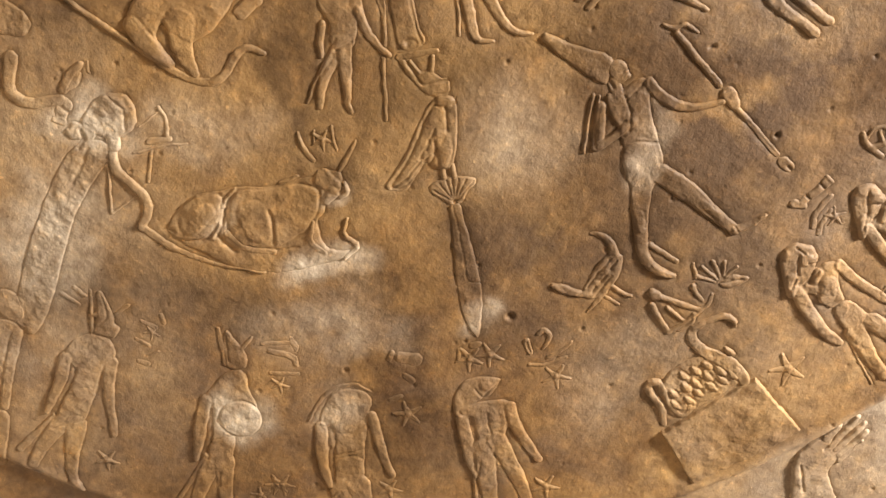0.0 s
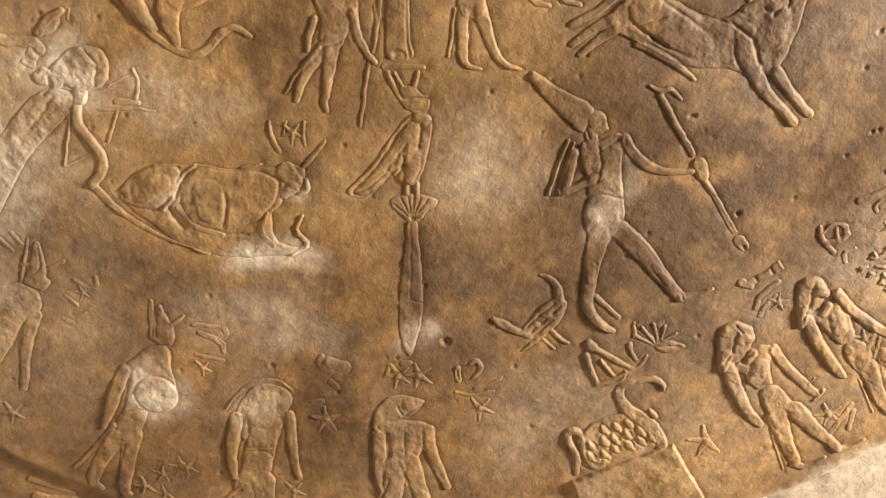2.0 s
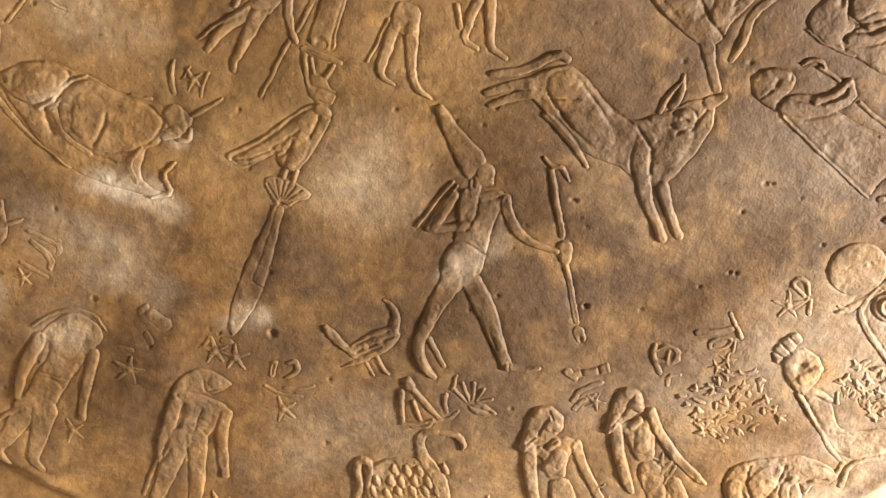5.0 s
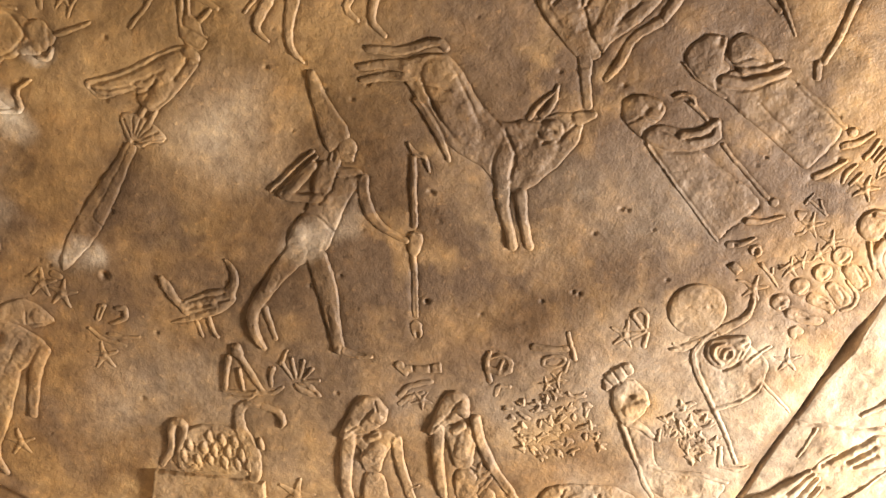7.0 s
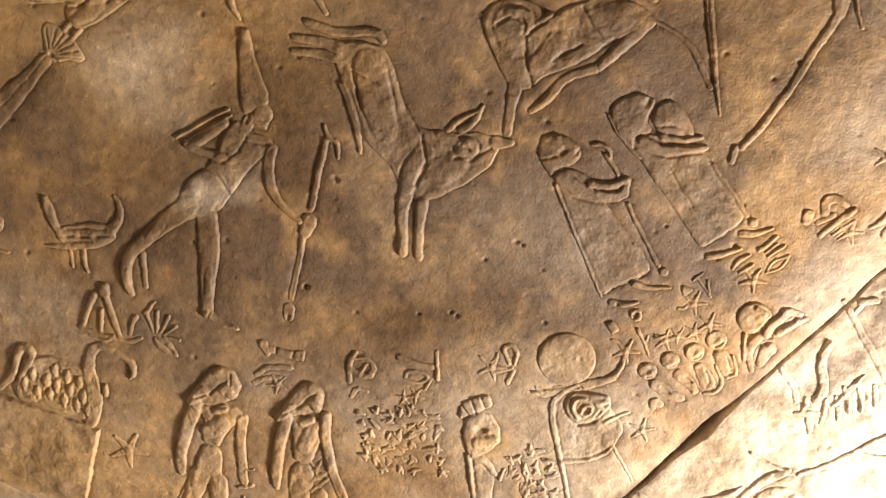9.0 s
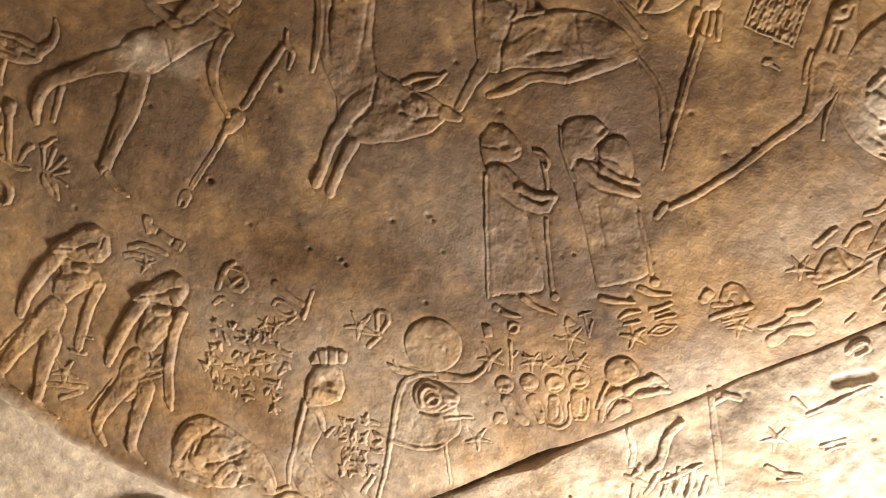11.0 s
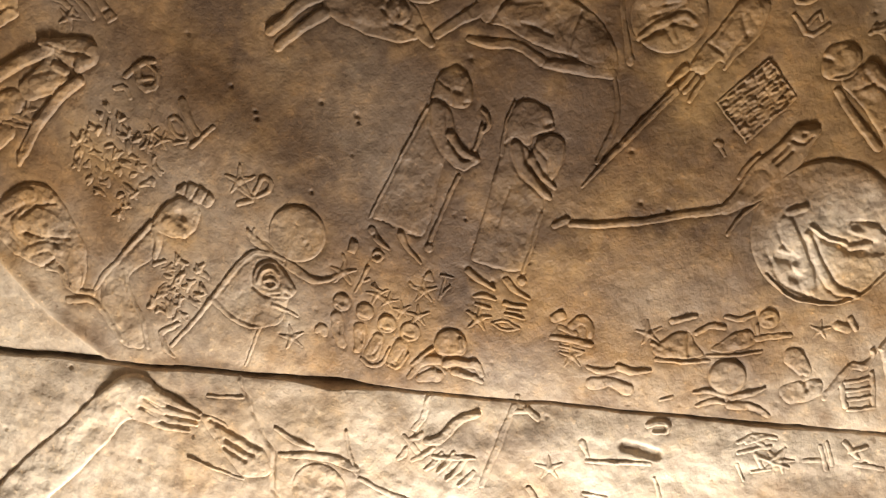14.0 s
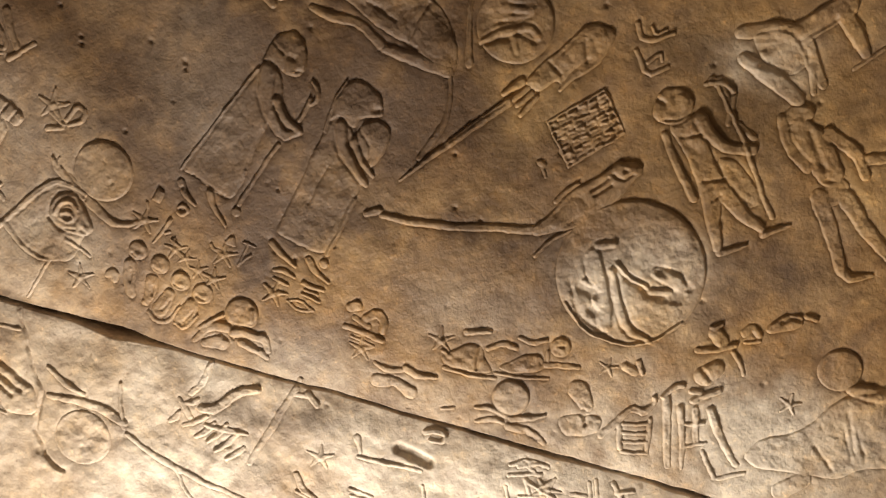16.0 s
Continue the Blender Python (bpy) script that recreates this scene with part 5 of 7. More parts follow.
figure("kilted_man_relief", "carved kilted man walking with a raised arm", (0.391, -0.474), [
    body(3, 4, -10.3, 2.7, 1.3, -17.3, 42.2, -30.7, 46, -15.5, 22.4, -3.1),
    body(6.5, 10, -44.4, 37.3, -50.3, 14.6, -43.7, 5.5, -27.8, 6.3, -1.8, 2.9, 18.7, -2.7, 34, 8.1, 29.3, 22.6, 2.2, 23.7, -24.4, 28.3),
    body(8, 9, -67.5, 43.3, -77.4, 33.1, -75.1, 18.1, -63.8, 9, -51.6, 10.2, -43.3, 23.3, -45.5, 36.3, -53.3, 47.2),
    limb(8, -61.1, 21.9, 9.2, -55.6, 30.8, 6.6),
    limb(7.5, -44.5, 8, 5.6, -24, 1.2, 5.7, -10.8, -10.9, 4.7, -5.3, -29.7, 4.6),
    limb(7, -38.3, 40.3, 3.7, -9, 35.9, 3.7, 23.9, 28.1, 4.1),
    limb(7.5, 27.1, 13.8, 8.8, 51.4, 17.4, 6.2, 71.9, 17.9, 4.5),
    limb(6.5, 78, 17.4, 3.4, 76, -6.6, 2.1),
    limb(7.5, 21, 3.4, 8.1, 46.4, -7.9, 6.1, 64, -21.9, 4.1),
    limb(6.5, 70.1, -22.4, 3.7, 68.3, -46.6, 2),
    limb(5, -66.5, -13.9, 2, -32.7, -21.2, 2.3, -12.1, -24.1, 2.3, 22.6, -28.1, 2.3, 57.4, -33, 2.7),
    limb(5, -72.2, -7.3, 2.6, -69.1, -18.5, 2.9, -58.4, -25.8, 2.6),
    cut(2, 1.5, -51, 40.3, -47.5, 25.5, -49.6, 14.8),
    cut(2, 1.5, -32.2, 26.2, -29.7, 9.9),
    cut(2, 1.5, 11.5, 17.3, 13.9, -1.2),
    cut(3, 2, -70.3, 39.1, -65.2, 34.4),
    cut(2, 1.5, 30.8, 13.4, 26.2, 5.4),
], wear=0.6)
figure("seated_pair_relief", "worn carved seated figure with folded legs", (0.314, -0.561), [
    limb(7, -29, 45.7, 5.6, -24.4, 19, 8, -13.5, -2.6, 7.5, 11.2, -7.1, 6.6, 32.1, -11.5, 4.3),
    limb(7, -6.5, 47.7, 5.7, 16.4, 27.5, 7.6, 38.6, 11.9, 6.7),
    limb(6, -12.4, 7.2, 9.4, -19.9, -18, 10.2, -27.3, -43, 10.2),
    limb(6, -24, -37.6, 7.4, 2.9, -47.5, 6.5, 16, -51.1, 4.7),
    limb(4, 26.6, -38.2, 1.9, 16.6, -65.5, 1.9),
    body(5, 12, -25.8, 37.8, -21.6, 5.3, 11.2, -7.1, 20.2, 13.8, -0.1, 33.6),
    cut(2, 2.5, -12.9, 40.6, -9.7, 22),
    cut(2, 2.5, -9.9, -1.8, -18.4, -31.9),
    cut(2, 2.5, 1.6, 36.4, 15.5, 12.9),
    limb(5, 15.8, -6.2, 3.3, 37.1, -2.8, 2.4),
], wear=0.5)
figure("tall_man_relief", "worn carved man standing with bent arm", (0.428, -0.565), [
    limb(7, -62.2, 20.5, 8.6, -61.8, 10, 6.7),
    limb(7, -46.6, 18.8, 12.5, -25.8, 7.5, 14.5, -5, 2, 11.7),
    limb(6, -39.9, -4, 6.2, -18.8, -22.5, 5.3, 4.6, -26.2, 4.4),
    limb(6, 13.1, 15.3, 7.9, 56.2, 10.1, 6.5, 90.7, 9.9, 4.5, 93.2, -14.3, 2.5),
    limb(6, 19, -7, 7.8, 53.2, -18.4, 6.4, 83.7, -34.6, 5.5),
    limb(5, -62.7, 31.5, 4.8, -37.5, 31.9, 4.8, -13.8, 19.6, 4.4),
    limb(5, -8.7, -27.7, 4.8, -5, -51, 4.3),
    cut(2, 2.5, -44.5, 11, -10.1, 5.8),
    cut(2, 2.5, 0.3, 5.4, 9.5, -9.8),
    limb(5, 10.1, -2.4, 9.8, 15.6, 6, 8.8),
], wear=0.8)
figure("corner_signs_relief", "carved square corner signs on the disc", (0.278, -0.444), [
    limb(5, -1.4, 16.6, 2.3, 22.1, 14.3, 2.6, 18.7, -6.3, 2),
    limb(5, 10.9, 10.5, 2, 4.4, -2.7, 2, 12.6, -2.5, 1.6),
    limb(5, -23.1, 9.9, 2.6, -7.5, 10.2, 2.6, -7.3, -16.6, 2.3),
    limb(4.5, -18.3, -0.2, 1.6, -11, -1.6, 1.6, -12.2, -12, 1.6),
], wear=0.4)
figure("wavy_back_relief", "worn carved fragments beside the kilted man", (0.340, -0.492), [
    limb(4, -23.2, 7.9, 2.9, -10.9, -0.6, 3.4, 3.9, 0.2, 2.9),
    limb(4, -4.3, -6.5, 2.4, 18.2, 3.3, 2.9),
    limb(3.5, 20.7, -5.9, 2.9, 35.8, -14.9, 2.9),
    limb(3.5, -20, 14.5, 2.4, -21.6, 1.9, 2.4),
], wear=0.9)
figure("sun_disc_relief", "raised carved sun disc on an animal's head", (0.601, -0.536), [
    disc(8, 17, -0.1, -0.1, 20.2),
])
figure("reclining_animal_relief", "carved animal lying below a sun disc", (0.664, -0.518), [
    body(6, 14, -0.4, 84.4, -15.1, 64, -12.9, 35.9, -18.9, 14.1, -34.1, -6.8, -40.5, -30.9, -34.5, -54.9, 6.5, -62.4, 43.6, -50.6, 35.3, -16.4, 41.7, 5.5, 24.4, 43.6, 14, 72.8),
    limb(7, -41.7, -26, 6.2, -30.4, -49.1, 7.3),
    limb(5, -10.7, -15, 5.3, 29.8, -17.4, 5.3),
    limb(5, 41, 57.4, 8.7, 34.6, 35.2, 8.6),
    cut(1.8, 2.2, -21.5, -17.1, 17.7, -14.6),
    cut(1.8, 2.2, 3.9, 18.7, 29.4, 8.2),
    cut(2, 2.2, -37.5, -20.2, -35.7, -50.1),
], wear=0.6)
figure("small_rower_relief", "worn carved kneeling figure", (0.560, -0.394), [
    limb(5.5, -19.3, -43, 6.6, -11.2, -45.7, 6.6),
    limb(5, -7.7, -23.2, 3, -4.4, -38, 3, -4.5, -57.2, 2.7),
    limb(5.5, 17.4, -25.1, 10.4, 12.3, -36.7, 7.9),
    limb(4.5, 1.9, -54.4, 2.4, 13.1, -58.7, 2.4, 25.4, -58, 1.8),
    limb(4.5, -25.9, -40.5, 2.4, -26.1, -50.2, 2.4),
    star(-10.8, 58.7, 9.3, -80),
    limb(4.5, -8.7, 43.1, 4.3, -1.2, 36, 4.3),
    limb(4.5, -9.4, 30, 3.1, 2.3, 28.9, 2.5),
    cut(2.5, 2, 10.4, -23.9, 22.9, -27.9),
], wear=1.0)
figure("eye_sign_relief", "small carved eye sign", (0.580, -0.493), [
    body(5.5, 5, -33.1, 13, -43.3, -6, -38.7, -22.9, -26, -20.5, -26.3, 9.9),
    cut(3, 2, -35.9, -3, -38.5, -11.2, -34.3, -18.4),
    limb(5, -33.6, 31.2, 3.9, -37.8, 21.9, 3.9, -27.7, 18.4, 3),
    limb(4.5, -24.8, 32.2, 2.1, -22.8, 19.6, 2.1),
    limb(4.5, -36, -25.2, 2.7, -30.7, -32.1, 2.7),
    star(42.4, 6.4, 10.4, -80),
], wear=0.5)
figure("offering_group_relief", "worn carved figures standing at an altar", (0.622, -0.355), [
    limb(6, -57.3, 51, 10.7, -42, 47.9, 6.9),
    body(5, 9, -36.4, 77.4, -36.4, 59, -27.9, 34.9, -13.3, 41.6, -11.5, 58.6, -16.8, 76.8),
    limb(6, -9.8, 41.3, 3.8, -21.7, 21, 4.1, -28.3, 9.1, 2.8),
    limb(5.5, -16.6, 22.4, 2.8, 6.7, 27.6, 2.9),
    limb(5.5, -15, -5.9, 2.8, 17.6, 4.9, 2.5),
    limb(5, -28.3, 6.6, 3.8, -21.8, -1.5, 3.8, -29.3, -14.8, 2.5, -34.7, -15, 2.5),
    limb(5.5, -31.6, -25.2, 4, -3, -18.8, 4.1, 34.6, -10.6, 3.2),
    limb(5.5, -33.7, -22.7, 2.5, -40.3, -34.3, 3.1, -39.6, -43.3, 2.5),
    limb(5.5, -19.2, -34.9, 3.4, 13.8, -29.2, 3.1, 39.6, -23, 2.2),
    limb(5.5, -23.3, -48.2, 3.7, -27.1, -73.5, 3.1),
    limb(5, -32.7, -48.2, 3.1, -29.3, -55.2, 3.1),
    limb(5.5, -10.8, -60.8, 4, 20.8, -64.3, 4.1, 47, -71.7, 3.1),
    limb(5, 27.5, -45.3, 2.5, 55.6, -49.2, 2.5),
    limb(5, -2.6, -36, 2.2, 0.2, -52.4, 2.2),
    limb(5, 18.3, -30.5, 2.2, 19.7, -49.2, 2.2),
    limb(5, 56.8, -53.2, 2.8, 57.5, -77.1, 2.2),
    limb(4.5, -14.7, -47.8, 3.1, 17.5, -41.8, 3.1),
    cut(2.5, 2, -37.5, 51.1, -24.3, 53),
    cut(2, 1.6, -23, -53.6, -22.8, -65.7),
], wear=1.0)
figure("stem_relief", "thin pale carved ridge and round boss", (0.504, 0.160), [
    limb(4.5, -1.7, -27.5, 2.6, 35.8, -53.6, 3.8, 69.5, -91.6, 3.4, 96.8, -124.2, 2.7),
    limb(3.5, -52.3, -38.8, 1.9, -23.5, -29.3, 2.3, -8.2, -27, 2.3),
    disc(3.5, 12, -8.8, 15.8, 28.3),
    limb(4, 42.5, -62.8, 1.9, 67.5, -64.8, 1.9, 86.3, -73.3, 1.9),
    limb(4, -97, 123.5, 1.5, -74.6, 104.9, 1.9, -52.2, 83.8, 1.9),
], wear=0.5)
figure("plume_relief", "pale carved plumes beside a stem", (0.534, 0.014), [
    limb(5.5, -42.2, -21, 3.9, -45.2, -2.9, 5.1, -34.1, 22.3, 5.1, -38.6, 37.3, 4.6),
    limb(5.5, -52.9, 56.1, 2.3, -37.9, 52, 3.5, -25.4, 50, 2.3),
    limb(5.5, -30.5, 33.5, 2.3, -27.3, 45.9, 3.5, -26.5, 60.7, 2.3),
    limb(5.5, -21.6, 28.9, 2.3, -15.5, 39.7, 3.5, -11.8, 52.7, 2.3),
    limb(5.5, -16.5, 18.1, 2.3, -9.6, 29, 3.4, -5.1, 42, 2.3),
    limb(5.5, -4.3, 10.8, 2.3, 1.8, 23.1, 3.4, 5.5, 37.6, 2.3),
    limb(5.5, -40.2, 59.6, 2.3, -35.5, 65.3, 3.5, -33.4, 73.2, 2.3),
    limb(5.5, -2.5, 2.9, 2.3, -10.9, 19.7, 3.4, -21.9, 38.8, 2.3),
    limb(5.5, 10.9, 10.4, 2.3, 15.1, 18.8, 3.4, 16.9, 29.3, 2.3),
    limb(5.5, -48.2, 37.6, 2.3, -46.4, 43.3, 3.5, -47.1, 51.1, 2.3),
    limb(4, -80.6, 13.4, 2.8, -64.5, 26.3, 3.4, -54.8, 43.3, 2.9),
    limb(1.8, -42.9, -66.2, 2.7, -8.8, -29.4, 3.4, 26.9, 9.3, 2.9),
    limb(4, 48.9, -32.1, 2.8, 66.4, -33, 3.4, 79.9, -43.1, 2.8),
    limb(4, -26.5, -68, 3.3, -13.9, -72.6, 3.3),
], wear=1.0)
figure("pale_star_relief", "pale carved star on the outer slab", (0.571, -0.046), [
    star(0.3, -0.4, 13.5, -85),
], wear=0.4)
figure("pale_figure_relief", "worn pale carved bars on the outer slab", (0.577, -0.093), [
    limb(5, 2.2, 9, 2.5, 16.4, -16.2, 2.8, 31.3, -44, 2.8),
    limb(4.5, -17.1, 5.2, 3.5, -2.2, 6, 2.1),
    limb(4.5, -5.6, -58.9, 2.8, -5.3, -70, 3.4, 2, -79.5, 2.8, 7.9, -72, 2.4, 2.7, -61.8, 2.1),
    limb(4, 34.2, 28, 2.1, 45.7, 9.5, 2.1),
    limb(4, 40.7, 29.5, 1.8, 49.9, 13.8, 1.8),
    limb(4, 22.3, 80.1, 2.2, 38.6, 66.8, 2.2),
    limb(4, -72, 51.8, 2.8, -66.9, 37.1, 2.8),
    limb(3.5, 46, -42, 1.8, 71.5, -37.2, 2.1),
], wear=0.8)
figure("faded_signs_relief", "faded pale carved signs near the joint", (0.680, -0.332), [
    limb(4.5, -57.8, 108.6, 2.4, -57.9, 88.7, 2.7, -46.4, 75, 2.1),
    limb(4.5, -48.5, 112.8, 2.4, -41.4, 83.3, 2.4),
    limb(4.5, -58.6, 98.7, 2.1, -46, 88.8, 2.1),
    star(-25.8, 81.1, 13.1, -60),
    limb(4.5, -24.7, 109, 2.1, -21.6, 92.7, 2.1),
    limb(4.5, -39.9, 98.9, 2.4, -26.2, 98.2, 2.1),
    limb(4, -15.2, 60.3, 2.8, -10.2, 48.1, 2.7),
    limb(4, -23.1, 41, 2, 2.1, 44.8, 2.4),
    limb(4, -38.2, 118.8, 1.7, -19.6, 120.3, 1.7),
    limb(4.5, -54.4, 101.2, 2.6, -52.4, 82.3, 2.3),
    limb(4.5, -39.6, 99.1, 2, -15.4, 77.1, 2),
    limb(4, -29.6, 89.1, 2, -32.7, 75.2, 2),
    limb(4.5, -16.3, 18.9, 2.6, 2.6, 14.6, 2.6),
    limb(4.5, -5.6, 18.7, 2.3, -4.6, 3, 2.3),
    limb(4.5, 8.4, 19.4, 2.6, 21.8, -2.4, 2.6),
    limb(4, -24.2, 33.9, 1.6, -0.5, 38, 2),
    limb(5, 47.8, -93, 4.5, 49.4, -111.1, 7, 59.3, -121, 4.5),
], wear=0.9)
figure("round_head_relief", "large pale carved round wig of a kneeling figure", (0.140, 0.455), [
    disc(43, 50, 0.2, -15.5, 66.1),
    limb(45, -2.4, 15.4, 14.3, 14.3, 5.7, 11.7),
    limb(44, -11.1, -14.1, 9, 7.7, -21.2, 6.4),
    cut(6, 5, -15.1, 10.3, -0.4, 3.1, -2.8, -23.8),
    cut(5, 4, 20.8, 18.1, 18.3, -9),
    cut(3, 4, 6, 15.5, 9, 14),
    cut(3, 3, 3.8, 3.1, 5.7, -14),
    cut(2, 2.5, 21, 28, 16.3, -6.5),
    cut(5, 9, -59.1, 17.2, -50.3, 21.7),
    cut(1.5, 2, -1.9, -13.1, 11.8, -26.1),
], wear=0.15)
figure("resting_arm_relief", "large pale carved forearm below the rim", (-0.853, -0.030), [
    limb(9, -8.5, -25.5, 9.1, 12.4, -4.7, 16.7, 26, 29.1, 19.9, 8.8, 67.6, 23.5, -33.8, 124, 27.7),
    limb(5, -17.4, -41.6, 6.1, -6.1, -24.2, 7.6),
    limb(4, -6.9, -63.3, 4.5, 8.7, -40.9, 4.5, 21.4, -20.1, 3.8),
], wear=0.2)
figure("jackal_guard_relief", "carved tall-eared guardian with a long tail", (-0.729, -0.264), [
    limb(5, 88.9, -59.6, 1.8, 70.8, -44.8, 2.2, 46.6, -25.4, 2.7),
    body(6, 5, 90, -53.4, 95.3, -53.3, 96.8, -49.3, 88, -34.5, 80.5, -20.7, 73, -16.1, 75.3, -8.6, 60.9, -3.9, 48.2, -11, 46.2, -25.1, 67.6, -34.7),
    limb(4, 85, -23.1, 1.8, 94.1, -20.7, 2.6, 103, -19.8, 2.6),
    body(6, 7, -3.3, -31.3, 17.4, -37, 35.8, -33.9, 47.1, -26.8, 55.2, -6.9, 41.9, 11.5, 20.2, 15.2, -3.8, 22.5, -26.4, 27.5, -50.2, 37.6, -68.7, 37.2, -85.4, 22.4, -83.7, 13.7, -53.9, 5.1, -17.8, -5.2, -1.2, -14.1, -3.3, -23.1),
    limb(7, 1.2, -28.4, 7.4, -24.6, -16, 7, -53.1, -7.1, 5.7, -72.6, -1.6, 3.9),
    limb(7, 32.1, 11.6, 7.4, 9.5, 24.3, 7, -10.5, 40.2, 6.2, -35.2, 65.3, 4.8, -43.9, 73, 3.9),
    limb(4.5, -71.3, 6.9, 2.4, -106, 8.2, 3.9, -137.8, 7, 5.5),
    limb(6, -74.4, 19.9, 11.7, -112.7, 22.6, 8.4, -143.4, 30.3, 6.6),
    limb(6.5, -63.6, 33.4, 12.6, -101.4, 54.5, 8.5, -128.4, 74, 6.1, -132.8, 96.1, 3),
    cut(2.4, 1.8, -2.4, -11.2, -23.2, -3.4, -58.9, 4.5),
    cut(2.4, 1.8, 13.3, 14, -13.3, 23.2),
    cut(1.2, 1.3, 93.4, -48.8, 75.9, -26.6, 63.9, -27.8),
    cut(1.2, 1.3, -86, 17.5, -52.3, 37),
    cut(1.2, 1.4, 47.4, -23.9, 57, -5.1),
], wear=0.5)
figure("hare_eared_guard_relief", "carved long-eared guardian with a pale round back", (-0.679, -0.107), [
    limb(5.5, 100.6, -90, 2.4, 86.4, -73.2, 3.6, 72.9, -55.5, 3.7),
    body(6, 6, 100, -82.5, 107.8, -82.4, 104, -68.9, 101.4, -54.5, 95.6, -41.9, 83.2, -35.6, 75.1, -41.8, 69.2, -51.7, 83, -65.3),
    limb(4.5, 101.3, -55.5, 2.8, 110.4, -55.8, 2.8, 118.2, -56.8, 2),
    body(6, 9, 21.4, -46, 59.4, -49.8, 77.8, -42.1, 79.8, -30.5, 64.6, -15.2, 55.2, 5.3, 38.4, 22.6, 18.6, 26.4, 8.3, 14.4, -14.4, 23.6, -26, 4.6, 4.3, -16.4, 14.5, -31.3),
    disc(7.5, 16, 28.4, 3.2, 24.3),
    body(5.5, 8, -22, -1.6, 10.2, 13.4, -12.6, 27.5, -31.3, 39.2, -51.9, 31.8, -61.1, 26, -39, 10.8),
    limb(7.5, 19.7, -40.7, 8, -8.3, -24.5, 7.7, -34.7, -7.5, 6.5, -51.2, 3.1, 3.5),
    limb(4.5, -38.7, 8.2, 3.5, -66.8, 15.6, 3.1, -117.9, 26.8, 3.2),
    limb(7, -48.6, 21.5, 11.5, -83.9, 34.4, 9, -115.8, 52.6, 6.9, -110.8, 65.1, 3.7),
    limb(7, -29.7, 27.8, 12.3, -59.7, 54.3, 9, -91.1, 83.4, 6.9, -87.5, 90.4, 3.7),
    cut(3.5, 2.4, 15.3, -27.6, -11.6, -10.3, -35.3, 2),
    cut(1.5, 1.2, 99.7, -77.7, 76.4, -54.3),
    cut(1.6, 1.4, 81.2, -36.8, 65.3, -14.7),
    cut(1.4, 1.3, -46.2, 34.3, -61.9, 47.1),
], wear=0.5)
figure("falcon_headed_relief", "carved falcon-headed guardian striding", (-0.476, 0.140), [
    body(7, 8, 7.6, -84.9, 23.1, -98.7, 41.9, -103, 55.1, -96.6, 67.4, -85.8, 73.7, -75.7, 67.2, -72.7, 51.1, -67.6, 40.2, -72.4, 27.9, -74.1, 10.9, -69.2, 0.3, -69.7),
    body(6.5, 10, 9.2, -80.7, 32.5, -74.2, 58.1, -53.3, 58.9, -38.9, 45, -26.6, 28, -21.5, 12.2, -6.8, -11.7, -21.8, 2.1, -44.3, 10.6, -60),
    limb(7, 57.9, -81.7, 9.5, 63, -79.5, 6.3),
    limb(7.5, 5.1, -68.7, 7.3, -8.8, -45.8, 7.4, -26.9, -23.8, 6.3, -35.4, -1.7, 5.1),
    limb(7.5, 55.6, -42, 6.8, 41.7, -19.2, 6.9, 34, 9.1, 6.2, 30, 31.6, 5),
    cut(3.5, 2.2, 13.3, -62.5, 0.1, -40.2, -21.1, -15.8),
    cut(3, 2, 36.7, -27.7, 22.6, -9.9),
    cut(1.6, 1.3, 43.4, -85.8, 41.4, -72.7, 69.3, -74.5),
    limb(7, 29.4, -53.3, 13.8, 19.8, -38.4, 12.3),
    cut(1.3, 1.3, 30.1, -52.9, 6.8, -19.9),
    body(5.5, 8, -7.3, -34.9, 27.6, -19.2, 4.9, 16.9, -10.3, 5.8, -34.9, 6, -31.5, -7.9),
    limb(7.5, -4.8, -23.6, 13.3, -45.8, 28.6, 9.6, -73.2, 64.5, 7, -61.3, 81, 3.5),
    limb(7.5, 13.8, -21.3, 11.9, -3.5, 31.9, 8.8, -26.4, 79.5, 7, -14.6, 103.4, 3.5),
    limb(4.5, -20.4, -17.5, 2.7, -50.1, 8.7, 2.7, -73.3, 38.7, 2.8),
], wear=0.5)
figure("box_relief", "plain raised carved box below the swan", (-0.277, 0.287), [
    plate(13, 1.6, -44.7, -45.9, 75.7, -30.8, 69, 60.6, -66.2, 35.2),
    cut(0.8, 1.5, -26.1, 16.2, 4, 19.7),
    cut(0.6, 1.2, -21.2, -30.2, 6.8, -24.4),
])
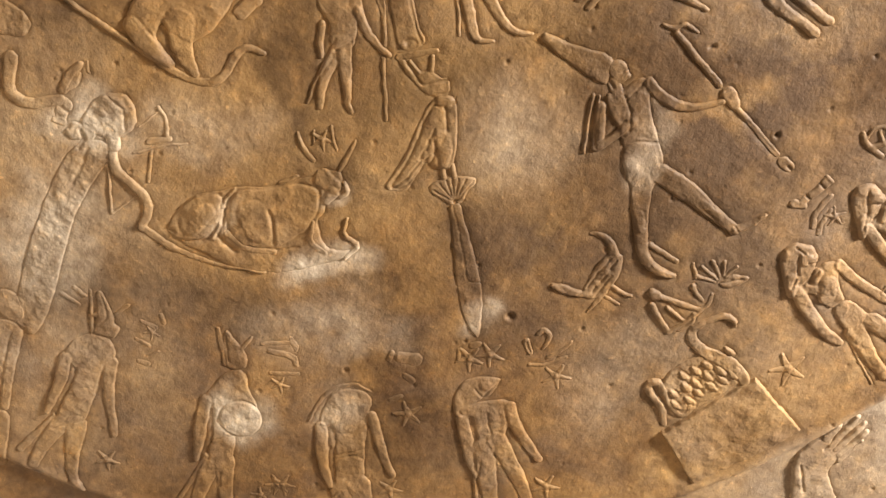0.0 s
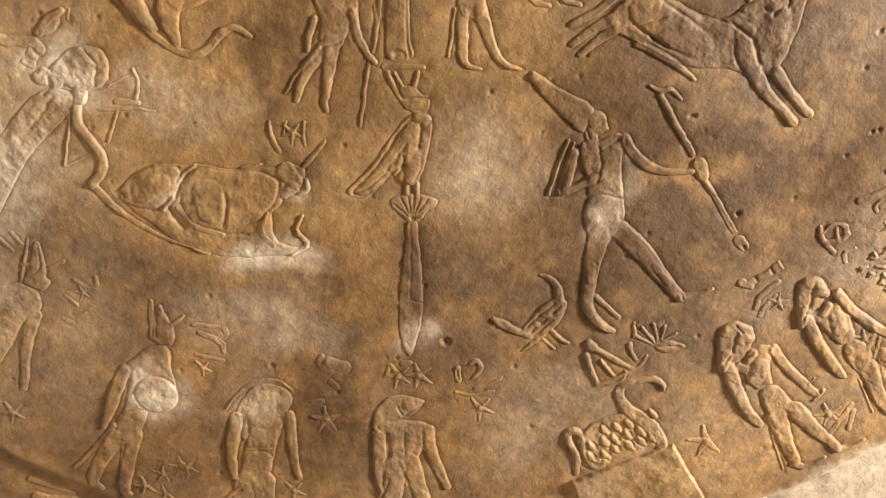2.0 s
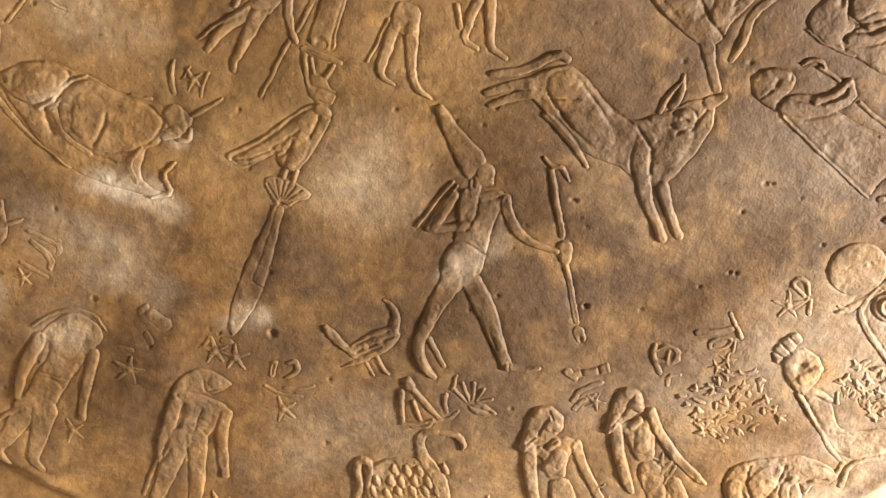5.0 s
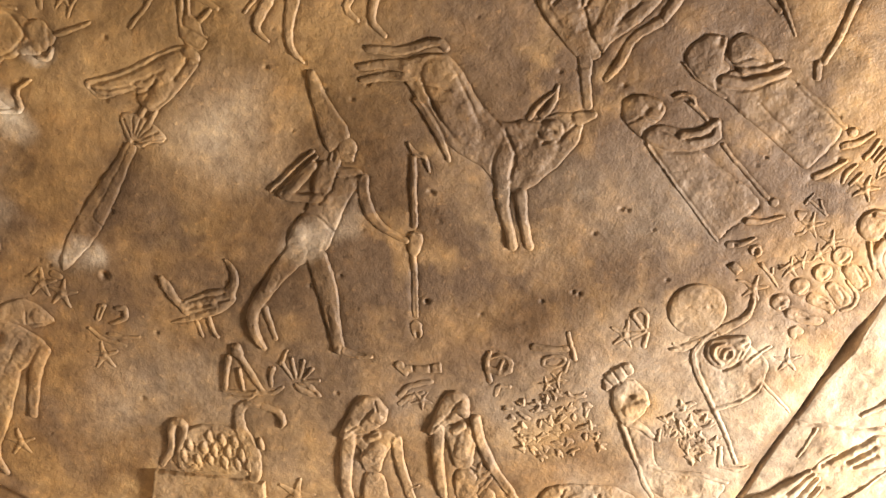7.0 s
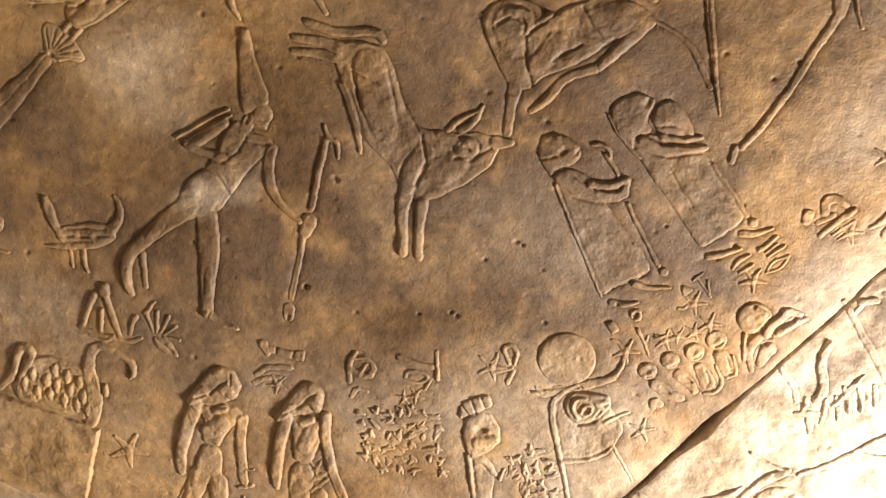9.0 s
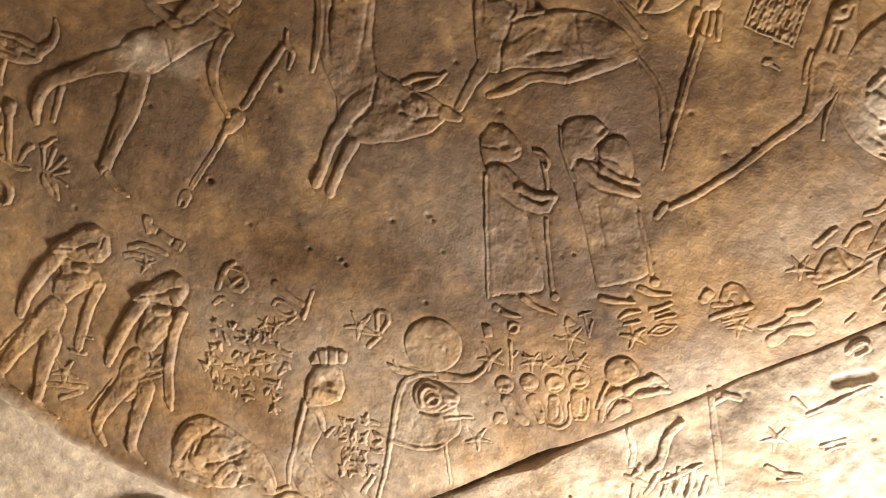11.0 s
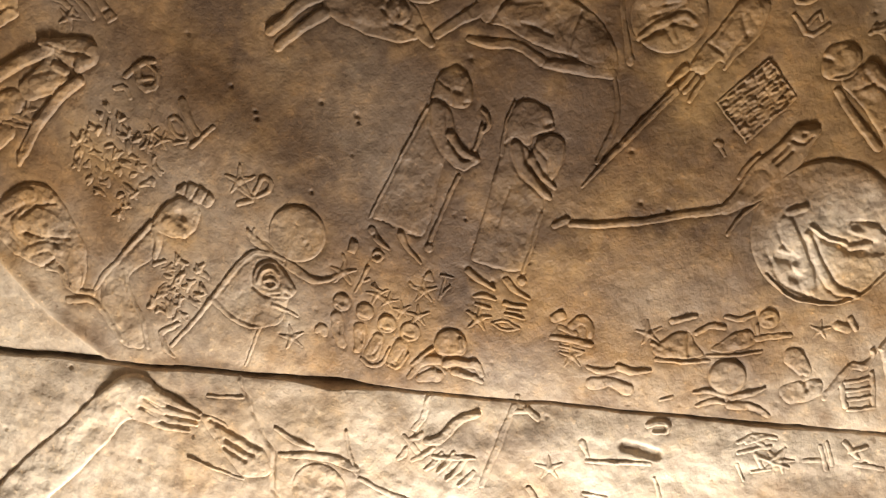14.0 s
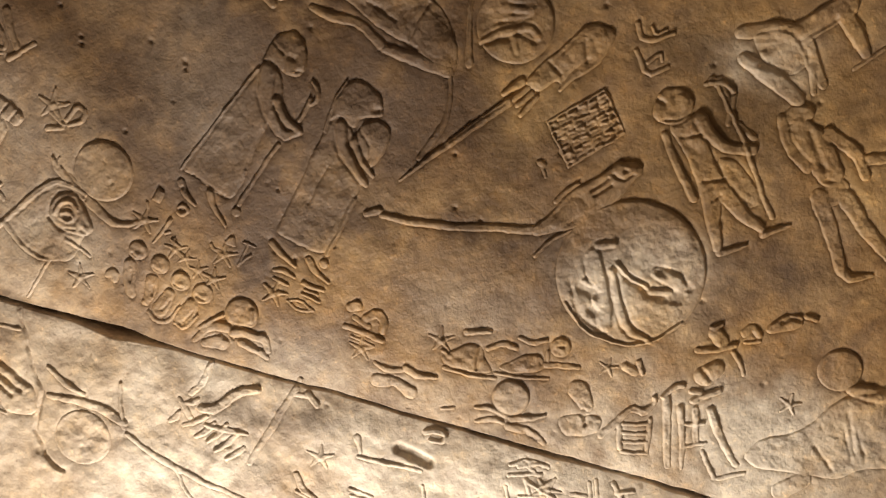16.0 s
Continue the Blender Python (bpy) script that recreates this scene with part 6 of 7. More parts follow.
figure("swan_relief", "carved long-necked swan with curled tail", (-0.243, 0.210), [
    body(5, 9, -48.9, -15.7, -21.6, -23.8, 2.9, -21.9, 22.4, -14.7, 25.6, 6.1, 31.5, 33, 22.6, 41.2, -17.7, 35.2, -50.6, 31.9, -60.9, 19.9, -45.7, 5.6),
    limb(7.5, -43.6, 7.5, 2.5, -44.2, 13.6, 4.6, -43.4, 19.5, 2.5),
    limb(7.5, -35.3, -5.2, 2.5, -35.9, 0.8, 4.5, -35.1, 6.7, 2.5),
    limb(7.5, -28.9, 14.1, 2.5, -29.5, 20.2, 4.5, -28.7, 26.1, 2.5),
    limb(7.5, -20.3, -1.7, 2.4, -20.8, 4.3, 4.5, -20, 10.2, 2.5),
    limb(7.5, -13.3, -15, 2.4, -13.9, -9.1, 4.5, -13, -3.2, 2.4),
    limb(7.5, -15.6, 12.3, 2.5, -16.1, 18.4, 4.5, -15.3, 24.3, 2.5),
    limb(7.5, -9.6, 2.4, 2.4, -10.1, 8.4, 4.5, -9.3, 14.3, 2.5),
    limb(7.5, 0.3, -9.9, 2.4, -0.2, -3.9, 4.5, 0.6, 1.9, 2.4),
    limb(7.5, 0.2, 16.4, 2.5, -0.3, 22.4, 4.5, 0.5, 28.3, 2.5),
    limb(7.5, 5.3, 3.9, 2.4, 4.8, 9.9, 4.5, 5.7, 15.8, 2.4),
    limb(7.5, 13.7, -7.4, 2.4, 13.2, -1.5, 4.4, 14.1, 4.3, 2.4),
    limb(7.5, 14.6, 18.5, 2.4, 14.1, 24.6, 4.5, 15, 30.5, 2.5),
    limb(7.5, 20, 7.1, 2.4, 19.5, 13.1, 4.5, 20.4, 19, 2.4),
    limb(7.5, 28.3, -8, 2.4, 27.8, -2, 4.4, 28.7, 3.7, 2.4),
    limb(7.5, 27.2, 20.2, 2.4, 26.7, 26.2, 4.5, 27.6, 32.1, 2.4),
    limb(7.5, 34.4, 11, 2.4, 33.9, 17, 4.4, 34.8, 22.8, 2.4),
    limb(7.5, 41.8, -5, 2.4, 41.4, 1, 4.4, 42.3, 6.7, 2.4),
    piece("neck", limb(7.5, 27.5, 47.6, 4.9, 32.6, 36.9, 6.9, 33.2, 20.9, 8.1, 29.3, 2.7, 8, 22.4, -14.7, 7.2, 21.1, -34.1, 6, 27.4, -46.4, 5.5, 38.8, -47.3, 4.3, 56, -41.3, 3.5, 67.8, -35.8, 4.3, 69.6, -24.6, 3.1, 65.7, -19, 1.6)),
    piece("tail", limb(7, -70.2, 25.1, 3.4, -57.1, 9.3, 4.6, -54.9, -13.1, 4.5, -51.9, -25.1, 4.5, -44.3, -27.6, 4.5, -38.2, -20.6, 4.5, -40.6, -9.4, 4.1, -49, 8.9, 3.7, -50.4, 28.7, 3.8, -41.2, 32.4, 3.8, -33.9, 26, 3.3)),
], wear=0.8)
figure("ibis_relief", "small carved goose with raised tail", (-0.245, 0.044), [
    body(6.5, 8, -23.1, 3.1, -4.8, -5, 16.1, -12.4, 33.1, -10.7, 37.3, 1.3, 24.7, 14, 7.9, 20.2, -9.2, 21.5, -22.2, 16),
    limb(6.5, 30.3, -5.6, 5.8, 37.4, -15.7, 4.3, 38.8, -28.4, 3.6, 34.8, -37.3, 2.9, 30.1, -41.3, 1.8),
    limb(5.5, -38.3, -24.6, 2.6, -34.3, -15.5, 5.9, -29.4, -3.8, 4.5, -20.3, 7.7, 3.4),
    limb(5, -3.8, 19.3, 3, -21.3, 22.3, 2.6, -33.9, 23.9, 1.5),
    limb(5, 5.9, 20.8, 3, 8.2, 35.5, 2.6, 12.4, 42, 1.5),
    limb(4.5, -7.6, 25.4, 2.2, -3.7, 40.3, 1.9),
    cut(2, 1.2, -14.6, 10.4, 4.2, 6.5, 28.6, -0.2),
    cut(2, 1.2, -14.1, 3.2, 5.9, -2.7, 26, -6.5),
    cut(1.6, 1.1, -13.8, 15.7, 14.2, 10.1),
    limb(7, -3.1, 6.5, 4.4),
    limb(7, 12.9, 1.7, 5.1),
], wear=0.7)
figure("rays_sign_relief", "carved seated sign under rays and a fish", (-0.180, 0.128), [
    limb(5.5, -34.1, -30.2, 5, -33.2, -24.8, 6.5),
    limb(5.5, -44, -19.9, 3.5, -48.8, -0.1, 3.1, -51.4, 15.4, 2.7),
    limb(5, -30.7, -19.2, 3.5, -19.7, 5.6, 3.1, -10.1, 21.7, 2.3),
    limb(5, -33.9, -5.5, 2.3, -32, 16.7, 2.3),
    limb(5.5, -53.5, 19.1, 3.1, -20.3, 22.2, 2.7, 0.3, 22.3, 2.7, 10, 16.7, 2.3),
    limb(5, 1.5, -5.4, 3.4, -2.2, 1, 2.7, -1.6, 14.2, 2.3),
    limb(5, -43.3, 24.6, 2, -26.4, 27.8, 2.3, -18.4, 20.4, 2.3),
    limb(4.5, 20.9, 6, 1.9, 11.2, -13.8, 2.3),
    limb(4.5, 24.5, 5.4, 1.9, 22.3, -16.3, 2.3),
    limb(4.5, 28.3, 5.9, 1.9, 34.3, -13.4, 2.3),
    limb(4.5, 31.7, 7.1, 1.9, 43.2, -4.8, 2.3),
    limb(4.5, 33.2, 10, 1.9, 48.2, 9, 2.3),
    body(5, 5, 21.1, 10, 38.2, 11.3, 52.6, 27.3, 40.9, 29.6, 24.2, 21.8),
    cut(2, 1.2, 25.3, 12.7, 44.1, 23.8),
], wear=0.7)
figure("open_hand_relief", "large carved forearm with an open hand", (-0.207, 0.406), [
    body(13, 14, -37.3, -26.3, -19, -32.2, 0.3, -32.5, 15, -25.5, 15.4, -6.1, 4.8, 7.1, -16, 13.9, -25.2, 33.7, -35.4, 62.4, -67.3, 110.8, -115.7, 64.1, -69, 14.2),
    cut(2.4, 1.6, 0.6, -16, 19.8, -16.4),
    cut(2, 1.6, -31.8, -18, -51.7, 15.7),
    piece("finger", limb(12, 10.1, -24.5, 6.6, 22.3, -27.1, 5.2, 32.1, -29.1, 3.8)),
    piece("finger", limb(13, 10, -14.4, 5.3, 32.7, -18.4, 4.3, 53.9, -23.7, 3.3)),
    piece("finger", limb(13, 9.9, -5.7, 5.3, 32, -7.5, 4.3, 53.2, -11.3, 3.3)),
    piece("finger", limb(12.5, 7.9, 2.8, 5.3, 29.5, 1.7, 4.3, 47.8, -0.8, 3.3)),
    piece("finger", limb(12, 4.1, 9.5, 4.8, 20.8, 8, 3.9, 36.8, 6, 2.8)),
], wear=0.2)
figure("reaching_arm_relief", "large pale carved arm with a bent wrist", (0.352, 0.319), [
    body(13, 16, -5.4, 168.1, -20, 115.2, -32.7, 59.7, -44.8, 15, -50.8, -9.9, -48.7, -27.1, -35.4, -41.4, -15.7, -46.5, 2.5, -43.6, 10.8, -29.7, 6.4, -11.1, -9.2, 0.4, 4.8, 32.8, 22.6, 87.9, 34.8, 138.7, 59.5, 193.3, 36.5, 249.4),
    cut(2.6, 1.8, -20, -26.2, -3.5, -37.8, 10.7, -54.4),
    cut(2.6, 1.8, -13.8, -18, 3.4, -31.2),
    cut(1.6, 2, -25.2, 0.4, -10.4, -3.1),
    piece("finger", limb(10, -22.4, -33, 7.3, -9, -45.6, 5.6, 5, -57.7, 4, 20.8, -69.7, 2.4)),
    piece("finger", limb(10.5, -13.8, -28.1, 6.1, 2.3, -41, 4.9, 14.8, -55.8, 4, 25.1, -65.5, 2.4)),
    piece("finger", limb(10.5, -6.7, -22.2, 5.7, 7.1, -33.6, 4.5, 19.4, -47.7, 3.7, 28.9, -59.7, 2.4)),
    piece("finger", limb(9.5, -0.7, -15.1, 5.3, 12.7, -25.9, 4.1, 23.3, -38.2, 3.3, 31.8, -49.9, 2.1)),
], wear=0.2)
figure("second_hand_relief", "large pale carved hand gripping a stem", (0.425, 0.192), [
    body(6, 9, -55.5, 61.3, -41.5, 43.4, -20.4, 33.4, 10.1, 13.7, 39.5, 22.4, 27.2, 50.4, 1.7, 55.3, -27.9, 58.4),
    cut(3.5, 2, -24.2, 38.2, 6.1, 19.2),
    cut(3.5, 2, -17.3, 46.9, 9.6, 28.8),
    cut(3.5, 2, -10.2, 52.5, 10.5, 38.9),
    cut(3, 2, -41.8, 52.1, -21.4, 36.9),
    piece("leaf", limb(6, -6.8, -6.5, 2.2, 11.4, -17, 3.7, 28.5, -32.1, 3)),
    piece("leaf", limb(6, 20.5, 2.9, 3, 33.2, -23.7, 4.5, 46.9, -45.8, 5.6, 65.8, -61.1, 4.1)),
    piece("leaf", limb(5, -66.5, 41, 1.9, -57.7, 24.9, 2.2, -49.6, 8.5, 2.2)),
], wear=0.5)
figure("egg_sign_relief", "carved egg sign beside small worn signs", (-0.455, -0.474), [
    limb(5, -18.1, -0.9, 4.4, -8.8, -0.7, 6.9, -1.1, -0.8, 5.3),
    limb(4, 12.2, -5.9, 1.6, 5.9, -2.8, 1.9),
    limb(4, 17.8, -2.9, 1.6, 10, 3.7, 1.9, 10.4, 6.9, 1.2),
    cut(1.5, 1.2, -3.5, 3.6, 1.7, 2.6),
], wear=0.3)
figure("captive_relief", "small carved kneeling captive with round head", (0.350, 0.069), [
    disc(5.5, 9, -18.8, -10.1, 9.4),
    limb(4.5, -8.5, 1.6, 6.3, 7, 8.8, 6.3, 19.1, 10.7, 4.9),
    limb(6, -15.9, -9.3, 4.2),
    cut(2, 1.4, -18.3, -3.5, -11.7, -8.3),
    cut(1.5, 1.2, -2.3, 2.7, 8.2, 7),
], wear=0.6)
figure("captive_relief", "small carved kneeling captive with round head", (0.365, 0.056), [
    disc(5.5, 9, -15.7, -13.1, 9.4),
    limb(4.5, -4.5, -0.6, 6, 9.3, 6, 5.7, 15.7, 13.4, 4),
    limb(6, -12.7, -12.4, 4.2),
    cut(2, 1.4, -15.2, -6.6, -8.5, -11.4),
    cut(1.5, 1.2, 1.7, 0.5, 10.5, 4.2),
], wear=0.6)
figure("captive_relief", "small carved kneeling captive with round head", (0.387, 0.049), [
    disc(5.5, 9, -17.3, -19.8, 9.6),
    limb(4.5, -9.2, -5.1, 5.7, 3.9, 9.1, 7.8),
    limb(6, -14.3, -19.1, 4.3),
    cut(2, 1.4, -16.7, -13.3, -10.1, -18.1),
    cut(1.5, 1.2, -2.9, -4, 5.1, 7.2),
    limb(4.5, 3, 20.2, 2, 14.6, 17.5, 2.6, 17.9, 4.8, 2.3, 6.2, -10.5, 1.7),
], wear=0.6)
figure("captive_relief", "small carved kneeling captive with round head", (0.401, 0.031), [
    disc(5.5, 9, -14.5, -18.4, 10.2),
    limb(4.5, -7.1, -4.3, 7.4, 6.5, 10.2, 8),
    limb(6, -11.5, -17.7, 4.6),
    cut(2, 1.4, -13.9, -11.9, -7.3, -16.7),
    cut(1.5, 1.2, -0.8, -3.2, 7.7, 8.3),
    limb(4.5, 6.5, 17.7, 2, 14.9, 11.3, 2.3, 4.6, -6.2, 1.7),
], wear=0.6)
figure("altar_bar", "short carved bar of an altar", (0.609, -0.347), [
    limb(5, -2.6, 10.9, 2.2, 1.7, -10.4, 2.2),
])
figure("altar_bar", "short carved bar of an altar", (0.617, -0.344), [
    limb(5, -2.3, 10.2, 2.2, 3.2, -10.8, 2.2),
])
figure("altar_bar", "short carved bar of an altar", (0.626, -0.342), [
    limb(5, -2.4, 10.7, 2.2, 2.5, -10.5, 2.2),
])
figure("altar_bar", "short carved bar of an altar", (0.636, -0.339), [
    limb(5, -2.8, 10.4, 2.2, 3.4, -10.6, 2.2),
])

# ---- the slab ----
CUTBACK = 0.0011


def trough(edge, shapes):
    """How far the ground is carved back towards the edge of a figure."""
    tall = min(1.0, max(s[1] for s in shapes if s[0] != "cut") / 0.0028)
    return CUTBACK * tall * (0.45 * np.exp(-np.maximum(-edge, 0) / 0.006) + 0.55 * np.exp(-np.maximum(-edge, 0) / 0.0022))


DISC, RADIUS = (-0.063, -0.477), 0.856
JOINT = [(0.2415, 0.379), (0.6665, -0.340)]
PITS = [(-0.341, 0.015, 0.0058, 0.0033), (-0.517, -0.064, 0.0041, 0.0017), (-0.013, 0.051, 0.0040, 0.0022), (-0.004, -0.064, 0.0032, 0.0017), (0.185, -0.039, 0.0027, 0.0017), (0.138, 0.046, 0.0029, 0.0017), (-0.072, -0.026, 0.0023, 0.0011), (-0.001, -0.062, 0.0034, 0.0017), (-0.131, -0.128, 0.0022, 0.0011), (0.181, -0.041, 0.0027, 0.0017), (0.178, -0.041, 0.0032, 0.0017), (0.132, 0.044, 0.0028, 0.0017), (0.311, -0.087, 0.0021, 0.0017), (0.209, -0.019, 0.0022, 0.0011), (0.199, 0.009, 0.0022, 0.0011), (0.223, 0.033, 0.0028, 0.0017), (-0.014, 0.051, 0.0028, 0.0017), (0.101, 0.053, 0.0028, 0.0017), (-0.491, -0.272, 0.0037, 0.0017), (-0.222, -0.238, 0.0032, 0.0017)]
SLOTS = [(0.581, -0.124, 0.601, -0.147, 0.0066, 0.004), (0.496, 0.225, 0.517, 0.213, 0.0041, 0.0012)]
CRACK = [(0.353, 0.192), (0.382, 0.196), (0.412, 0.201), (0.439, 0.202), (0.478, 0.221), (0.504, 0.222), (0.523, 0.207)]
# Smoke stains, plus dim areas and the round head's shade painted dark.
SOOT_DIM = [(0.270, -0.080, 0.10, 0.06, -60, 1.0), (0.330, -0.110, 0.08, 0.05, -60, 0.7), (-0.230, -0.240, 0.10, 0.05, 30, 0.5), (0.225, -0.111, 0.09, 0.07, -65, 1.1), (0.112, -0.064, 0.08, 0.06, -40, 1.1), (0.368, -0.057, 0.05, 0.05, -60, 0.7), (0.347, -0.478, 0.08, 0.05, -75, 0.8), (0.325, -0.300, 0.05, 0.03, -50, 0.9), (0.125, 0.446, 0.077, 0.058, -17, 0.8), (0.237, 0.078, 0.232, 0.088, -66, 0.45), (0.240, -0.107, 0.173, 0.173, -65, 1.1), (0.073, 0.114, 0.177, 0.118, -65, 0.45), (-0.078, -0.070, 0.238, 0.113, 25, 0.3), (0.463, 0.076, 0.029, 0.035, -67, 0.7), (0.529, -0.035, 0.069, 0.029, -67, 0.5), (0.361, 0.223, 0.042, 0.030, -67, 0.5), (0.380, 0.135, 0.174, 0.008, -59, 0.6), (0.565, -0.156, 0.223, 0.008, -59, 0.6), (-0.073, 0.046, 0.229, 0.120, -42, 0.75), (0.127, -0.119, 0.217, 0.104, -42, 0.7), (-0.227, -0.215, 0.181, 0.082, 25, 0.5), (0.187, 0.005, 0.195, 0.123, -75, 0.7), (-0.778, -0.164, 0.125, 0.088, 44, 0.12), (-0.313, -0.320, 0.034, 0.106, 45, 0.85), (-0.286, -0.054, 0.074, 0.074, 45, 0.75), (-0.522, 0.052, 0.064, 0.085, 44, 0.6), (0.192, 0.010, 0.178, 0.151, -64, 0.7), (-0.333, -0.245, 0.083, 0.050, 8, 0.56), (-0.279, -0.159, 0.063, 0.068, -39, 0.38), (-0.298, 0.028, 0.138, 0.044, 7, 0.45), (-0.281, -0.046, 0.036, 0.072, 40, 0.52), (-0.315, -0.081, 0.057, 0.018, 124, 2.2), (-0.031, -0.132, 0.060, 0.066, 8, 0.6), (-0.012, 0.061, 0.090, 0.042, 7, 0.41), (-0.198, -0.017, 0.054, 0.036, 7, 0.3), (-0.544, 0.020, 0.079, 0.040, 6, 0.45), (-0.608, -0.287, 0.150, 0.072, 56, 0.55), (-0.551, -0.192, 0.079, 0.053, 44, 0.45), (0.190, -0.101, 0.032, 0.084, -38, 0.6), (0.338, -0.272, 0.064, 0.059, -37, 0.6), (-0.090, 0.088, 0.084, 0.062, -37, 0.5), (0.503, -0.482, 0.056, 0.046, -76, 0.9), (0.293, -0.469, 0.038, 0.043, -74, 0.8), (0.373, -0.103, 0.086, 0.032, -66, 0.3), (0.065, -0.122, 0.464, 0.186, -37, 0.95), (0.209, -0.113, 0.312, 0.151, -65, 1.0), (0.387, -0.284, 0.194, 0.102, -65, 0.65), (0.343, -0.280, 0.193, 0.153, -65, 0.6), (-0.166, 0.069, 0.187, 0.031, 6, 0.26), (-0.150, -0.209, 0.086, 0.049, 8, 0.22)]
# Pale wear, plus light painted on the joint lip, outer slab and left side.
PALE_LIT = [(-0.292, 0.154, 0.10, 0.07, 7, 0.3), (0.304, 0.147, 0.09, 0.08, -60, 0.5), (0.262, 0.195, 0.07, 0.06, -50, 0.4), (0.250, 0.324, 0.10, 0.05, -40, 0.5), (0.460, -0.220, 0.07, 0.05, -60, 0.25), (0.200, 0.270, 0.08, 0.06, -30, 0.4), (0.053, 0.186, 0.09, 0.06, -30, 0.3), (-0.664, -0.380, 0.168, 0.271, 45, 0.3), (-0.626, -0.399, 0.076, 0.101, 68, 0.8), (-0.474, -0.431, 0.046, 0.035, 45, 1.0), (0.064, -0.030, 0.106, 0.048, 45, 0.25), (0.654, -0.419, 0.178, 0.081, -66, 0.95), (0.649, -0.351, 0.087, 0.044, -76, 0.9), (0.197, 0.323, 0.124, 0.037, -11, 0.5), (-0.418, -0.355, 0.081, 0.046, 45, 0.35), (-0.496, -0.110, 0.119, 0.040, 44, 0.4), (-0.189, -0.123, 0.074, 0.057, 45, 0.35), (-0.435, -0.165, 0.050, 0.025, 40, 1), (-0.117, -0.021, 0.037, 0.024, -43, 1), (-0.479, -0.285, 0.039, 0.017, 8, 0.5), (-0.360, -0.227, 0.018, 0.011, 8, 0.7), (-0.188, -0.130, 0.062, 0.040, 8, 0.4), (-0.493, -0.103, 0.074, 0.043, 7, 0.4), (-0.364, -0.005, 0.018, 0.025, 7, 0.6), (0.179, -0.042, 0.099, 0.066, 7, 0.35), (0.218, 0.138, 0.095, 0.089, 6, 0.45), (-0.648, -0.105, 0.037, 0.040, 44, 0.9), (-0.564, -0.032, 0.042, 0.042, 44, 0.4), (-0.488, -0.428, 0.070, 0.035, 45, 0.6), (0.475, -0.376, 0.067, 0.057, -76, 0.9), (0.307, -0.519, 0.057, 0.028, -55, 0.5), (0.045, 0.431, 0.104, 0.039, -40, 0.6), (0.336, 0.166, 0.197, 0.120, -29, 0.2), (-0.094, 0.198, 0.216, 0.170, 24, 0.12), (0.262, 0.288, 0.236, 0.035, -61, 0.35), (0.541, -0.167, 0.331, 0.039, -61, 0.4), (0.361, 0.380, 0.087, 0.074, -67, 0.7)]
OCHRE = [(0.296, -0.325, 0.05, 0.05, -65, 0.8), (0.328, -0.452, 0.05, 0.04, -75, 0.8), (0.005, -0.179, 0.03, 0.02, 20, 0.6), (0.253, 0.070, 0.035, 0.035, 0, 0.5), (0.090, 0.205, 0.05, 0.03, -20, 0.6), (0.310, -0.130, 0.05, 0.03, -50, 0.4), (0.451, 0.120, 0.082, 0.047, -67, 0.6), (0.492, -0.029, 0.114, 0.023, -62, 0.5), (0.625, -0.246, 0.066, 0.027, -67, 0.35), (0.442, 0.208, 0.035, 0.064, -76, 0.5), (-0.261, 0.296, 0.091, 0.070, 44, 0.5), (-0.698, -0.194, 0.042, 0.063, 44, 0.4), (-0.245, -0.051, 0.018, 0.015, 7, 0.54), (-0.271, -0.026, 0.018, 0.015, 7, 0.42), (-0.243, 0.212, 0.074, 0.041, 6, 0.36), (0.080, -0.005, 0.028, 0.014, 7, 0.42), (-0.344, -0.247, 0.033, 0.022, 8, 0.3), (-0.105, -0.153, 0.033, 0.044, 8, 0.3), (0.356, -0.196, 0.026, 0.031, -38, 0.36), (0.005, 0.177, 0.035, 0.035, -38, 0.24), (0.109, 0.200, 0.048, 0.036, -39, 0.24), (-0.473, -0.397, 0.152, 0.053, 45, 0.24), (0.327, -0.447, 0.029, 0.029, -75, 0.54), (0.397, -0.558, 0.039, 0.029, -75, 0.3), (-0.405, -0.329, 0.408, 0.192, 45, 0.45), (-0.148, -0.219, 0.226, 0.107, 8, 0.5), (0.350, -0.495, 0.169, 0.145, -75, 0.45)]


ALONG = (Vector(JOINT[1]) - Vector(JOINT[0])).normalized()
ACROSS = Vector((-ALONG.y, ALONG.x))


def wander(u):
    """The joint's unevenness along its length."""
    return 0.0036 * fbm(u, u * 0 + 2.0, 0.06, 4)


def joint_side(x, y):
    """Distance from the joint between the slabs, positive on the outer slab."""
    dx, dy = x - JOINT[0][0], y - JOINT[0][1]
    return dx * ACROSS.x + dy * ACROSS.y - wander(dx * ALONG.x + dy * ALONG.y)


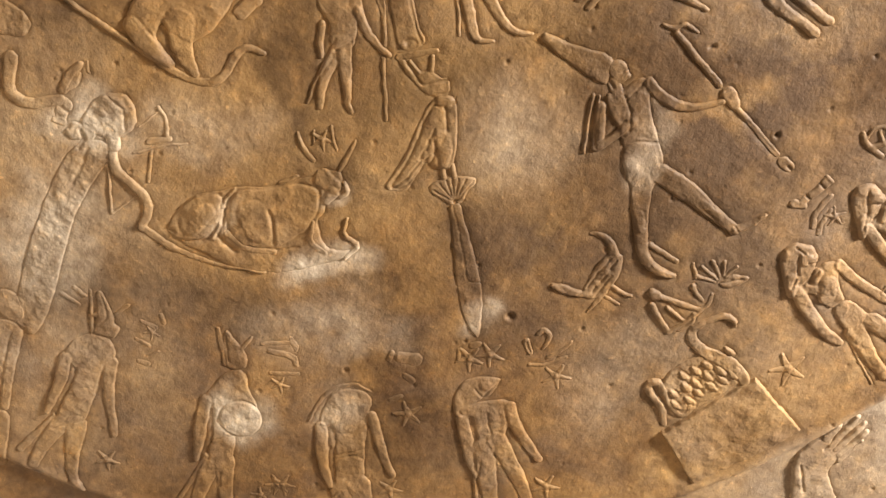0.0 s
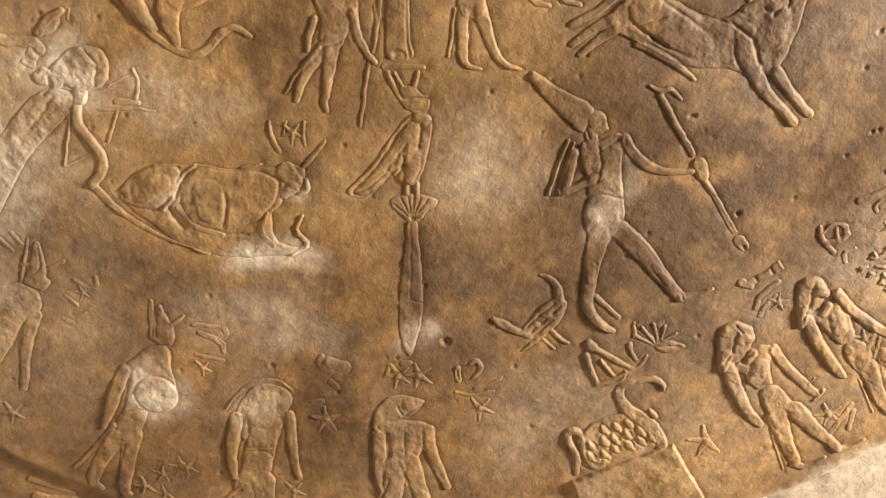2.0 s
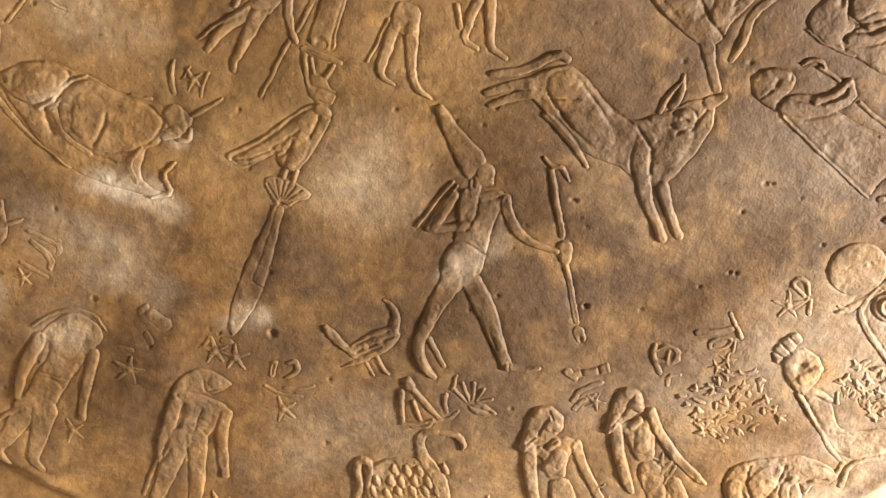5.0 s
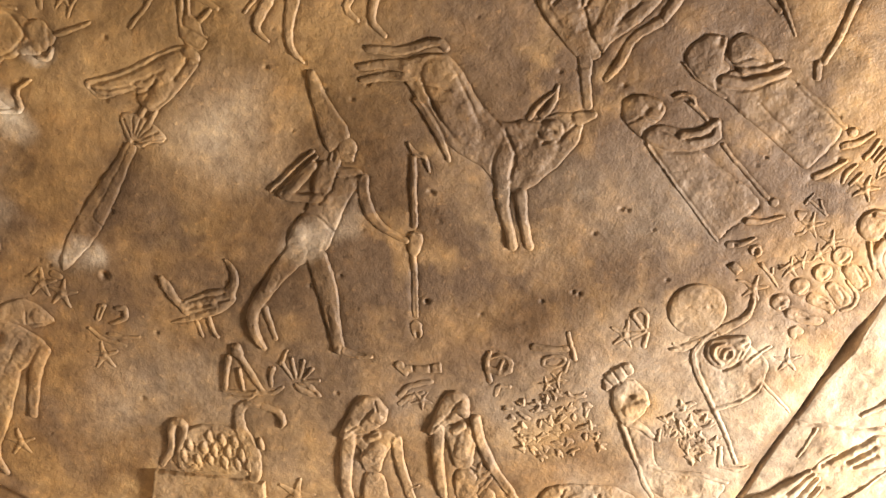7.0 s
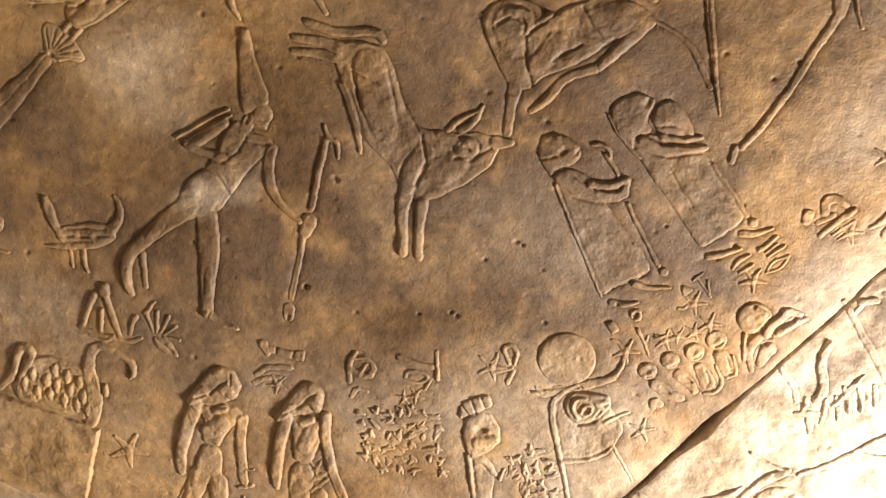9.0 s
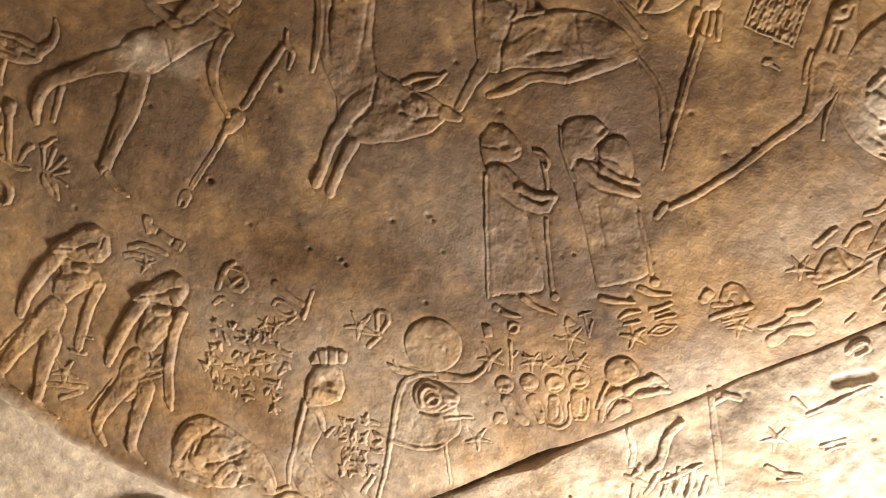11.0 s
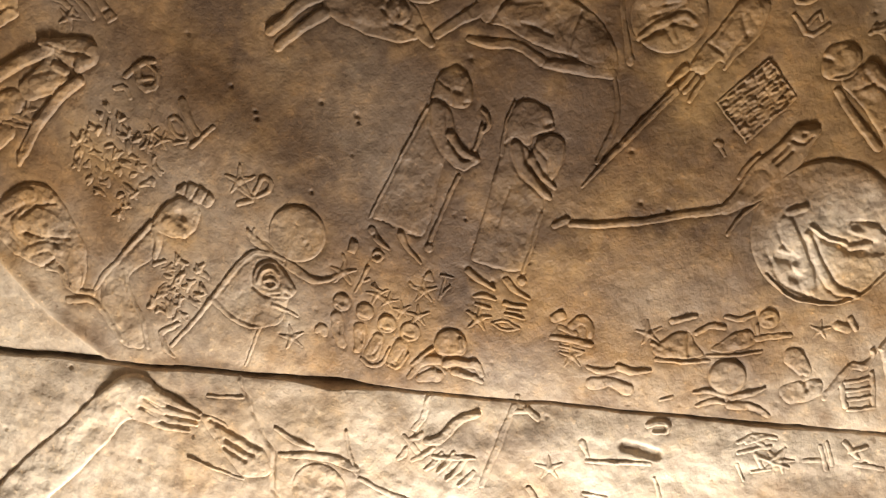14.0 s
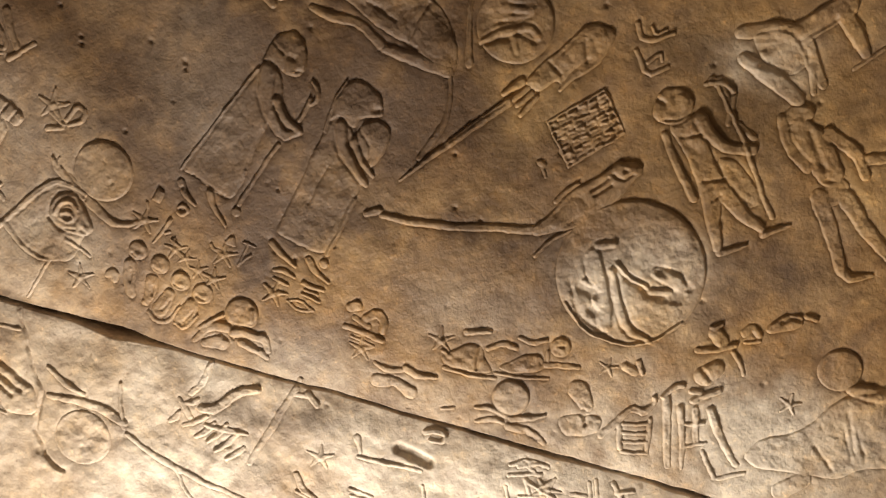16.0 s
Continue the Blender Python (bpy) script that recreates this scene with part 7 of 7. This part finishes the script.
def beds(x, y):
    """Height of the dressed stone without its figures."""
    h = 0.0045 * fbm(x, y, 0.3, 2) + 0.0011 * fbm(x, y, 0.07, 2) + 0.0006 * fbm(x, y, 0.012, 4)
    side = joint_side(x, y)
    out = np.hypot(x - DISC[0], y - DISC[1]) - RADIUS + 0.004 * fbm(x, y, 0.05, 2)
    rim = step(out, -0.0005, 0.0055) * (side < 0)
    h = h - 0.006 * rim + 0.0015 * np.exp(-(((out + 0.004) / 0.006) ** 2)) * (side < 0)
    h = h + 0.0045 * fbm(x + 2, y + 6, 0.05, 4) * step(side, 0.004, 0.03)
    h = h - 0.002 * (side > 0) - 0.0035 * np.exp(-np.abs(side) / 0.016)
    along = (x - JOINT[0][0]) * ALONG.x + (y - JOINT[0][1]) * ALONG.y
    wide = 0.0013 + 0.0022 * np.clip(fbm(x, y, 0.11, 2) + 0.1, 0, 1) + 0.0026 * np.exp(-(((along - 0.315) / 0.03) ** 2))
    return h - 0.03 * (1 - step(np.abs(side), wide * 0.6, wide * 1.9))


def blotch(x, y, spots, size=0.06):
    """Soft-edged patches of tone at x, y, half lengths, turn and strength."""
    total = np.zeros(x.shape)
    wx, wy = x + 0.03 * fbm(x, y, size, 4), y + 0.03 * fbm(x + 9, y + 4, size, 4)
    for sx, sy, rx, ry, turn, strength in spots:
        c, s = math.cos(radians(turn)), math.sin(radians(turn))
        u, v = ((wx - sx) * c + (wy - sy) * s) / rx, ((wy - sy) * c - (wx - sx) * s) / ry
        total = np.maximum(total, strength * (1 - step(np.hypot(u, v), 0.25, 1.35)))
    return total * np.clip(0.95 + 1.1 * fbm(x, y, 0.035, 4), 0.3, 1.5)


def sheet(name, x, y, h, keep, worn=0.0):
    """A mesh over a regular grid, with only the cells kept, and the patches of tone as attributes."""
    ny, nx = x.shape
    use = np.zeros((ny, nx), bool)
    use[:-1, :-1] |= keep
    use[1:, :-1] |= keep
    use[:-1, 1:] |= keep
    use[1:, 1:] |= keep
    index = np.full((ny, nx), -1)
    index[use] = np.arange(use.sum())
    a, b, c, d = index[:-1, :-1][keep], index[:-1, 1:][keep], index[1:, 1:][keep], index[1:, :-1][keep]
    # wound so that the face looks down
    quads = np.stack([a, d, c, b], 1).astype(np.int32)
    mesh = bpy.data.meshes.new(name)
    count = int(use.sum())
    mesh.vertices.add(count)
    mesh.vertices.foreach_set("co", np.stack([x[use], y[use], CEIL - h[use]], 1).astype(np.float32).ravel())
    mesh.loops.add(len(quads) * 4)
    mesh.loops.foreach_set("vertex_index", quads.ravel())
    mesh.polygons.add(len(quads))
    mesh.polygons.foreach_set("loop_start", np.arange(0, len(quads) * 4, 4, dtype=np.int32))
    mesh.update(calc_edges=True)
    mesh.polygons.foreach_set("use_smooth", np.ones(len(quads), bool))
    px, py = x[use], y[use]
    for key, spots in (("soot_dim", SOOT_DIM), ("pale", PALE_LIT), ("ochre", OCHRE)):
        values = blotch(px, py, spots)
        if key == "pale":
            # paler stone beyond joint and rim, pushed paler to paint in nearby lamp light
            values = np.maximum(values, np.clip(0.66 + 0.9 * fbm(px, py, 0.09, 5), 0.05, 1.1) * step(joint_side(px, py), -0.006, 0.004))
            margin = np.hypot(px - DISC[0], py - DISC[1]) - RADIUS + 0.01 * fbm(px, py, 0.04, 3)
            values = np.maximum(values, np.clip(0.62 + 0.6 * fbm(px, py, 0.1, 4), 0, 1.0) * step(margin, -0.014, 0.006) * step(px, -0.5, -0.05))
            # carved figures get a slightly paler, more ochre tone than the slab
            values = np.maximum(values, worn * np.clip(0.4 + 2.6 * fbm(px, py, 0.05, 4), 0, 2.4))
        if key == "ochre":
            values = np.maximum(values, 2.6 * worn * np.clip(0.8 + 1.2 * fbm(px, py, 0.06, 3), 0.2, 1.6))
        mesh.attributes.new(key, "FLOAT", "POINT").data.foreach_set("value", values.astype(np.float32))
    mesh.materials.append(STONE)
    return mesh


# The grid runs along the joint and is finest there.
CELL = 0.0016
near_v = np.arange(-0.008, 0.0081, 0.0005)
grid_v = np.r_[np.arange(-1.9, -0.008, CELL), near_v, np.arange(0.010, 0.7, CELL)]
grid_u, grid_v = np.meshgrid(np.arange(-1.5, 1.8, CELL), grid_v)
fade = np.exp(-np.abs(grid_v) / 0.08)
shifted = grid_v + wander(grid_u) * fade
gx = JOINT[0][0] + grid_u * ALONG.x + shifted * ACROSS.x
gy = JOINT[0][1] + grid_u * ALONG.y + shifted * ACROSS.y
shown = (gx > -1.02) & (gx < 0.82) & (gy > -0.72) & (gy < 0.62)
spot_x, spot_y = gx[shown], gy[shown]
flat_h = beds(spot_x, spot_y)
for px, py, pr, pd in PITS:
    near = np.hypot(spot_x - px, spot_y - py)
    flat_h = flat_h - pd * (1 - step(near, pr * 0.4, pr * 1.1)) + 0.15 * pd * np.exp(-(((near - 1.3 * pr) / (0.4 * pr)) ** 2))
dents = random.Random(11)
for _ in range(420):
    px, py, pr = dents.uniform(-0.8, 0.75), dents.uniform(-0.65, 0.55), dents.choice((0.0014, 0.0018, 0.0022, 0.003))
    near = (np.abs(spot_x - px) < 0.012) & (np.abs(spot_y - py) < 0.012)
    flat_h[near] -= 0.55 * pr * (1 - step(np.hypot(spot_x[near] - px, spot_y[near] - py), pr * 0.3, pr * 1.2))
for ax, ay, bx, by, half, deep in SLOTS:
    far, _ = line_distance(spot_x, spot_y, [(ax, ay, half), (bx, by, half)])
    flat_h = flat_h - deep * (1 - step(far, half * 0.5, half * 1.15))
far, _ = line_distance(spot_x + 0.006 * fbm(spot_x, spot_y, 0.03, 3), spot_y + 0.006 * fbm(spot_x + 5, spot_y, 0.03, 3), [(cx, cy, 0.001) for cx, cy in CRACK])
flat_h = flat_h - 0.0032 * (1 - step(far, 0.0005, 0.0026))

# The background is cut back a little along each figure.
dug, under = np.zeros(spot_x.shape), np.zeros(spot_x.shape, bool)
for name, label, at, shapes, pieces, wear in FIGURES:
    shapes = shapes + [s for _, some in pieces for s in some]
    x0, x1, y0, y1 = extent(shapes)
    near = (spot_x > at[0] + x0 - 0.025) & (spot_x < at[0] + x1 + 0.025) & (spot_y > at[1] + y0 - 0.025) & (spot_y < at[1] + y1 + 0.025)
    if not near.any():
        continue
    high, edge = carve(spot_x[near] - at[0], spot_y[near] - at[1], shapes)
    dug[near] = np.maximum(dug[near], trough(edge, shapes))
    under[near] |= edge > 0.001
flat_h = flat_h - dug - 0.0014 * under

ground_h = np.zeros(gx.shape)
ground_h[shown] = flat_h
cells = shown[:-1, :-1] & shown[1:, :-1] & shown[:-1, 1:] & shown[1:, 1:]
inner = (0.5 * (grid_v[:-1, :-1] + grid_v[1:, :-1])) < 0
disc_slab = tagged(new("carved_disc_slab", sheet("carved_disc_slab", gx, gy, ground_h, cells & inner)), "smoke-darkened sandstone slab with a carved star disc", "relief slab", kind="structure")
outer_slab = tagged(new("carved_outer_slab", sheet("carved_outer_slab", gx, gy, ground_h, cells & ~inner)), "paler worn sandstone slab beyond the open joint", "relief slab", kind="structure")


def relief_sheet(name, at, shapes, wear):
    """The mesh of some carved shapes, in cells finer than the slab's."""
    x0, x1, y0, y1 = extent(shapes)
    fine = 0.0009
    lx, ly = np.meshgrid(np.arange(x0, x1, fine), np.arange(y0, y1, fine))
    high, edge = carve(lx, ly, shapes)
    x, y = lx + at[0], ly + at[1]
    rough = 0.0013 * fbm(x + 4, y, 0.025, 2) + 0.0006 * fbm(x, y, 0.012, 4) + wear * 0.0013 * fbm(x, y, 0.006, 3)
    base = beds(x, y) - trough(edge, shapes)
    h = base + np.where(edge > 0, high + rough * np.clip(edge / 0.003, 0, 1), np.clip(edge, -0.002, 0) * 1.2)
    solid = edge > -0.0016
    keep = solid[:-1, :-1] | solid[1:, :-1] | solid[:-1, 1:] | solid[1:, 1:]
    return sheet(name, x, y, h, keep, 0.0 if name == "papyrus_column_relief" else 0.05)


def clusters(shapes):
    """The shapes sorted into heaps that touch one another."""
    raised = [s for s in shapes if s[0] != "cut"]
    x0, x1, y0, y1 = extent(shapes)
    lx, ly = np.meshgrid(np.arange(x0, x1, 0.002), np.arange(y0, y1, 0.002))
    heaps = []
    for s in raised:
        mask = carve(lx, ly, [s])[1] > -0.0022
        mine = [s]
        rest = []
        for other, heap in heaps:
            if (other & mask).any():
                mask, mine = mask | other, heap + mine
            else:
                rest.append((other, heap))
        heaps = rest + [(mask, mine)]
    out = []
    for mask, heap in heaps:
        near = [s for s in shapes if s[0] == "cut" and (mask & (line_distance(lx, ly, s[2])[0] < 0.003)).any()]
        out.append([s for s in shapes if s in heap or s in near])
    return out


def carved(name, label, at, shapes, pieces, wear):
    """One carved figure: a mesh, with its parts under it; loose signs hang under one empty."""
    group = "carved stars" if name == "carved_star" else "row of captives" if name == "captive_relief" else "altar bars" if name == "altar_bar" else ""
    heaps = clusters(shapes)
    if len(heaps) == 1:
        root = new(name, relief_sheet(name, at, shapes, wear))
    else:
        root = new(name)
        root.location = (at[0], at[1], CEIL)
        pieces = [("stroke", heap) for heap in heaps] + pieces
    offset = Matrix.Translation(root.location).inverted()
    for part_name, some in pieces:
        child = new(part_name, relief_sheet(part_name, at, some, wear))
        child.parent, child.matrix_parent_inverse = root, offset
    return tagged(root, label, "relief carving", group)


for entry in FIGURES:
    carved(*entry)


# ---- the unseen room that closes the place ----
def box(name, lo, hi, material, label, category):
    bm = bmesh.new()
    bmesh.ops.create_cube(bm, size=1.0)
    for v in bm.verts:
        v.co = [lo[k] + (v.co[k] + 0.5) * (hi[k] - lo[k]) for k in range(3)]
    mesh = bpy.data.meshes.new(name)
    bm.to_mesh(mesh)
    bm.free()
    mesh.materials.append(material)
    return tagged(new(name, mesh), label, category, kind="structure")


# The west wall is set close and pale to bounce fill onto the slab.
WEST, EAST, SOUTH, NORTH = -1.55, 2.4, -1.8, 1.8
box("floor", (WEST, SOUTH, -0.2), (EAST, NORTH, 0.0), FLOORING, "plain worn stone floor under the ceiling slab", "floor")
box("ceiling", (WEST, SOUTH, CEIL + 0.06), (EAST, NORTH, CEIL + 0.3), PLASTER, "plain plaster ceiling holding the carved slabs", "ceiling")
box("bounce_wall_west", (WEST - 0.2, SOUTH - 0.2, 0), (WEST, NORTH + 0.2, CEIL + 0.3), PLASTER, "plain warm plaster wall, unseen, closing the room and bouncing light", "wall")
box("wall_east", (EAST, SOUTH - 0.2, 0), (EAST + 0.2, NORTH + 0.2, CEIL + 0.3), PLASTER, "plain warm plaster wall, unseen, closing the room and bouncing light", "wall")
box("wall_south", (WEST, SOUTH - 0.2, 0), (EAST, SOUTH, CEIL + 0.3), PLASTER, "plain warm plaster wall, unseen, closing the room and bouncing light", "wall")
box("wall_north", (WEST, NORTH, 0), (EAST, NORTH + 0.2, CEIL + 0.3), PLASTER, "plain warm plaster wall, unseen, closing the room and bouncing light", "wall")

core = box("slab_core", (-1.02, -0.72, CEIL + 0.036), (0.82, 0.62, CEIL + 0.058), PLASTER, "", "")
core.parent = disc_slab
for key in ("label", "category", "kind"):
    if key in core:
        del core[key]
